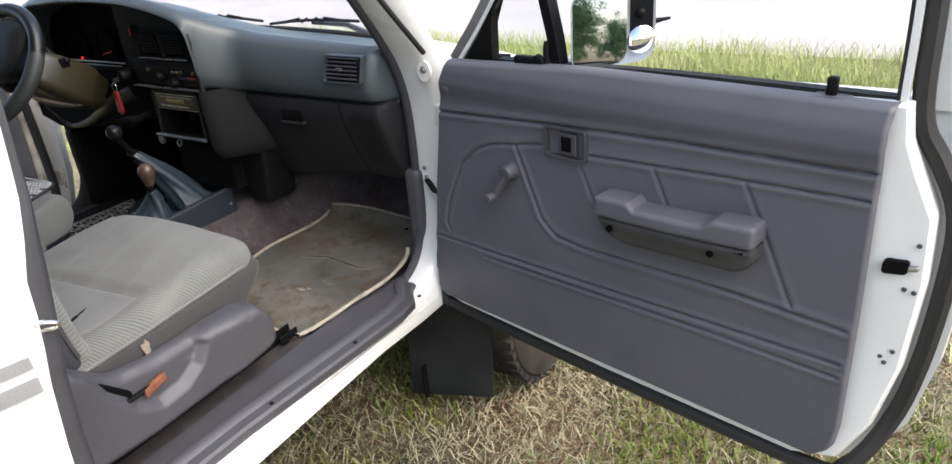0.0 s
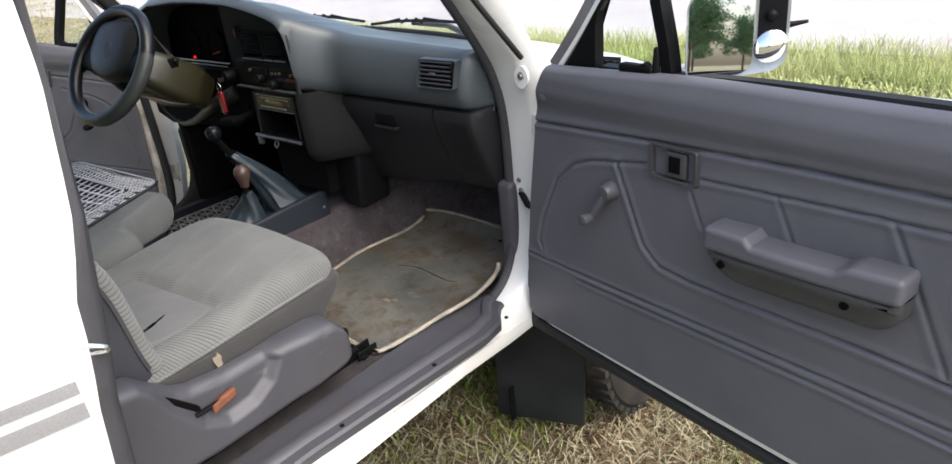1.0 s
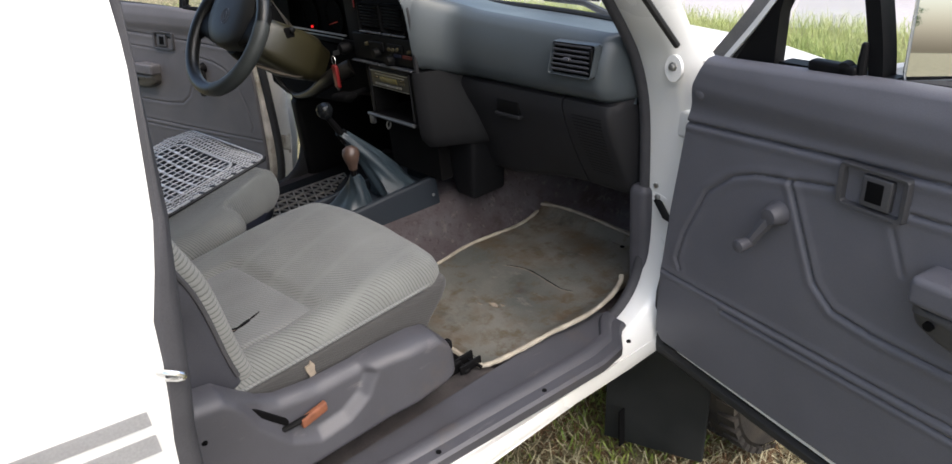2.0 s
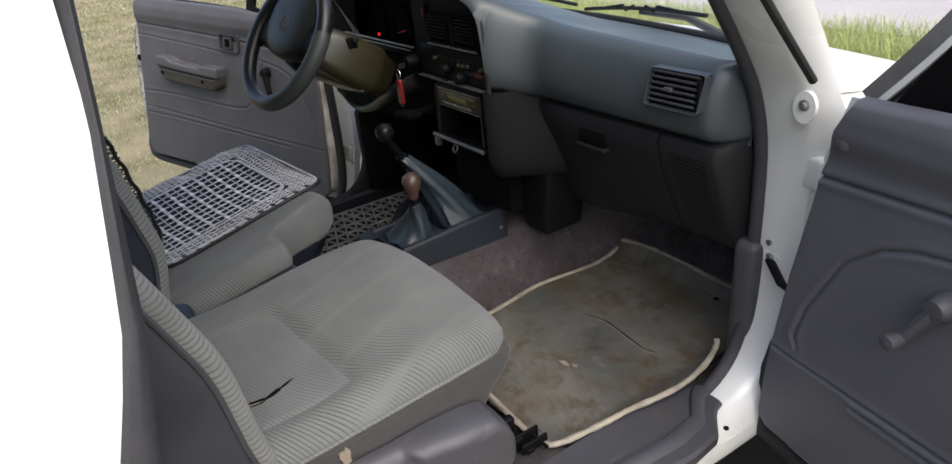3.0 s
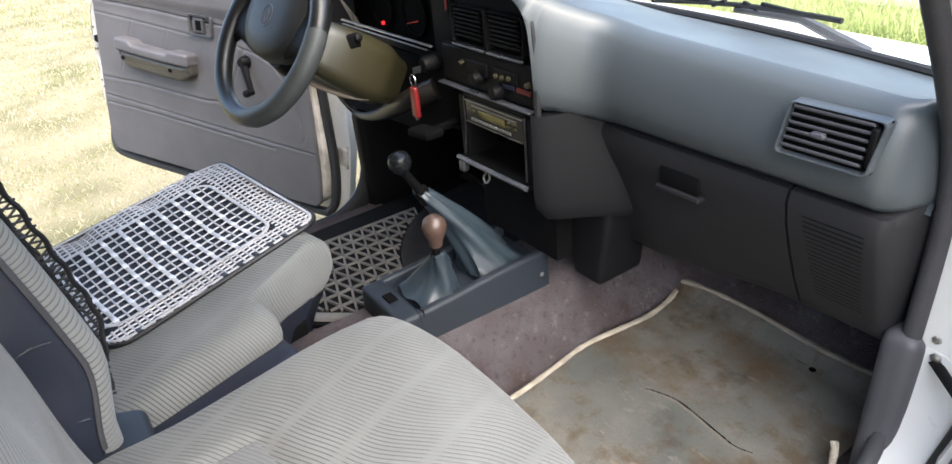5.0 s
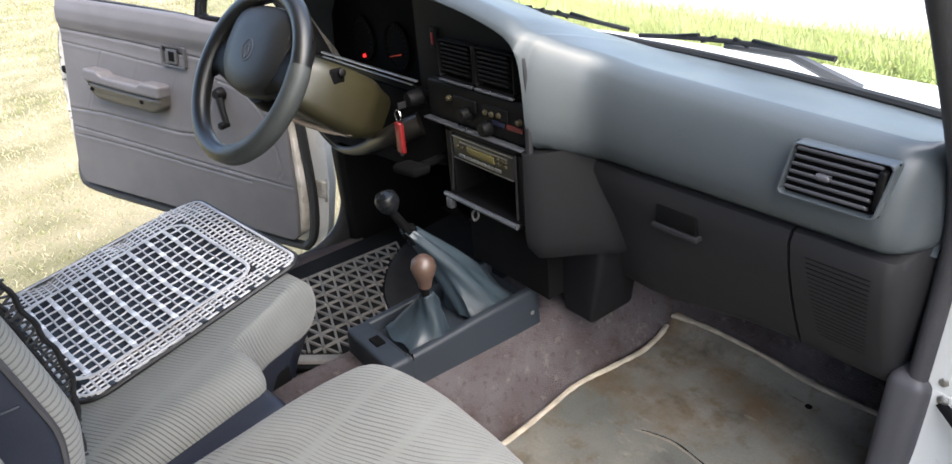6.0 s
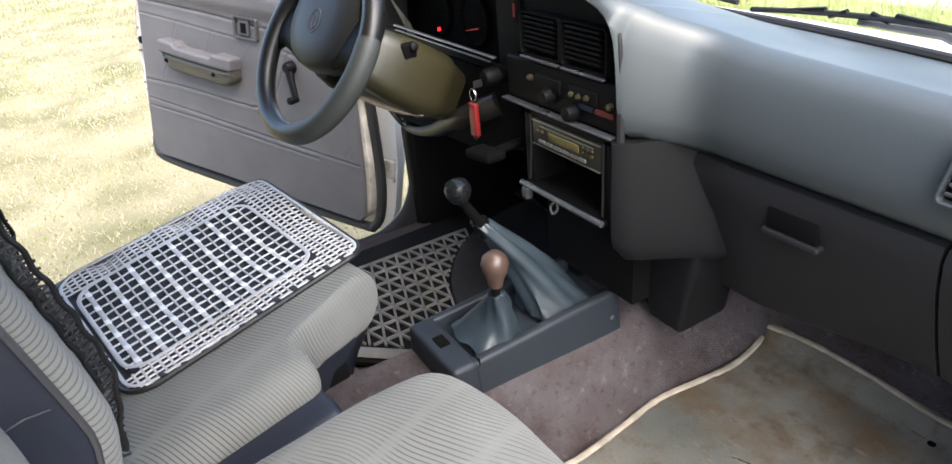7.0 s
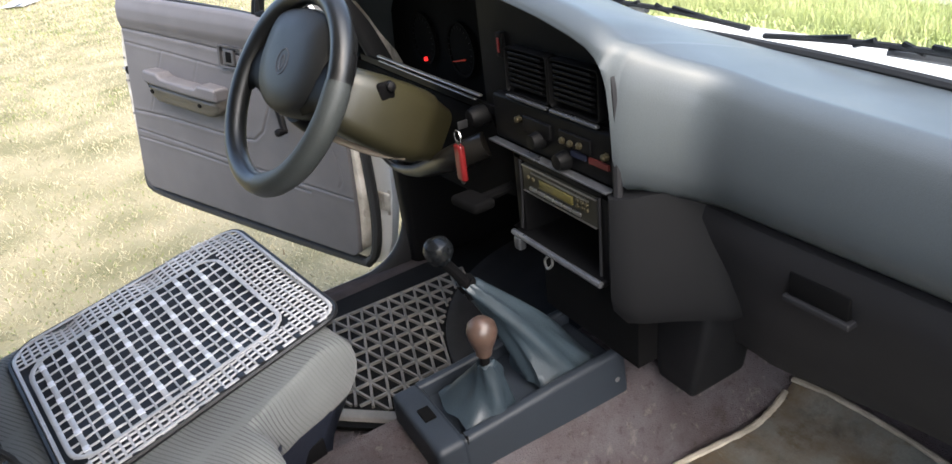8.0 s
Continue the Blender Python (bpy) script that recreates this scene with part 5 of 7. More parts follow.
for x, z in ((-0.063, 1.170), (0.140, 1.166), (0.068, 1.166), (0.088, 1.168), (0.050, 1.166)):
    bm = bm_new()
    lathe(bm, (x, -0.014, z), (0, -1, 0), [(0, 0.006), (0.010, 0.005), (0.012, 0.002)], 10)
    part("button", bm, BRASS, heater)
for x, z in ((-0.010, 1.150), (0.051, 1.136)):
    bm = bm_new()
    lathe(bm, (x, -0.015, z), (0, -1, 0), [(0, 0.015), (0.014, 0.013), (0.02, 0.011), (0.021, 0.003)], 16)
    part("knob", bm, BLACK, heater)
for nm, mm, x0, x1, z in (("cold_mark", BLUE_BAR, 0.066, 0.098, 1.147), ("warm_mark", DULL_RED, 0.106, 0.146, 1.147)):
    bm = bm_new()
    box(bm, x0, x1, -0.0195, -0.015, z, z + 0.008)
    part(nm, bm, mm, heater)
bm = bm_new()
softbox(bm, (-0.143, -0.030, 1.1175), (0.152, -0.014, 1.121), 0.0015, None, 3)
part("trim_strip", bm, SATIN, heater, "thin bright trim strip")

# radio in its slot
bm = bm_new()
for x0, x1, z0, z1 in ((-0.076, -0.053, 0.975, 1.116), (0.136, 0.160, 0.975, 1.116), (-0.076, 0.160, 1.105, 1.116)):
    box(bm, x0, x1, -0.027, 0.05, z0, z1, 0.003)
part("radio_frame", bm, BLACK, dash)
bm = bm_new()
box(bm, -0.056, 0.14, 0.10, 0.105, 0.97, 1.112)
box(bm, -0.056, 0.14, -0.015, 0.10, 1.050, 1.054)
part("slot_lining", bm, DARK, dash)
radio = thing("car_radio", (0, 0.0, 1.03), "black car radio with an amber display, above an open slot", "radio")
bm = bm_new()
softbox(bm, (-0.098, -0.012, 1.026), (0.106, 0.09, 1.080), 0.004, None, 4)
part("body", bm, RADIO, radio)
bm = bm_new()
softbox(bm, (-0.045, -0.0145, 1.048), (0.045, -0.011, 1.064), 0.001, None, 2)
part("display", bm, LCD, radio, "dim amber display")
bm = bm_new()
box(bm, -0.07, 0.085, -0.014, -0.0115, 1.068, 1.0705)
box(bm, -0.095, 0.103, -0.0142, -0.0115, 1.0775, 1.0792)
box(bm, -0.095, 0.103, -0.0142, -0.0115, 1.0272, 1.0285)
part("tape_slot", bm, STEEL, radio)
for x, z in ((-0.078, 1.058), (-0.064, 1.058), (0.058, 1.062), (0.070, 1.062), (0.080, 1.062), (0.058, 1.052), (0.070, 1.052), (0.080, 1.052)):
    bm = bm_new()
    lathe(bm, (x, -0.011, z), (0, -1, 0), [(0, 0.0045), (0.004, 0.004), (0.005, 0.002)], 8)
    part("button", bm, BRASS, radio)
for k in range(6):
    bm = bm_new()
    softbox(bm, (-0.075 + 0.024 * k, -0.015, 1.034), (-0.055 + 0.024 * k, -0.011, 1.041), 0.001, None, 1)
    part("preset_key", bm, STEEL, radio)
for ob in radio.children_recursive:
    ob.data.transform(Matrix.Translation((-0.050, -0.017, 1.057)) @ Matrix.Diagonal((0.902, 1, 0.87, 1)) @ Matrix.Translation((0.098, 0, -1.026)))
# worn edge round the slot
bm = bm_new()
tube(bm, curve_points([V(-0.054, -0.029, 1.108), V(-0.055, -0.029, 1.05), V(-0.060, -0.031, 0.985)], 4), 0.0022, 6)
tube(bm, curve_points([V(0.137, -0.029, 1.108), V(0.137, -0.029, 1.05), V(0.139, -0.031, 0.985)], 4), 0.0022, 6)
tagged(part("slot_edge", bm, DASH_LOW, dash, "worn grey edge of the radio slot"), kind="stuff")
# tray under it
bm = bm_new()
softbox(bm, (-0.074, -0.040, 0.966), (0.146, 0.10, 0.978), 0.005, None, 4)
tray = part("tray", bm, BLACK, dash, "dark tray under the radio with a worn lip")
bm = bm_new()
tube(bm, [V(-0.074, -0.041, 0.976), V(0.03, -0.041, 0.976), V(0.146, -0.038, 0.975)], 0.0052, 8)
part("tray_lip", bm, SATIN, tray, "worn grey lip")
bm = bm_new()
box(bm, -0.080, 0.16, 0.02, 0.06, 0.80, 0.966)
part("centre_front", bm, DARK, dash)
bm = bm_new()
tube(bm, curve_points([V(0.020, -0.036, 0.969), V(0.011, -0.040, 0.956), V(0.020, -0.042, 0.946), V(0.031, -0.040, 0.957), V(0.025, -0.036, 0.969)], 4), 0.0022, 6)
part("wire_ring", bm, STEEL, tray, "small wire ring")
bm = bm_new()
softbox(bm, (-0.070, -0.046, 0.946), (-0.052, -0.030, 0.972), 0.005, None, 2)
part("ashtray_tab", bm, SATIN, tray)

# instrument cluster, deep in its hood
bm = bm_new()
loft(bm, [[V(x, y, z) for x, z in ((-0.76, 1.05), (-0.195, 1.05), (-0.195, 1.34), (-0.40, 1.352), (-0.62, 1.335), (-0.72, 1.27))] for y in (0.085, 0.095)])
cluster = part("gauge_housing", bm, DARK, dash, "dark gauge housing with a red warning light")
bm = bm_new()
box(bm, -0.16, -0.155, 0.006, 0.085, 1.16, 1.33)
box(bm, -0.74, -0.155, -0.004, 0.004, 1.150, 1.164)
part("cluster_surround", bm, BLACK, cluster)
bm = bm_new()
softbox(bm, (-0.62, -0.012, 1.176), (-0.19, -0.004, 1.180), 0.0015, None, 2)
softbox(bm, (-0.62, -0.010, 1.166), (-0.21, -0.004, 1.169), 0.0012, None, 2)
part("cluster_trim", bm, STEEL, cluster)
for cx in (-0.40, -0.56):
    bm = bm_new()
    lathe(bm, (cx, 0.083, 1.205), (0, -1, 0), [(0, 0.055), (0.008, 0.055), (0.006, 0.050), (0.002, 0.049), (0.0025, 0.002)], 28)
    part("dial", bm, DARK, cluster)
    bm = bm_new()
    for k in range(17):
        a = radians(220 - 260 * k / 16)
        d = V(math.cos(a), 0, math.sin(a))
        tube(bm, [V(cx, 0.076, 1.205) + d * 0.040, V(cx, 0.076, 1.205) + d * 0.046], 0.0006, 4)
    part("dial_mark", bm, DASH_SHADED, cluster)
bm = bm_new()
tube(bm, [V(-0.375, 0.072, 1.190), V(-0.428, 0.072, 1.178)], [0.0018, 0.0008], 5)
part("needle", bm, NEEDLE, cluster)
bm = bm_new()
box(bm, -0.565, -0.560, 0.074, 0.086, 1.157, 1.161)
box(bm, -0.5635, -0.5615, 0.074, 0.086, 1.161, 1.165)
part("warning_light", bm, RED_LIGHT, cluster, "small lit red warning light")
bm = bm_new()
softbox(bm, (-0.129, -0.006, 1.254), (-0.113, 0.01, 1.293), 0.002, None, 2)
hz = part("hazard_switch", bm, BLACK, dash, "hazard switch with a red mark")
bm = bm_new()
box(bm, -0.1235, -0.1185, -0.0075, -0.0055, 1.262, 1.284)
part("mark", bm, RED, hz)

# driver's lower panel and knee cut-out; black plastic darkened further for under-dash shade
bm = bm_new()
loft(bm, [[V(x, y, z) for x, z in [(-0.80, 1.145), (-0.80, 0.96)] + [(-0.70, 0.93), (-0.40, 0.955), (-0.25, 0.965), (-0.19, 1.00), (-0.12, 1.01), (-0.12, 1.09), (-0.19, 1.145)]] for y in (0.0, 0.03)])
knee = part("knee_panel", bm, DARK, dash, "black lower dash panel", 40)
bm = bm_new()
lip = curve_points([V(-0.552, -0.11, 1.085), V(-0.544, -0.10, 1.051), V(-0.532, -0.08, 1.0), V(-0.496, -0.06, 0.968), V(-0.397, -0.055, 0.990), V(-0.302, -0.05, 1.032), V(-0.245, -0.040, 1.060), V(-0.20, 0.0, 1.085)], 6)
tube(bm, lip, [0.007 + 0.021 * smooth(0.3, 0.9, k / (len(lip) - 1)) for k in range(len(lip))], 12, flat=0.85)
part("column_surround", bm, material("column_lip_plastic", (0.012, 0.011, 0.0095), 0.32, 0, 0.3, 9.0, 500.0, 0.2, 0.0005, 0.5), knee, "curved dark plastic lip under the column", 60)
# pull handle for the handbrake, its near-black colour standing in for under-dash shade
bm = bm_new()
softbox(bm, (-0.170, -0.105, 1.016), (-0.086, -0.060, 1.036), 0.009, lambda p: p + V(0, 0, 0.12 * (p.x + 0.13)), 4)
tube(bm, [V(-0.13, -0.06, 1.024), V(-0.13, 0.05, 1.03)], 0.009, 8)
tagged(part("handbrake_pull", bm, DARK, dash, "grey under-dash handbrake pull, painted near black for shade"))

# ignition and key
key = thing("ignition_key", (-0.22, -0.04, 1.12), "car key in the ignition with a red fob", "key")
bm = bm_new()
lathe(bm, (-0.222, 0.02, 1.128), (0, -1, 0), [(0, 0.019), (0.04, 0.018), (0.05, 0.014), (0.052, 0.006)], 16)
part("lock_barrel", bm, BLACK, key)
bm = bm_new()
softbox(bm, (-0.2245, -0.054, 1.114), (-0.2215, -0.034, 1.128), 0.001, None, 2)
part("key", bm, RUBBER, key)
bm = bm_new()
tube(bm, [V(-0.223 + 0.011 * math.cos(k * math.pi / 8), -0.056, 1.101 + 0.013 * math.sin(k * math.pi / 8)) for k in range(16)], 0.0016, 6, True)
part("ring", bm, CHROME, key)
bm = bm_new()
softbox(bm, (-0.236, -0.062, 1.020), (-0.212, -0.050, 1.088), 0.005, None, 3)
part("fob", bm, RED, key, "red leather fob")
bm = bm_new()
lathe(bm, (-0.224, -0.056, 1.022), (0, 0, -1), [(0, 0.005), (0.006, 0.004), (0.009, 0.001)], 8)
part("fob_tip", bm, STEEL, key)
for ob in key.children_recursive:
    ob.data.transform(Matrix.Translation((0.029, -0.004, 0.016)))

# ---------------------------------------------------------------- steering
WC = V(-0.372, -0.285, 1.225)
AX = V(math.sin(radians(8.6)) * math.cos(radians(34.7)), -math.cos(radians(8.6)) * math.cos(radians(34.7)), math.sin(radians(34.7)))
SX = V(math.cos(radians(8.6)), math.sin(radians(8.6)), 0)
SY = SX.cross(AX) * -1
if SY.z < 0:
    SY = -SY
wheel_thing = thing("steering_wheel", WC, "dark grey steering wheel with a wide centre pad", "steering wheel")


def on_wheel(x, y, d=0.0):
    return WC + SX * x + SY * y + AX * d


bm = bm_new()
RW = 0.168
tube(bm, [on_wheel(RW * math.cos(2 * math.pi * k / 64), RW * math.sin(2 * math.pi * k / 64)) for k in range(64)], 0.0195, 14, True)
part("rim", bm, material("wheel_grip", (0.011, 0.0115, 0.0115), 0.36, 0, 0.3, 12.0, 300.0, 0.3, 0.0008, 0.5), wheel_thing, "dark grey textured rim")
bm = bm_new()
pad = curve_points([(-0.092, 0.098, 0), (-0.03, 0.112, 0), (0.03, 0.112, 0), (0.092, 0.098, 0), (0.112, 0.050, 0), (0.108, -0.010, 0), (0.070, -0.056, 0), (0.0, -0.074, 0), (-0.070, -0.056, 0), (-0.108, -0.010, 0), (-0.112, 0.050, 0)], 4, True)
rings = []
for g, d in ((0.9, -0.045), (1.0, -0.03), (1.0, -0.002), (0.96, 0.012), (0.86, 0.020), (0.5, 0.026), (0.1, 0.027)):
    rings.append([on_wheel(p.x * g, 0.045 + (p.y - 0.015) * g, d - 0.008) for p in pad])
loft(bm, rings)
pad_ob = part("pad", bm, material("wheel_pad", (0.016, 0.0163, 0.016), 0.46, 0, 0.25, 10.0, 400.0, 0.3, 0.0006, 0.4), wheel_thing, "soft dark grey horn pad")
bm = bm_new()
tube(bm, [on_wheel(0.018 * math.cos(2 * math.pi * k / 24), 0.042 + 0.022 * math.sin(2 * math.pi * k / 24), 0.0185) for k in range(24)], 0.0016, 5, True)
tube(bm, [on_wheel(0.006 * math.cos(2 * math.pi * k / 16), 0.040 + 0.013 * math.sin(2 * math.pi * k / 16), 0.019) for k in range(16)], 0.0014, 5, True)
part("badge", bm, PLASTIC, pad_ob, "embossed oval badge")
for s in (-1, 1):
    bm = bm_new()
    rings = []
    for f, w, h in ((0.07, 0.060, 0.015), (0.105, 0.048, 0.015), (0.132, 0.042, 0.014), (0.165, 0.062, 0.015)):
        rings.append([on_wheel(s * f, 0.028 + w * math.cos(a), -0.010 + h * math.sin(a)) for a in [2 * math.pi * k / 12 for k in range(12)]])
    loft(bm, rings)
    part("spoke", bm, BLACK, wheel_thing)
bm = bm_new()
arc = [radians(-80 + 92 * k / 30) for k in range(31)]
tube(bm, [on_wheel(RW * math.cos(a), RW * math.sin(a)) for a in arc], [0.0205 + 0.0012 * min(1, k / 2, (30 - k) / 2) for k in range(31)], 14)
part("grip_sleeve", bm, material("wheel_sleeve", (0.045, 0.050, 0.048), 0.5, 0, 0.2, 14.0, 300.0, 0.4, 0.0008, 0.4), wheel_thing, "smooth grey-green grip sleeve")
column = thing("steering_column", WC - AX * 0.1, "olive-brown plastic steering column shroud", "steering column")
bm = bm_new()
shape = round_rect(-0.075, 0.115, -0.072, 0.058, 0.034)
rings = []
for d, g in ((-0.035, 0.66), (-0.05, 0.78), (-0.075, 0.88), (-0.12, 0.97), (-0.17, 1.03), (-0.205, 1.04), (-0.225, 1.0), (-0.24, 0.92), (-0.28, 0.8)):
    rings.append([on_wheel(x * g + 0.018, y * g + 0.024, d) for x, y in shape])
loft(bm, rings)
shroud = part("shroud", bm, OLIVE, column, "olive-brown hard plastic shroud", 40)
bm = bm_new()
lathe(bm, on_wheel(0, 0, -0.03), -AX, [(0, 0.05), (0.03, 0.06), (0.05, 0.05)], 20)
part("collar", bm, BLACK, column)
bm = bm_new()
c = on_wheel(0.126, 0.056, -0.115)
softbox(bm, c + V(-0.01, -0.020, -0.018), c + V(0.004, 0.012, 0.016), 0.008, None, 3)
hole = part("switch_hole", bm, DARK, shroud, "open switch hole with a broken stalk")
bm = bm_new()
lathe(bm, c + V(0.0, 0.004, 0.006), (1, 0, 0.2), [(0, 0.009), (0.010, 0.008), (0.012, 0.004)], 10)
part("stalk_stub", bm, BLACK, hole)

bm = bm_new()
tube(bm, curve_points([on_wheel(-0.01, -0.050, -0.08), on_wheel(0.04, -0.054, -0.12), on_wheel(0.085, -0.052, -0.165), on_wheel(0.118, -0.040, -0.20)], 5), 0.0085, 8, flat=0.6)
part("broken_edge", bm, TAN, shroud, "pale broken lower edge of the shroud")

# ---------------------------------------------------------------- gear console
console = thing("gear_console", (0.0, -0.15, 0.67), "grey plastic gear console with a switch slot on the tunnel", "console")
bm = bm_new()


def console_warp(p):
    flare = 1 + 0.10 * (1 - smooth(0.67, 0.79, p.z))
    return V(0.015 + (p.x - 0.015) * flare, p.y, p.z + 0.012 * smooth(-0.30, 0.0, p.y))


softbox(bm, (-0.058, -0.316, 0.660), (0.108, -0.266, 0.783), 0.010, console_warp, 5)
softbox(bm, (0.086, -0.274, 0.660), (0.108, 0.04, 0.783), 0.008, console_warp, 6)
softbox(bm, (-0.058, -0.274, 0.660), (-0.040, 0.04, 0.783), 0.006, console_warp, 6)
softbox(bm, (-0.052, -0.27, 0.70), (0.10, 0.04, 0.755), 0.006, console_warp, 4)
part("console_body", bm, CONSOLE, console, "blue-grey plastic console", 40)
bm = bm_new()
box(bm, 0.008, 0.038, -0.300, -0.281, 0.774, 0.7865)
part("switch_slot", bm, DARK, console)
bm = bm_new()
box(bm, 0.1062, 0.1085, -0.2665, -0.2645, 0.665, 0.79)
box(bm, 0.088, 0.1085, -0.2665, -0.2645, 0.782, 0.7848)
part("joint", bm, DARK, console)
bm = bm_new()
lathe(bm, (0.108, 0.018, 0.745), (1, 0, 0), [(0, 0.007), (0.004, 0.006), (0.005, 0.003)], 8)
part("screw", bm, STEEL, console)


def boot(parent, base, top, r_base, r_top, folds, seed, name="boot"):
    """A gathered leatherette sleeve from an oblong base to a neck."""
    rng = random.Random(seed)
    base, top = Vector(base), Vector(top)
    b = bm_new()
    rings, n, m = [], 40, 14
    ph = rng.uniform(0, 6)
    for j in range(m + 1):
        f = j / m
        c = base.lerp(top, f) + V(0, 0.012 * math.sin(f * 3.1), 0)
        row = []
        for k in range(n):
            a = 2 * math.pi * k / n
            sq = 1 / max(abs(math.cos(a)), abs(math.sin(a))) ** (0.75 * (1 - f))
            rx = r_base[0] + (r_top - r_base[0]) * f ** 0.75
            ry = r_base[1] + (r_top - r_base[1]) * f ** 0.75
            wr = 1 + 0.14 * math.sin(folds * a + ph + 1.5 * f) * math.sin(math.pi * min(1, f * 1.05)) + 0.05 * math.sin(2 * folds * a + 7 * f)
            row.append(c + V(rx * sq * wr * math.cos(a), ry * sq * wr * math.sin(a), 0.004 * math.sin(5 * a + ph)))
        rings.append(row)
    loft(b, rings)
    return part(name, b, LEATHER, parent, "creased grey leatherette boot", 80)


gear = thing("gear_lever", (0.03, -0.05, 0.77), "gear lever with a black knob and long grey boot", "gear lever")
boot(gear, (0.035, -0.055, 0.772), (-0.006, -0.176, 0.966), (0.055, 0.062), 0.017, 4, 3)
bm = bm_new()
tube(bm, [V(-0.004, -0.168, 0.94), V(-0.002, -0.186, 0.98), V(0.006, -0.214, 1.025)], [0.012, 0.009, 0.008], 10)
part("shaft", bm, BLACK, gear)
bm = bm_new()
lathe(bm, (0.006, -0.215, 1.021), (0.02, -0.16, 1), [(0, 0.009), (0.006, 0.016), (0.018, 0.0215), (0.028, 0.022), (0.037, 0.018), (0.042, 0.009), (0.043, 0.001)], 20)
part("knob", bm, material("gloss_black_knob", (0.007, 0.008, 0.009), 0.22, 0, 0.2, 6.0, 300.0, 0.1, 0.0005, 0.3), gear, "glossy black knob")
bm = bm_new()
tube(bm, [V(-0.005, -0.173, 0.957), V(-0.0062, -0.1785, 0.9695)], [0.0155, 0.0150], 16)
part("boot_mouth", bm, DARK, gear, "dark open mouth of the boot")
transfer = thing("transfer_lever", (0.05, -0.20, 0.77), "short transfer lever with a brown knob and grey boot", "gear lever")
boot(transfer, (0.035, -0.205, 0.772), (0.068, -0.200, 0.868), (0.062, 0.050), 0.013, 3, 8)
bm = bm_new()
tube(bm, [V(0.067, -0.200, 0.855), V(0.072, -0.201, 0.91)], 0.008, 10)
part("shaft", bm, BLACK, transfer)
bm = bm_new()
lathe(bm, (0.071, -0.201, 0.888), (0.05, 0, 1), [(0, 0.012), (0.012, 0.014), (0.028, 0.020), (0.042, 0.0235), (0.054, 0.021), (0.063, 0.012), (0.065, 0.002)], 20)
part("knob", bm, WOOD, transfer, "worn brown pear-shaped knob")


# ---------------------------------------------------------------- seats
def rail_frame(t, x0, x1):
    for x in (x0, x1):
        bm = bm_new()
        softbox(bm, (x, -0.84, 0.598), (x + 0.035, -0.33, 0.628), 0.005, None, 3)
        part("seat_rail", bm, BLACK, t)
        for y in (-0.74, -0.45):
            bm = bm_new()
            box(bm, x + 0.006, x + 0.029, y - 0.04, y + 0.04, 0.62, 0.76, 0.004)
            part("rail_bracket", bm, BLACK, t)


pseat = thing("passenger_seat", (0.42, -0.60, 0.60), "grey ribbed cloth passenger seat, torn and worn, with plastic side shields", "car seat", "seats of the cab")
rail_frame(pseat, 0.25, 0.612)


def insert_skew(x):
    """The seam before the middle panel runs a little askew."""
    return 0.107 * (min(max(x, 0.28), 0.63) - 0.305)


def p_top(x, y):
    """Fall of the passenger cushion towards the back, and its sunken middle."""
    z = -0.030 * smooth(-0.36, -0.85, y)
    z += 0.010 * math.exp(-((y + 0.47) / 0.12) ** 2)
    y += 0.005 - insert_skew(x)
    ins = smooth(0.292, 0.314, x) * (1 - smooth(0.594, 0.620, x)) * (1 - smooth(-0.636, -0.616, y))
    groove = math.exp(-((y + 0.626) / 0.008) ** 2) * smooth(0.30, 0.33, x) * (1 - smooth(0.59, 0.62, x))
    return z - 0.011 * ins - 0.003 * groove + 0.003 * noise.noise(V(x * 12, y * 12, 1))


def p_plan(p):
    """Rounded front corners and a slight waist."""
    f = smooth(-0.50, -0.335, p.y)
    c = abs(p.x - 0.42) / 0.24
    y = p.y - (0.018 if p.x > 0.42 else 0.05) * f * c ** 3.0
    x = 0.42 + (p.x - 0.42) * (1 - 0.02 * f)
    return x, y


def pad_warp(p):
    x, y = p_plan(p)
    w = smooth(0.81, 0.88, p.z)
    return V(x, y, p.z + p_top(x, y) * w)


def side_warp(p):
    x, y = p_plan(p)
    k = 1 - smooth(0.735, 0.84, p.z)
    return V(0.42 + (x - 0.42) * (1 - 0.05 * k), y - 0.055 * k * smooth(-0.5, -0.34, y), p.z - 0.022 * smooth(-0.36, -0.85, y) * smooth(0.8, 0.86, p.z))


bm = bm_new()
softbox(bm, (0.178, -0.87, 0.800), (0.664, -0.332, 0.897), 0.044, pad_warp, 42)
cushion = part("cushion", bm, CLOTH, pseat, "grey ribbed cloth cushion top", 80)
bm = bm_new()
softbox(bm, (0.174, -0.868, 0.725), (0.668, -0.328, 0.856), 0.022, side_warp, 14)
part("cushion_side", bm, CLOTH_SIDE, pseat, "plain dark grey cloth sides", 80)
bm = bm_new()


def insert_warp(p):
    y = p.y + insert_skew(p.x) * smooth(-0.80, -0.65, p.y)
    return V(p.x, y, p.z + p_top(p.x, y) * 0.55 - 0.0055 + 0.0015 * noise.noise(p * 20))


softbox(bm, (0.306, -0.868, 0.862), (0.602, -0.636, 0.893), 0.012, insert_warp, 20)
part("cushion_insert", bm, CLOTH_FLAT, cushion, "flat cloth middle panel with a rip", 80)
bm = bm_new()
pts = []
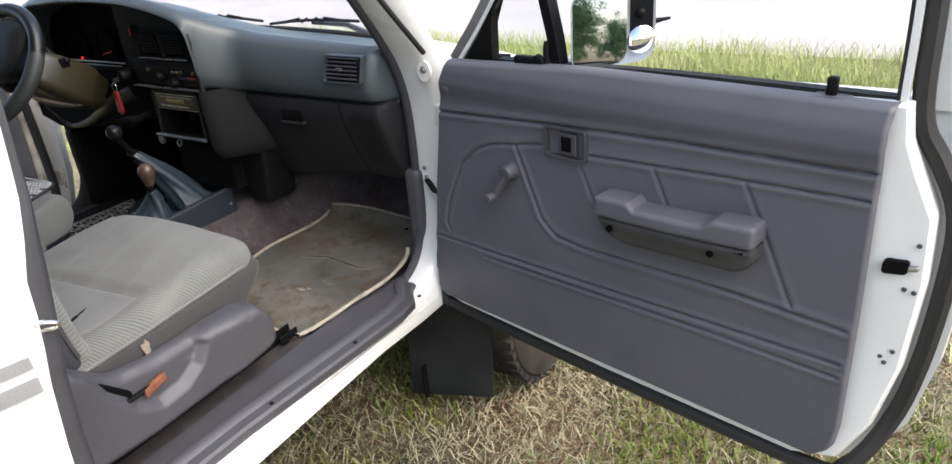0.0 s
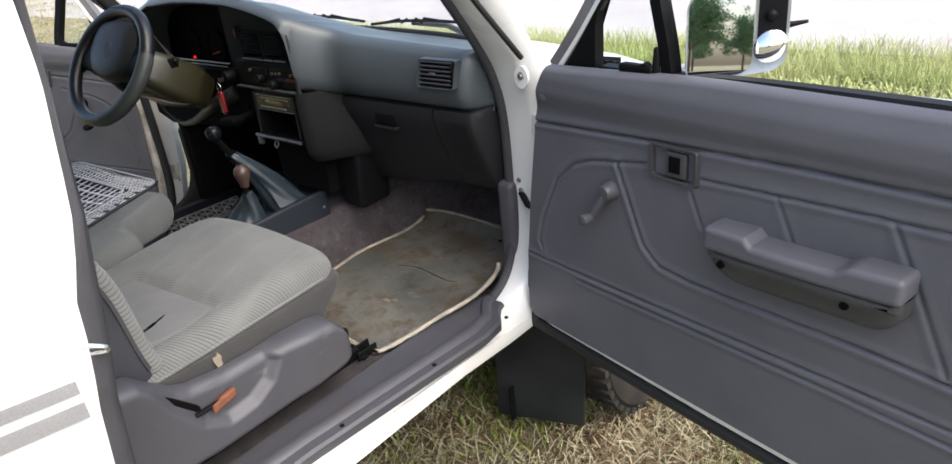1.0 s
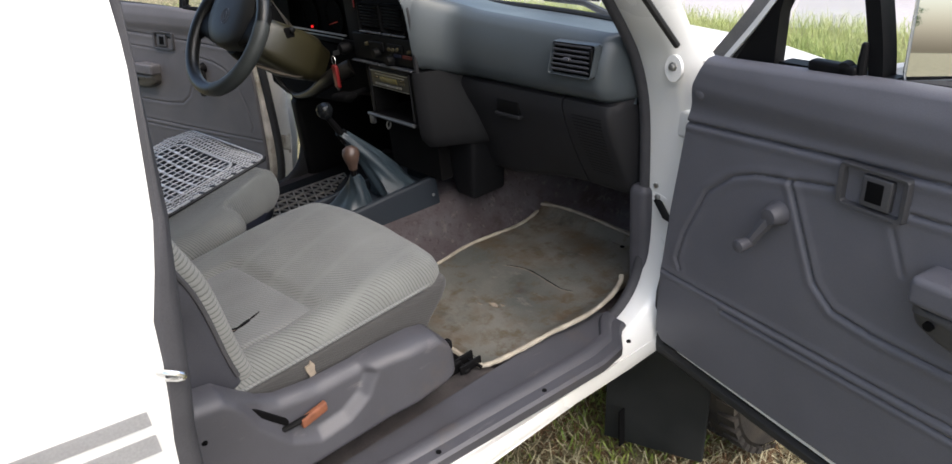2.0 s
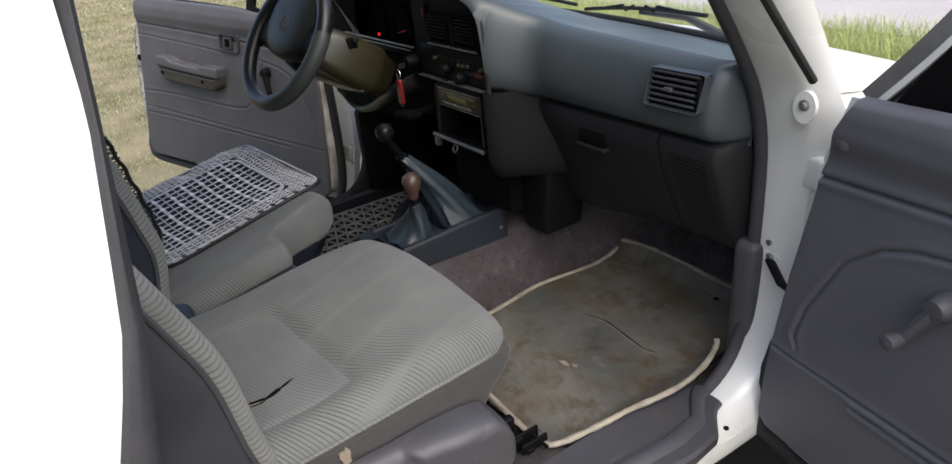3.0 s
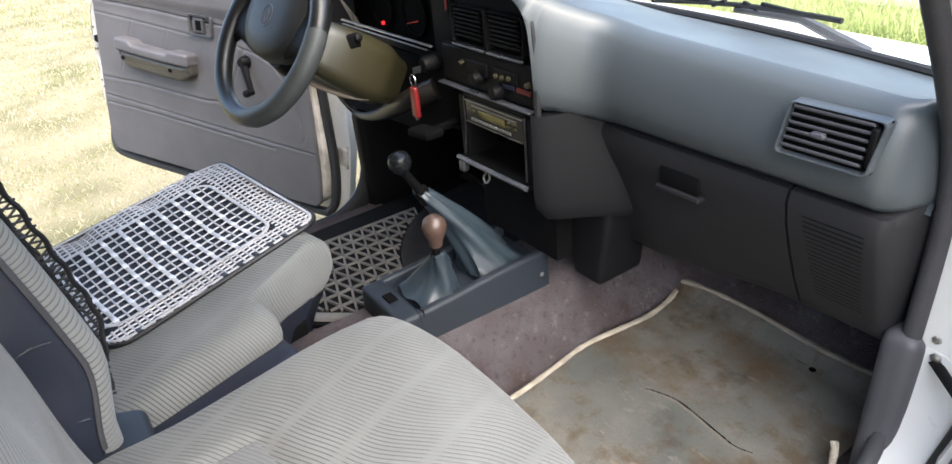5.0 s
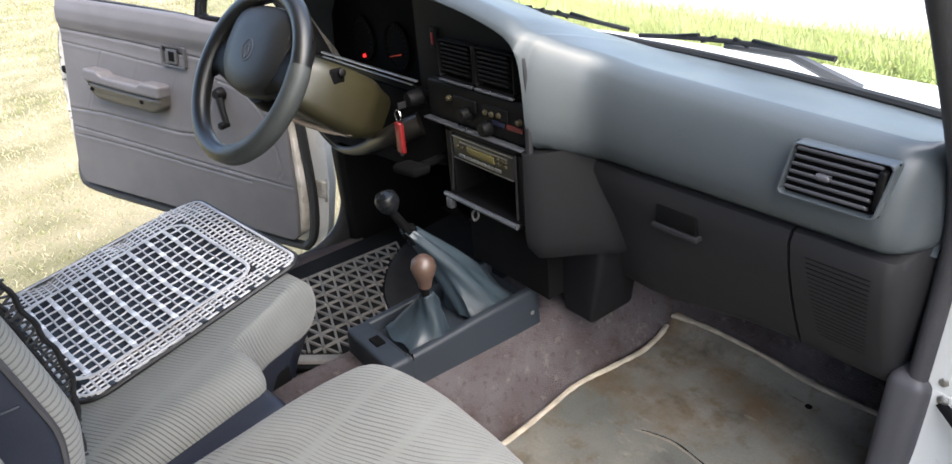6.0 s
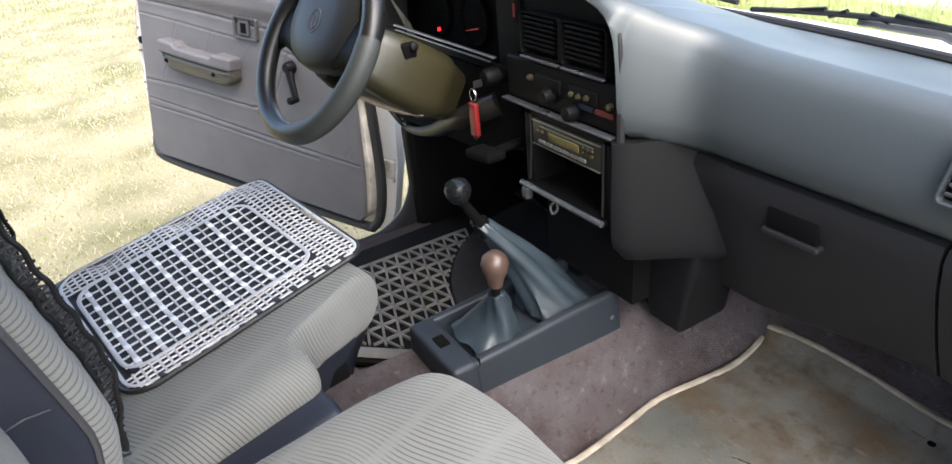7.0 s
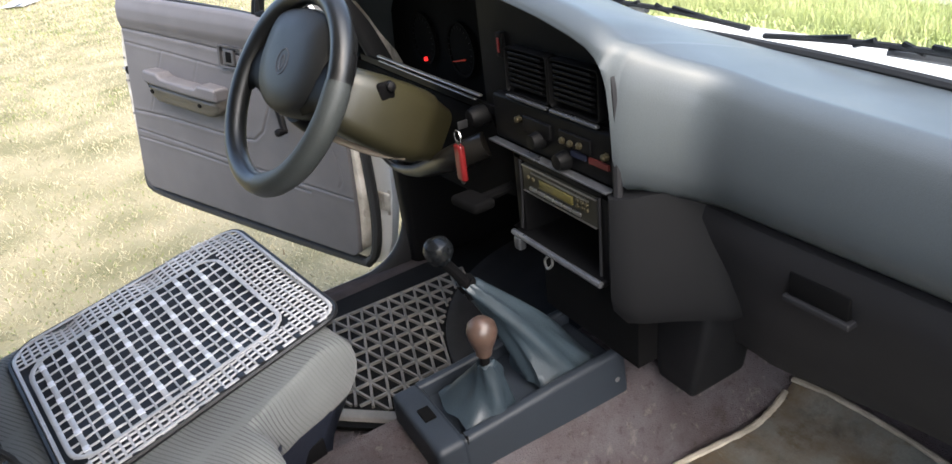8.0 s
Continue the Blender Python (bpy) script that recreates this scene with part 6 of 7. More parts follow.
for k in range(60):
    a = k / 59
    if a < 0.45:
        p = V(0.6655, -0.86 + 0.46 * a / 0.45, 0.855)
    elif a < 0.55:
        s = (a - 0.45) / 0.10
        p = V(0.6655 - 0.040 * s * s, -0.40 + 0.065 * s, 0.855)
    else:
        p = V(0.6255 - 0.41 * (a - 0.55) / 0.45, -0.335 + 0.004, 0.855)
    x, y = p_plan(p)
    pts.append(V(x, y + 0.002, 0.853 - 0.022 * smooth(-0.36, -0.85, y)))
tube(bm, pts, 0.0035, 6)
part("piping", bm, CLOTH_FLAT, cushion)
# the rip, with its frayed light edge
rip = [(0.497, -0.798), (0.509, -0.783), (0.530, -0.768), (0.538, -0.735), (0.531, -0.706), (0.521, -0.680)]


def strip_on(bm, line, width, zf, wob=0.0, seed=0):
    rng = random.Random(seed)
    pts = curve_points([V(x, y, 0) for x, y in line], 6)
    top = []
    for i, p in enumerate(pts):
        d = (pts[min(i + 1, len(pts) - 1)] - pts[max(i - 1, 0)]).normalized()
        n = V(-d.y, d.x, 0)
        f = i / (len(pts) - 1)
        w = width * (0.25 + math.sin(math.pi * f)) * (1 + wob * rng.uniform(-1, 1))
        a, b = p + n * w, p - n * w
        top.append([V(a.x, a.y, zf(a.x, a.y)), V(b.x, b.y, zf(b.x, b.y)), V(b.x, b.y, zf(b.x, b.y) - 0.004), V(a.x, a.y, zf(a.x, a.y) - 0.004)])
    loft(bm, top)


def insert_z(x, y):
    return 0.893 + p_top(x, y) * 0.55 - 0.0055 + 0.0014


bm = bm_new()
strip_on(bm, rip, 0.0028, insert_z, 0.7, 4)
part("rip", bm, DARK, cushion, "dark rip in the cloth")
bm = bm_new()
strip_on(bm, [(x + 0.004, y + 0.001) for x, y in rip[1:4]], 0.0009, lambda x, y: insert_z(x, y) + 0.0006, 0.6, 5)
part("frayed_edge", bm, TAN, cushion)
# worn spot on the side
bm = bm_new()
rng = random.Random(3)
ring = [(-0.665 + 0.009 * (1 + 0.6 * math.sin(a)) * math.cos(a) * rng.uniform(0.4, 1.2), 0.806 + 0.020 * math.sin(a) * rng.uniform(0.6, 1.2)) for a in [2 * math.pi * k / 14 for k in range(14)]]
loft(bm, [[V(x, y, z) for y, z in ring] for x in (0.660, 0.6705)])
part("worn_patch", bm, TAN, pseat, "small bare foam patch")

# side shield of the passenger seat, with a scooped recess for the lever
SHIELD_TOP = [(-0.915, 0.830), (-0.90, 0.872), (-0.872, 0.888), (-0.83, 0.880), (-0.80, 0.850), (-0.77, 0.822), (-0.743, 0.808), (-0.673, 0.797), (-0.60, 0.796), (-0.54, 0.799), (-0.47, 0.796), (-0.435, 0.788), (-0.415, 0.766), (-0.405, 0.738), (-0.400, 0.715)]
SHIELD_LOW = [(-0.915, 0.785), (-0.90, 0.735), (-0.86, 0.668), (-0.72, 0.660), (-0.57, 0.662), (-0.43, 0.676), (-0.405, 0.688), (-0.400, 0.705)]
SCOOP = [(-0.805, 0.845), (-0.765, 0.820), (-0.70, 0.803), (-0.63, 0.800), (-0.585, 0.800), (-0.574, 0.775), (-0.598, 0.738), (-0.640, 0.714), (-0.695, 0.709), (-0.742, 0.735), (-0.785, 0.795)]


def inside(y, z, poly):
    """Signed distance to a closed outline, positive inside."""
    d = near_line(y, z, poly + [poly[0]])
    hit = False
    for (a, b), (c, e) in zip(poly, poly[1:] + [poly[0]]):
        if (b > z) != (e > z) and y < (c - a) * (z - b) / (e - b) + a:
            hit = not hit
    return d if hit else -d


bm = bm_new()
rows = []
ny, nz = 110, 44
for i in range(ny + 1):
    y = -0.915 + 0.515 * i / ny
    z1, z0 = lerp_table(SHIELD_TOP, y)[0], lerp_table(SHIELD_LOW, y)[0]
    z0 -= 0.018
    row = [V(0.672, y, z0)]
    for j in range(nz + 1):
        f = j / nz
        z = z0 + (z1 - z0) * f
        rim = min(1.0, min(f, 1 - f) * (z1 - z0) / 0.022, (i * 0.0049) / 0.02, (ny - i) * 0.0049 / 0.02)
        h = 0.030 * math.sqrt(max(0.0, 1 - (1 - rim) ** 2)) + 0.012 * smooth(-0.575, -0.49, y)
        h -= 0.016 * (1 - smooth(0.0, 0.03, z - z0))
        h -= 0.020 * smooth(-0.010, 0.014, inside(y, z, SCOOP))
        row.append(V(0.694 + h, y, z))
    row.append(V(0.672, y, z1))
    rows.append(row)
loft(bm, rows, True, True)
shield = part("side_shield", bm, PLASTIC, pseat, "scratched grey plastic side shield", 60)
bm = bm_new()
softbox(bm, (0.694, -0.797, 0.783), (0.709, -0.738, 0.801), 0.004, lambda p: p + V(0, 0, -1.1 * (p.y + 0.768)), 3)
part("lever_slot", bm, DARK, shield)
bm = bm_new()
tube(bm, [V(0.704, -0.772, 0.752), V(0.713, -0.738, 0.757), V(0.717, -0.705, 0.761)], 0.005, 8)
lever = part("recline_lever", bm, BLACK, shield, "black recliner lever with a rusty end")
bm = bm_new()
softbox(bm, (0.710, -0.722, 0.750), (0.722, -0.672, 0.769), 0.004, lambda p: p + V(0, 0, 0.22 * (p.y + 0.69)), 3)
part("lever_end", bm, RUST, lever)
bm = bm_new()
lathe(bm, (0.716, -0.873, 0.820), (1, 0, 0), [(0, 0.008), (0.0075, 0.008), (0.008, 0.005)], 12)
part("screw_hole", bm, DARK, shield)
for lo, hi in (((0.636, -0.35, 0.606), (0.642, -0.295, 0.632)), ((0.660, -0.35, 0.606), (0.666, -0.292, 0.628)), ((0.610, -0.34, 0.604), (0.668, -0.325, 0.614))):
    bm = bm_new()
    softbox(bm, lo, hi, 0.0025, None, 2)
    part("rail_tab", bm, BLACK, pseat)
bm = bm_new()
tube(bm, [V(0.625, -0.31, 0.616), V(0.68, -0.305, 0.612)], 0.004, 6)
part("rail_pin", bm, BLACK, pseat)
bm = bm_new()
softbox(bm, (0.655, -0.395, 0.690), (0.672, -0.365, 0.712), 0.005, None, 3)
part("shield_clip", bm, BLACK, pseat)


def backrest(t, x0, x1, y0, z0, height, thick, tilt, narrow, wing1, tuck0, tuck1, reach0, reach1, side_mat):
    """Leaning backrest: a vinyl core, a ribbed cloth face, piping on both edges."""
    tl = radians(tilt)
    cx, hw = (x0 + x1) / 2, (x1 - x0) / 2

    def place(p):
        f = p.z / height
        k = 1 - narrow * smooth(0.35, 1.0, f) * f
        x = cx + (p.x - cx) * k
        side = smooth(-0.6, 0.8, (p.x - cx) / hw)
        y = p.y + wing1 * smooth(0.55, 1.0, (p.x - cx) / hw) * smooth(-0.09, -0.02, p.y) + 0.012 * math.sin(3.0 * f) * smooth(-0.08, -0.02, p.y)
        y -= (tuck0 + (tuck1 - tuck0) * side) * (1 - smooth(0.0, reach0 + (reach1 - reach0) * side, f)) * smooth(-0.12, -0.03, p.y)
        return V(x, y0 + y * math.cos(tl) - p.z * math.sin(tl), z0 + p.z * math.cos(tl) + y * math.sin(tl))

    b = bm_new()
    softbox(b, (x0 - 0.002, -thick, 0.0), (x1 + 0.002, -0.026, height), 0.012, lambda p: place(p + V((1 if p.x > cx else -1) * (0.004 * noise.noise(V(p.y * 9, p.z * 14, p.x)) + 0.005 * math.sin(p.z * 42 + 2.2 * math.sin(p.y * 16)) * smooth(-0.03, -0.08, p.y) - 0.006 * smooth(-0.06, -0.15, p.y)), 0, 0)), 20)
    part("back_shell", b, side_mat, t, "smooth vinyl sides", 80)
    b = bm_new()
    softbox(b, (x0, -0.042, -0.01), (x1, 0.0, height + 0.004), 0.020, place, 22)
    face = part("backrest", b, CLOTH_BACK, t, "grey ribbed cloth backrest", 80)
    for x in (x0 - 0.001, x1 + 0.001):
        b = bm_new()
        tube(b, [place(V(x, -0.029, height * k / 30)) for k in range(1, 30)], 0.0042, 6)
        part("back_piping", b, PIPING, face)
    return place


backrest(pseat, 0.188, 0.662, -0.759, 0.850, 0.62, 0.135, 22.5, 0.12, 0.045, 0.062, 0.034, 0.55, 0.34, VINYL_GREY)

dseat = thing("driver_seat", (-0.28, -0.60, 0.60), "wide grey ribbed cloth driver seat with blue-grey vinyl sides", "car seat", "seats of the cab")
rail_frame(dseat, -0.50, -0.05)


def d_fall(x, y):
    return -0.155 * max(0.0, min(1.0, (-0.36 - y) / 0.5)) * 0.5 - 0.010 * smooth(0.10, 0.16, x) + 0.024 * smooth(-0.22, -0.46, x) + 0.004 * noise.noise(V(x * 8, y * 8, 5))


def notch(p, amount=0.185):
    f = smooth(-0.045, 0.010, p.x)
    return (p.y + 0.83) / 0.52 * amount * f


def d_pad(p):
    w = smooth(0.80, 0.88, p.z)
    c = smooth(-0.40, -0.545, p.x)
    y = p.y - notch(p) - 0.06 * c * c * smooth(-0.5, -0.34, p.y)
    return V(p.x, y, p.z + d_fall(p.x, y) * w)


def d_low(p):
    k = 1 - smooth(0.70, 0.84, p.z)
    y = p.y - notch(p) - 0.07 * k * smooth(-0.6, -0.34, p.y)
    return V(p.x * (1 - 0.03 * k), y, p.z + d_fall(p.x, y) * 0.55 * smooth(0.78, 0.85, p.z))


bm = bm_new()
softbox(bm, (-0.545, -0.83, 0.790), (0.088, -0.312, 0.908), 0.052, d_pad, 44)
part("cushion", bm, CLOTH, dseat, "grey ribbed cloth cushion with a cut-out for the levers", 80)
bm = bm_new()
softbox(bm, (-0.535, -0.82, 0.680), (0.150, -0.322, 0.842), 0.03, d_low, 30)
part("cushion_base", bm, VINYL, dseat, "dark blue-grey vinyl cushion base", 80)
dplace = backrest(dseat, -0.545, 0.150, -0.750, 0.868, 0.62, 0.22, 12.5, 0.10, 0.0, 0.045, 0.045, 0.25, 0.25, VINYL)
for z in (0.20, 0.075):
    bm = bm_new()
    tube(bm, [dplace(V(0.1535, -0.04 - 0.15 * k / 8, z + 0.010 * math.sin(k))) for k in range(9)], 0.0022, 6)
    part("seam", bm, VINYL, dseat)

# ---------------------------------------------------------------- woven plastic seat cover
cover = thing("seat_cover", (-0.30, -0.55, 0.88), "black and silver woven plastic net seat cover on the driver seat", "seat cover")


def cover_z(x, y):
    ripple = 0.009 * smooth(-0.40, -0.52, x) * (0.6 * math.sin(42 * y) + 0.4 * math.sin(83 * y + 1.0))
    return 0.9095 + d_fall(x, y) + 0.0045 + ripple + 0.004 * (1 - smooth(-0.36, -0.33, -0.69 - y))


C0, C1, B0, B1 = -0.482, -0.080, -0.728, -0.300


def clip_corner(x, y, r=0.045):
    cxx = min(max(x, C0 + r), C1 - r)
    cyy = min(max(y, B0 + r), B1 - r)
    return math.hypot(x - cxx, y - cyy) <= r + 1e-6


bm = bm_new()
rows = []
for i in range(49):
    row = []
    for j in range(49):
        x, y = C0 + (C1 - C0) * i / 48, B0 + (B1 - B0) * j / 48
        qx, qy = min(max(x, C0 + 0.045), C1 - 0.045), min(max(y, B0 + 0.045), B1 - 0.045)
        d = math.hypot(x - qx, y - qy)
        if d > 0.045:
            x, y = qx + (x - qx) * 0.045 / d, qy + (y - qy) * 0.045 / d
        row.append(V(x, y, cover_z(x, y) - 0.0045))
    rows.append(row)
loft(bm, rows, False, False)
part("backing", bm, NET_DARK, cover, "black net backing", 80)


def ribbon(line, half_w, lift, mat, name="strip", wave=0.0, phase=0):
    b = bm_new()
    rings = []
    for i, (x, y) in enumerate(line):
        xa, ya = line[max(i - 1, 0)]
        xb, yb = line[min(i + 1, len(line) - 1)]
        d = V(xb - xa, yb - ya, 0).normalized()
        n = V(-d.y, d.x, 0) * half_w
        z = cover_z(x, y) + lift + wave * math.cos(math.pi * (i / 4 + phase))
        rings.append([V(x + n.x, y + n.y, z), V(x + n.x * 0.6, y + n.y * 0.6, z + 0.0011), V(x - n.x * 0.6, y - n.y * 0.6, z + 0.0011), V(x - n.x, y - n.y, z), V(x - n.x, y - n.y, z - 0.001), V(x + n.x, y + n.y, z - 0.001)])
    loft(b, rings)
    part(name, b, mat, cover)


def run(fix, along, a0, a1, half_w, lift, pitch, phase, wave=0.0016):
    """A strip that dives under every other crossing."""
    line = []
    n = max(4, round((a1 - a0) / pitch * 4))
    for k in range(n + 1):
        s = a0 + pitch / 4 * k
        x, y = (s, fix) if along == "x" else (fix, s)
        if s <= a1 + 1e-4 and clip_corner(x, y):
            line.append((x, y))
    if len(line) > 2:
        ribbon(line, half_w, lift, NET, "strip", wave, phase)


I0, I1, J0, J1 = C0 + 0.066, C1 - 0.052, B0 + 0.016, B1 - 0.072
PB = 0.0135
nx, ny = int((C1 - C0) / PB), int((B1 - B0) / PB)
for i in range(nx + 1):
    x = C0 + 0.005 + PB * i
    if x < I0 - 0.004 or x > I1 + 0.004:
        run(x, "y", B0, B1, 0.0021, 0.0016, PB, i, 0.0004)
    else:
        run(x, "y", J1 + 0.004, B1, 0.0021, 0.0016, PB, i, 0.0004)
for j in range(ny + 1):
    y = B0 + 0.005 + PB * j
    if y > J1 + 0.004:
        run(y, "x", C0, C1, 0.0021, 0.0020, PB, j + 1, 0.0004)
    else:
        run(y, "x", C0, I0 - 0.002, 0.0021, 0.0020, PB, j + 1, 0.0004)
        run(y, "x", I1 + 0.002, C1, 0.0021, 0.0020, PB, j + 1, 0.0004)
PX, PY = (I1 - I0) / 12, (J1 - J0) / 17
for i in range(1, 12):
    run(I0 + PX * i, "y", J0, J1, 0.0021, 0.0022, PY, i, 0.0005)
for j in range(1, 17):
    run(J0 + PY * j, "x", I0, I1, 0.0044 if j % 2 else 0.0017, 0.0024, PX, j + 1, 0.0005)
# short white pieces on the crossings paint the glints of the glossy strips
for j in range(1, 17, 2):
    for i in range(1 + (j // 2) % 2, 12, 2):
        x, y = I0 + PX * i, J0 + PY * j
        ribbon([(x - 0.006, y), (x, y), (x + 0.006, y)], 0.0050, 0.0034, NET_GLINT, "tab")
for rect, w in (((I0, I1, J0, J1), 0.0040), ((C0 + 0.003, C1 - 0.003, B0 + 0.003, B1 - 0.003), 0.0030)):
    ribbon([*round_rect(*rect, 0.04, 5), round_rect(*rect, 0.04, 5)[0]], w, 0.0040, NET, "border")
# black stitches over the near edge
for k in range(11):
    y = B0 + 0.05 + 0.033 * k
    ribbon([(C1 - 0.010, y), (C1 - 0.003, y), (C1 + 0.003, y)], 0.0055, 0.0046, NET_DARK, "stitch")
# dark stitched rim and the net that climbs the backrest
bm = bm_new()
loop_pts = round_rect(C0 - 0.004, C1 + 0.004, B0 - 0.004, B1 + 0.004, 0.047, 10)
tube(bm, [V(x, y, cover_z(x, y) - 0.001) for x, y in loop_pts], 0.0042, 6, True)
part("rim", bm, NET_DARK, cover, "black stitched rim")
bm = bm_new()
rng = random.Random(9)
for i in range(30):
    z = 0.02 + 0.59 * i / 29
    tube(bm, [dplace(V(xx, 0.006 + 0.004 * rng.uniform(-1, 1), z)) for xx in (-0.50, -0.40, -0.2, -0.10, 0.05)], 0.003, 5)
for j in range(33):
    xx = -0.50 + 0.55 * j / 32
    tube(bm, [dplace(V(xx, 0.007 + 0.004 * rng.uniform(-1, 1), 0.02 + 0.59 * i / 20)) for i in range(21)], 0.0022, 5)
for xx in (-0.50, 0.052):
    for lift in (0.004, 0.024):
        tube(bm, [dplace(V(xx, lift + 0.002 * math.sin(i * 1.3), 0.02 + 0.59 * i / 60)) for i in range(61)], 0.0038, 6)
    for i in range(110):
        z = 0.02 + 0.59 * i / 110
        tube(bm, [dplace(V(xx + 0.004 * rng.uniform(-1, 1), 0.004, z)), dplace(V(xx, 0.025 + 0.004 * rng.uniform(-1, 1), z + 0.008 * (1 if i % 2 else -1)))], 0.0019, 4)
part("back_net", bm, NET_DARK, cover, "black net hanging over the backrest", 60)

# the driver seat and its cover are bolted in a little askew
ASKEW = Matrix.Translation((0.10, -0.60, 0)) @ Matrix.Rotation(radians(11), 4, "Z") @ Matrix.Translation((-0.10, 0.60, 0))
for owner in (dseat, cover):
    for ob in owner.children_recursive:
        ob.data.transform(ASKEW)
bm = bm_new()
softbox(bm, (0.095, -0.88, 0.755), (0.248, -0.748, 0.860), 0.012, lambda p: p + V(0.3 * (p.y + 0.80), 0, -0.15 * (p.y + 0.80) if p.z > 0.8 else 0), 4)
part("hinge_cover", bm, CONSOLE, dseat, "blue-grey plastic seat hinge cover")

# ---------------------------------------------------------------- mats
def floor_z(y):
    return 0.582 + lerp_table([(-2, 0), (0.34, 0.0), (0.42, 0.05), (0.60, 0.25)], y)[0]


LEFT = [(-0.31, 0.232), (-0.15, 0.228), (-0.05, 0.217), (0.05, 0.206), (0.15, 0.216), (0.23, 0.222), (0.30, 0.212), (0.345, 0.200), (0.40, 0.196)]
RIGHT = [(-0.31, 0.660), (-0.286, 0.688), (-0.20, 0.700), (-0.12, 0.712), (-0.06, 0.728), (0.0, 0.732), (0.078, 0.722), (0.14, 0.700), (0.40, 0.695)]


def mat_z(x, y):
    return floor_z(y) + 0.0105 + 0.004 * noise.noise(V(x * 5, y * 5, 2)) + 0.03 * smooth(0.66, 0.735, x) + 0.012 * smooth(-0.24, -0.31, y)


pmat = thing("floor_mat", (0.45, 0.05, 0.59), "worn dark rubber floor mat with a loose beige cloth binding", "floor mat")
bm = bm_new()
rows, under = [], []
for j in range(49):
    y = -0.31 + 0.692 * j / 48
    a, b = lerp_table(LEFT, y)[0], lerp_table(RIGHT, y)[0]
    row = [V(a + (b - a) * i / 40, y, 0) for i in range(41)]
    rows.append([V(p.x, p.y, mat_z(p.x, p.y)) for p in row])
loft(bm, rows, False, False)
bmesh.ops.solidify(bm, geom=bm.faces[:], thickness=0.005)
part("rubber_sheet", bm, MAT, pmat, "", 80)


def binding(line, r=0.0062):
    b = bm_new()
    rng_ = random.Random(len(line))
    pts = curve_points([V(*p) for p in line], 8)
    tube(b, pts, [r * rng_.uniform(0.85, 1.15) for _ in pts], 7, flat=0.7)
    part("binding", b, BINDING, pmat, "frayed beige binding")


def at_mat(x, y, up=0.004):
    return (x, y, mat_z(x, y) + up)


binding([at_mat(lerp_table(LEFT, y)[0], y) for y in (-0.26, -0.15, -0.05, 0.05, 0.15, 0.23, 0.30, 0.345)])
binding([at_mat(0.197, 0.368), at_mat(0.28, 0.377), at_mat(0.40, 0.378), at_mat(0.54, 0.372), at_mat(0.69, 0.372)])
binding([(0.690, 0.150, 0.640), (0.700, 0.135, 0.632), at_mat(0.721, 0.078, 0.010), at_mat(0.731, 0.01), at_mat(0.728, -0.055), at_mat(0.712, -0.12), at_mat(0.701, -0.20), at_mat(0.688, -0.280), at_mat(0.662, -0.303), at_mat(0.60, -0.305), at_mat(0.48, -0.30)])
bm = bm_new()
strip_on(bm, [(0.375, 0.050), (0.394, 0.059), (0.442, 0.072), (0.53, 0.064), (0.570, 0.060), (0.600, 0.069)], 0.0009, lambda x, y: mat_z(x, y) + 0.0012, 0.6, 7)
part("crack", bm, DARK, pmat, "long crack in the rubber")
bm = bm_new()
strip_on(bm, [(0.365, 0.042), (0.394, 0.054), (0.442, 0.067), (0.53, 0.059), (0.570, 0.055), (0.605, 0.064)], 0.0006, lambda x, y: mat_z(x, y) + 0.0010, 0.9, 8)
part("crack_edge", bm, TAN, pmat)
for k, (x, y, s) in enumerate(((0.492, -0.105, 0.015), (0.512, -0.092, 0.009), (0.462, -0.125, 0.007), (0.40, -0.09, 0.005))):
    bm = bm_new()
    rng = random.Random(20 + k)
    ring = [(x + s * math.cos(a) * rng.uniform(0.4, 1.2), y + 0.5 * s * math.sin(a) * rng.uniform(0.5, 1.2)) for a in [2 * math.pi * q / 12 for q in range(12)]]
    loft(bm, [[V(u, v, mat_z(u, v) + h) for u, v in ring] for h in (-0.002, 0.0016)])
    part("worn_spot", bm, TAN, pmat, "torn pale spot")
bm = bm_new()
lathe(bm, at_mat(0.545, 0.335, -0.002), (0, 0, 1), [(0, 0.007), (0.0032, 0.007), (0.0036, 0.004)], 10)
part("stud_hole", bm, DARK, pmat)

dmat = thing("floor_mat", (-0.36, 0.0, 0.62), "black rubber driver floor mat with a triangle rib pattern", "floor mat")
bm = bm_new()
outline = [(-0.66, -0.42), (-0.30, -0.42), (-0.246, -0.372), (-0.140, -0.255), (-0.135, 0.335), (-0.70, 0.335)]
prism(bm, outline, lambda u, v, d: V(u, v, floor_z(v) + d), 0.006, 0.015)
part("rubber_sheet", bm, MAT_BLACK, dmat)
PADX, PADY, PADR = -0.16, 0.34, 0.462


def on_lattice(x, y):
    """Inside the ribbed field: short of the heel pad's arc and of the cut corner."""
    return math.hypot(x - PADX, y - PADY) > PADR and -0.625 < x and y > -0.40 and (x + 0.285) - (y + 0.336) < 0.0


bm = bm_new()


def rib(a, b, w=0.0032, h=0.006):
    """A raised bar, kept to the ribbed field."""
    a, b = V(*a), V(*b)
    inner = [k / 8 for k in range(9) if on_lattice(*a.lerp(b, k / 8).xy)]
    if len(inner) < 2:
        return
    a, b = a.lerp(b, inner[0]), a.lerp(b, inner[-1])
    d = (b - a).normalized()
    n = V(-d.y, d.x, 0) * w
    loft(bm, [[p + n, p - n, p - n * 0.7 + V(0, 0, h), p + n * 0.7 + V(0, 0, h)] for p in (a, b)])


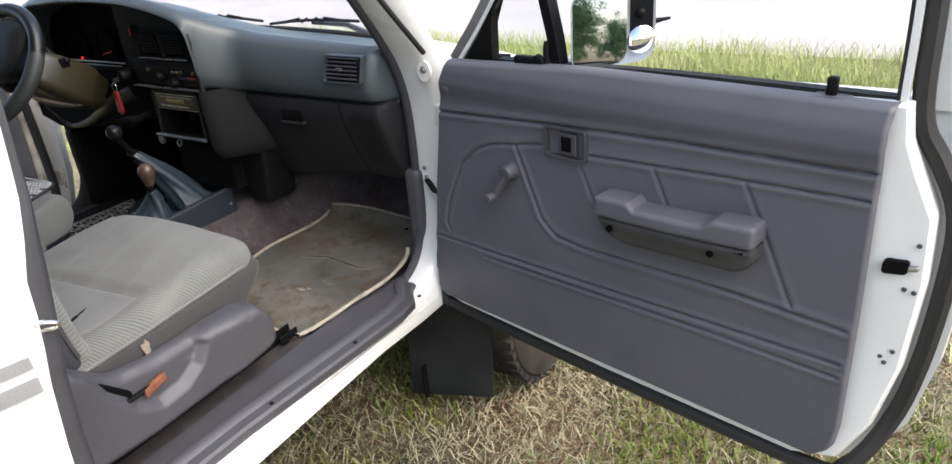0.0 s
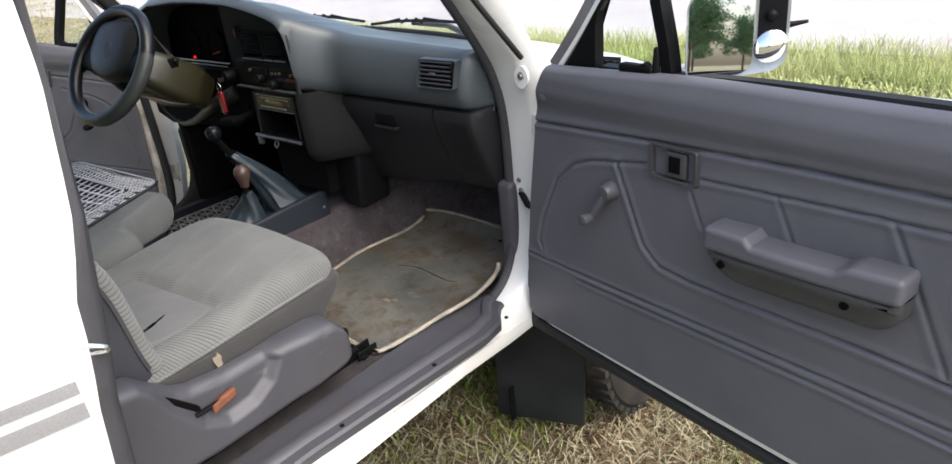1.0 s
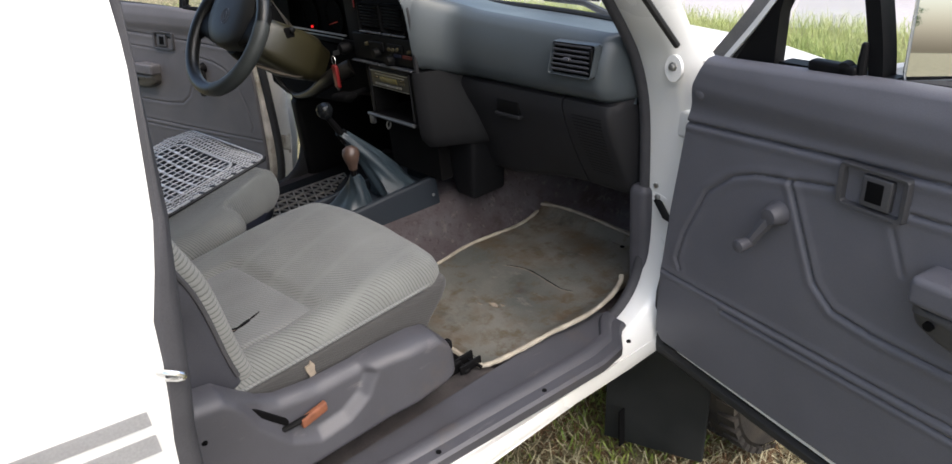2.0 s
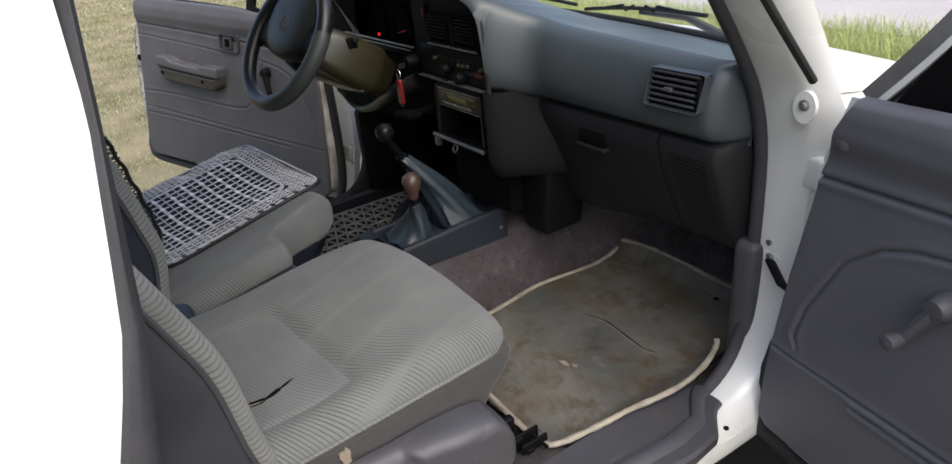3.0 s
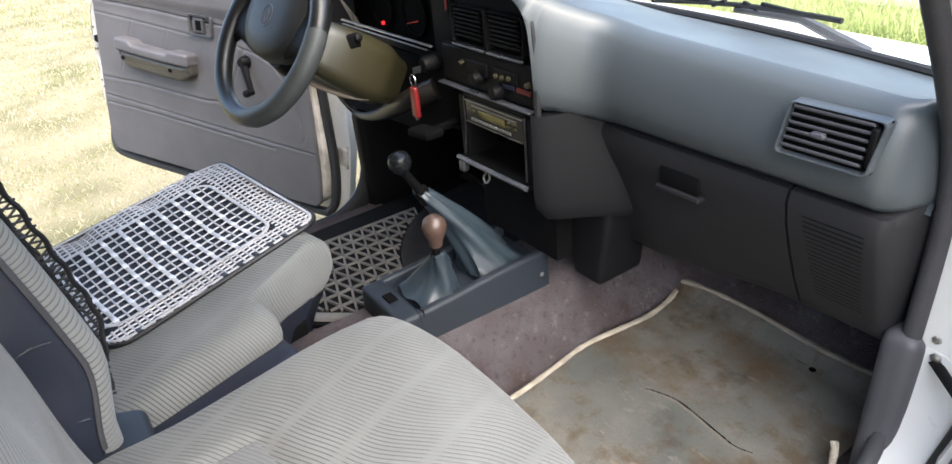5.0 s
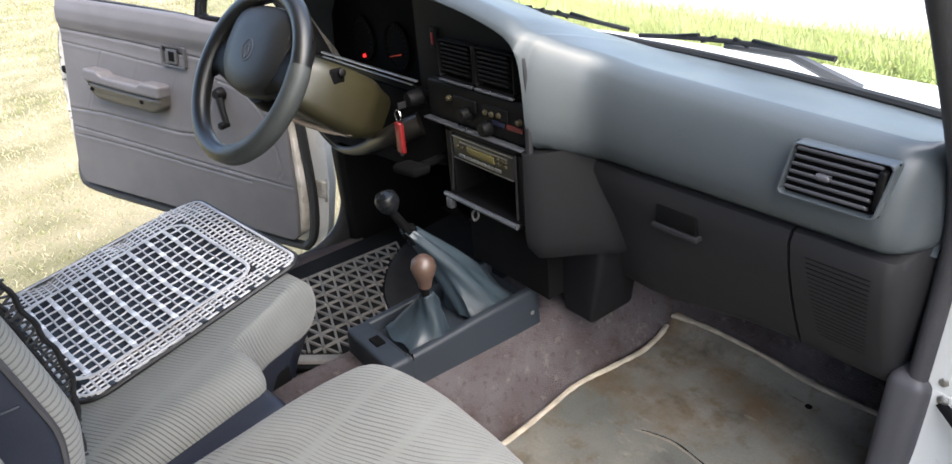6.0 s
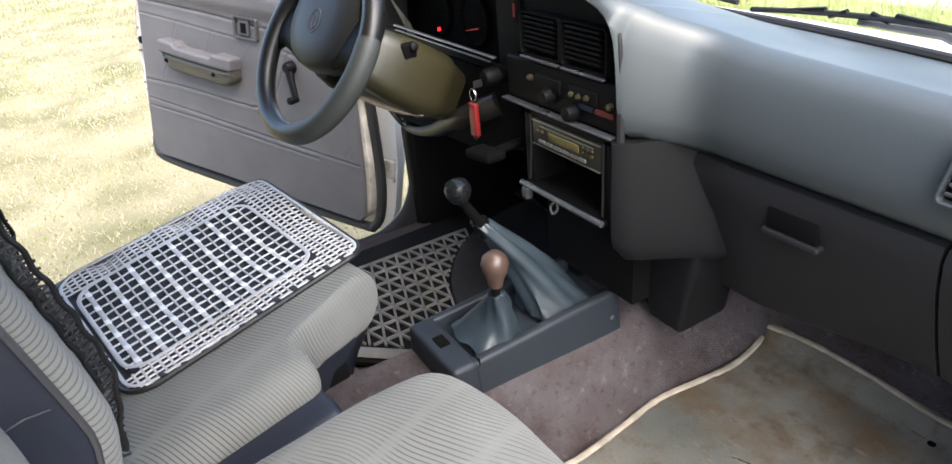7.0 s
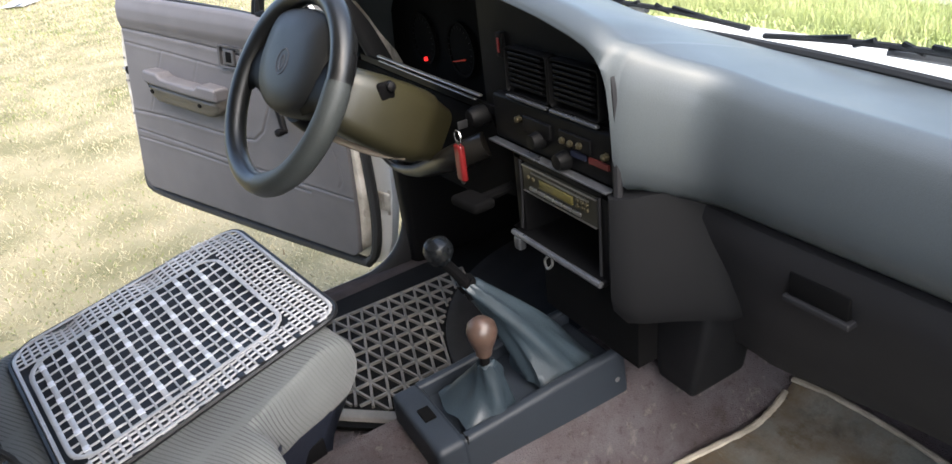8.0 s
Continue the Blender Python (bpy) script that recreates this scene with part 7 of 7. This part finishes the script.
zb = 0.5965
for i in range(7):
    x = -0.590 + 0.053 * i
    for j in range(14):
        y = -0.40 + 0.036 * j + (0.018 if i % 2 else 0.0)
        rib((x, y, zb), (x, y + 0.036, zb), 0.0032)
        rib((x, y, zb), (x + 0.053, y + 0.018, zb), 0.0030)
        rib((x, y + 0.036, zb), (x + 0.053, y + 0.018, zb), 0.0030)
tagged(part("rib", bm, MAT_RIB, dmat, "raised triangle ribs"), kind="stuff")
bm = bm_new()
arc = [radians(180 + 84 * k / 40) for k in range(41)]
rings = []
for r, h in ((PADR - 0.004, 0.0), (PADR - 0.006, 0.0075), (PADR - 0.030, 0.0085), (PADR - 0.036, 0.005), (0.20, 0.005), (0.06, 0.005)):
    rings.append([V(min(-0.14, PADX + r * math.cos(a)), PADY + r * math.sin(a), zb + h) for a in arc])
loft(bm, rings, False, False)
part("heel_pad", bm, RUBBER, dmat, "smooth rounded heel pad")
bm = bm_new()
tube(bm, [V(-0.30, -0.385, zb + 0.002), V(-0.255, -0.338, zb + 0.002), V(-0.150, -0.222, zb + 0.002)], 0.016, 8, flat=0.45)
part("border", bm, MAT_RIB, dmat, "smooth raised border")
for ob in dmat.children_recursive:
    ob.data.transform(Matrix.Translation((0.0253, -0.018, 0.030)) @ Matrix.Diagonal((0.968, 0.968, 1.0, 1.0)))

# ---------------------------------------------------------------- scraps on the lawn
for x, y, s in ((-16.1, -1.23, 0.28), (-21.0, -1.83, 0.12), (-11.5, 0.9, 0.05)):
    t = thing("litter", (x, y, 0), "crumpled white scrap of litter on the lawn", "litter", "scraps on the lawn")
    bm = bm_new()
    bmesh.ops.create_icosphere(bm, subdivisions=2, radius=s, matrix=Matrix.Translation((x, y, s * 0.4)))
    for v in bm.verts:
        v.co += V(noise.noise(v.co * 9), noise.noise(v.co * 9 + V(5, 0, 0)), 0) * s * 0.9
        v.co.z = max(0.0, v.co.z * 0.28) + 0.02
    part("paper", bm, material("white_litter", (0.6, 0.62, 0.65), 0.6), t)
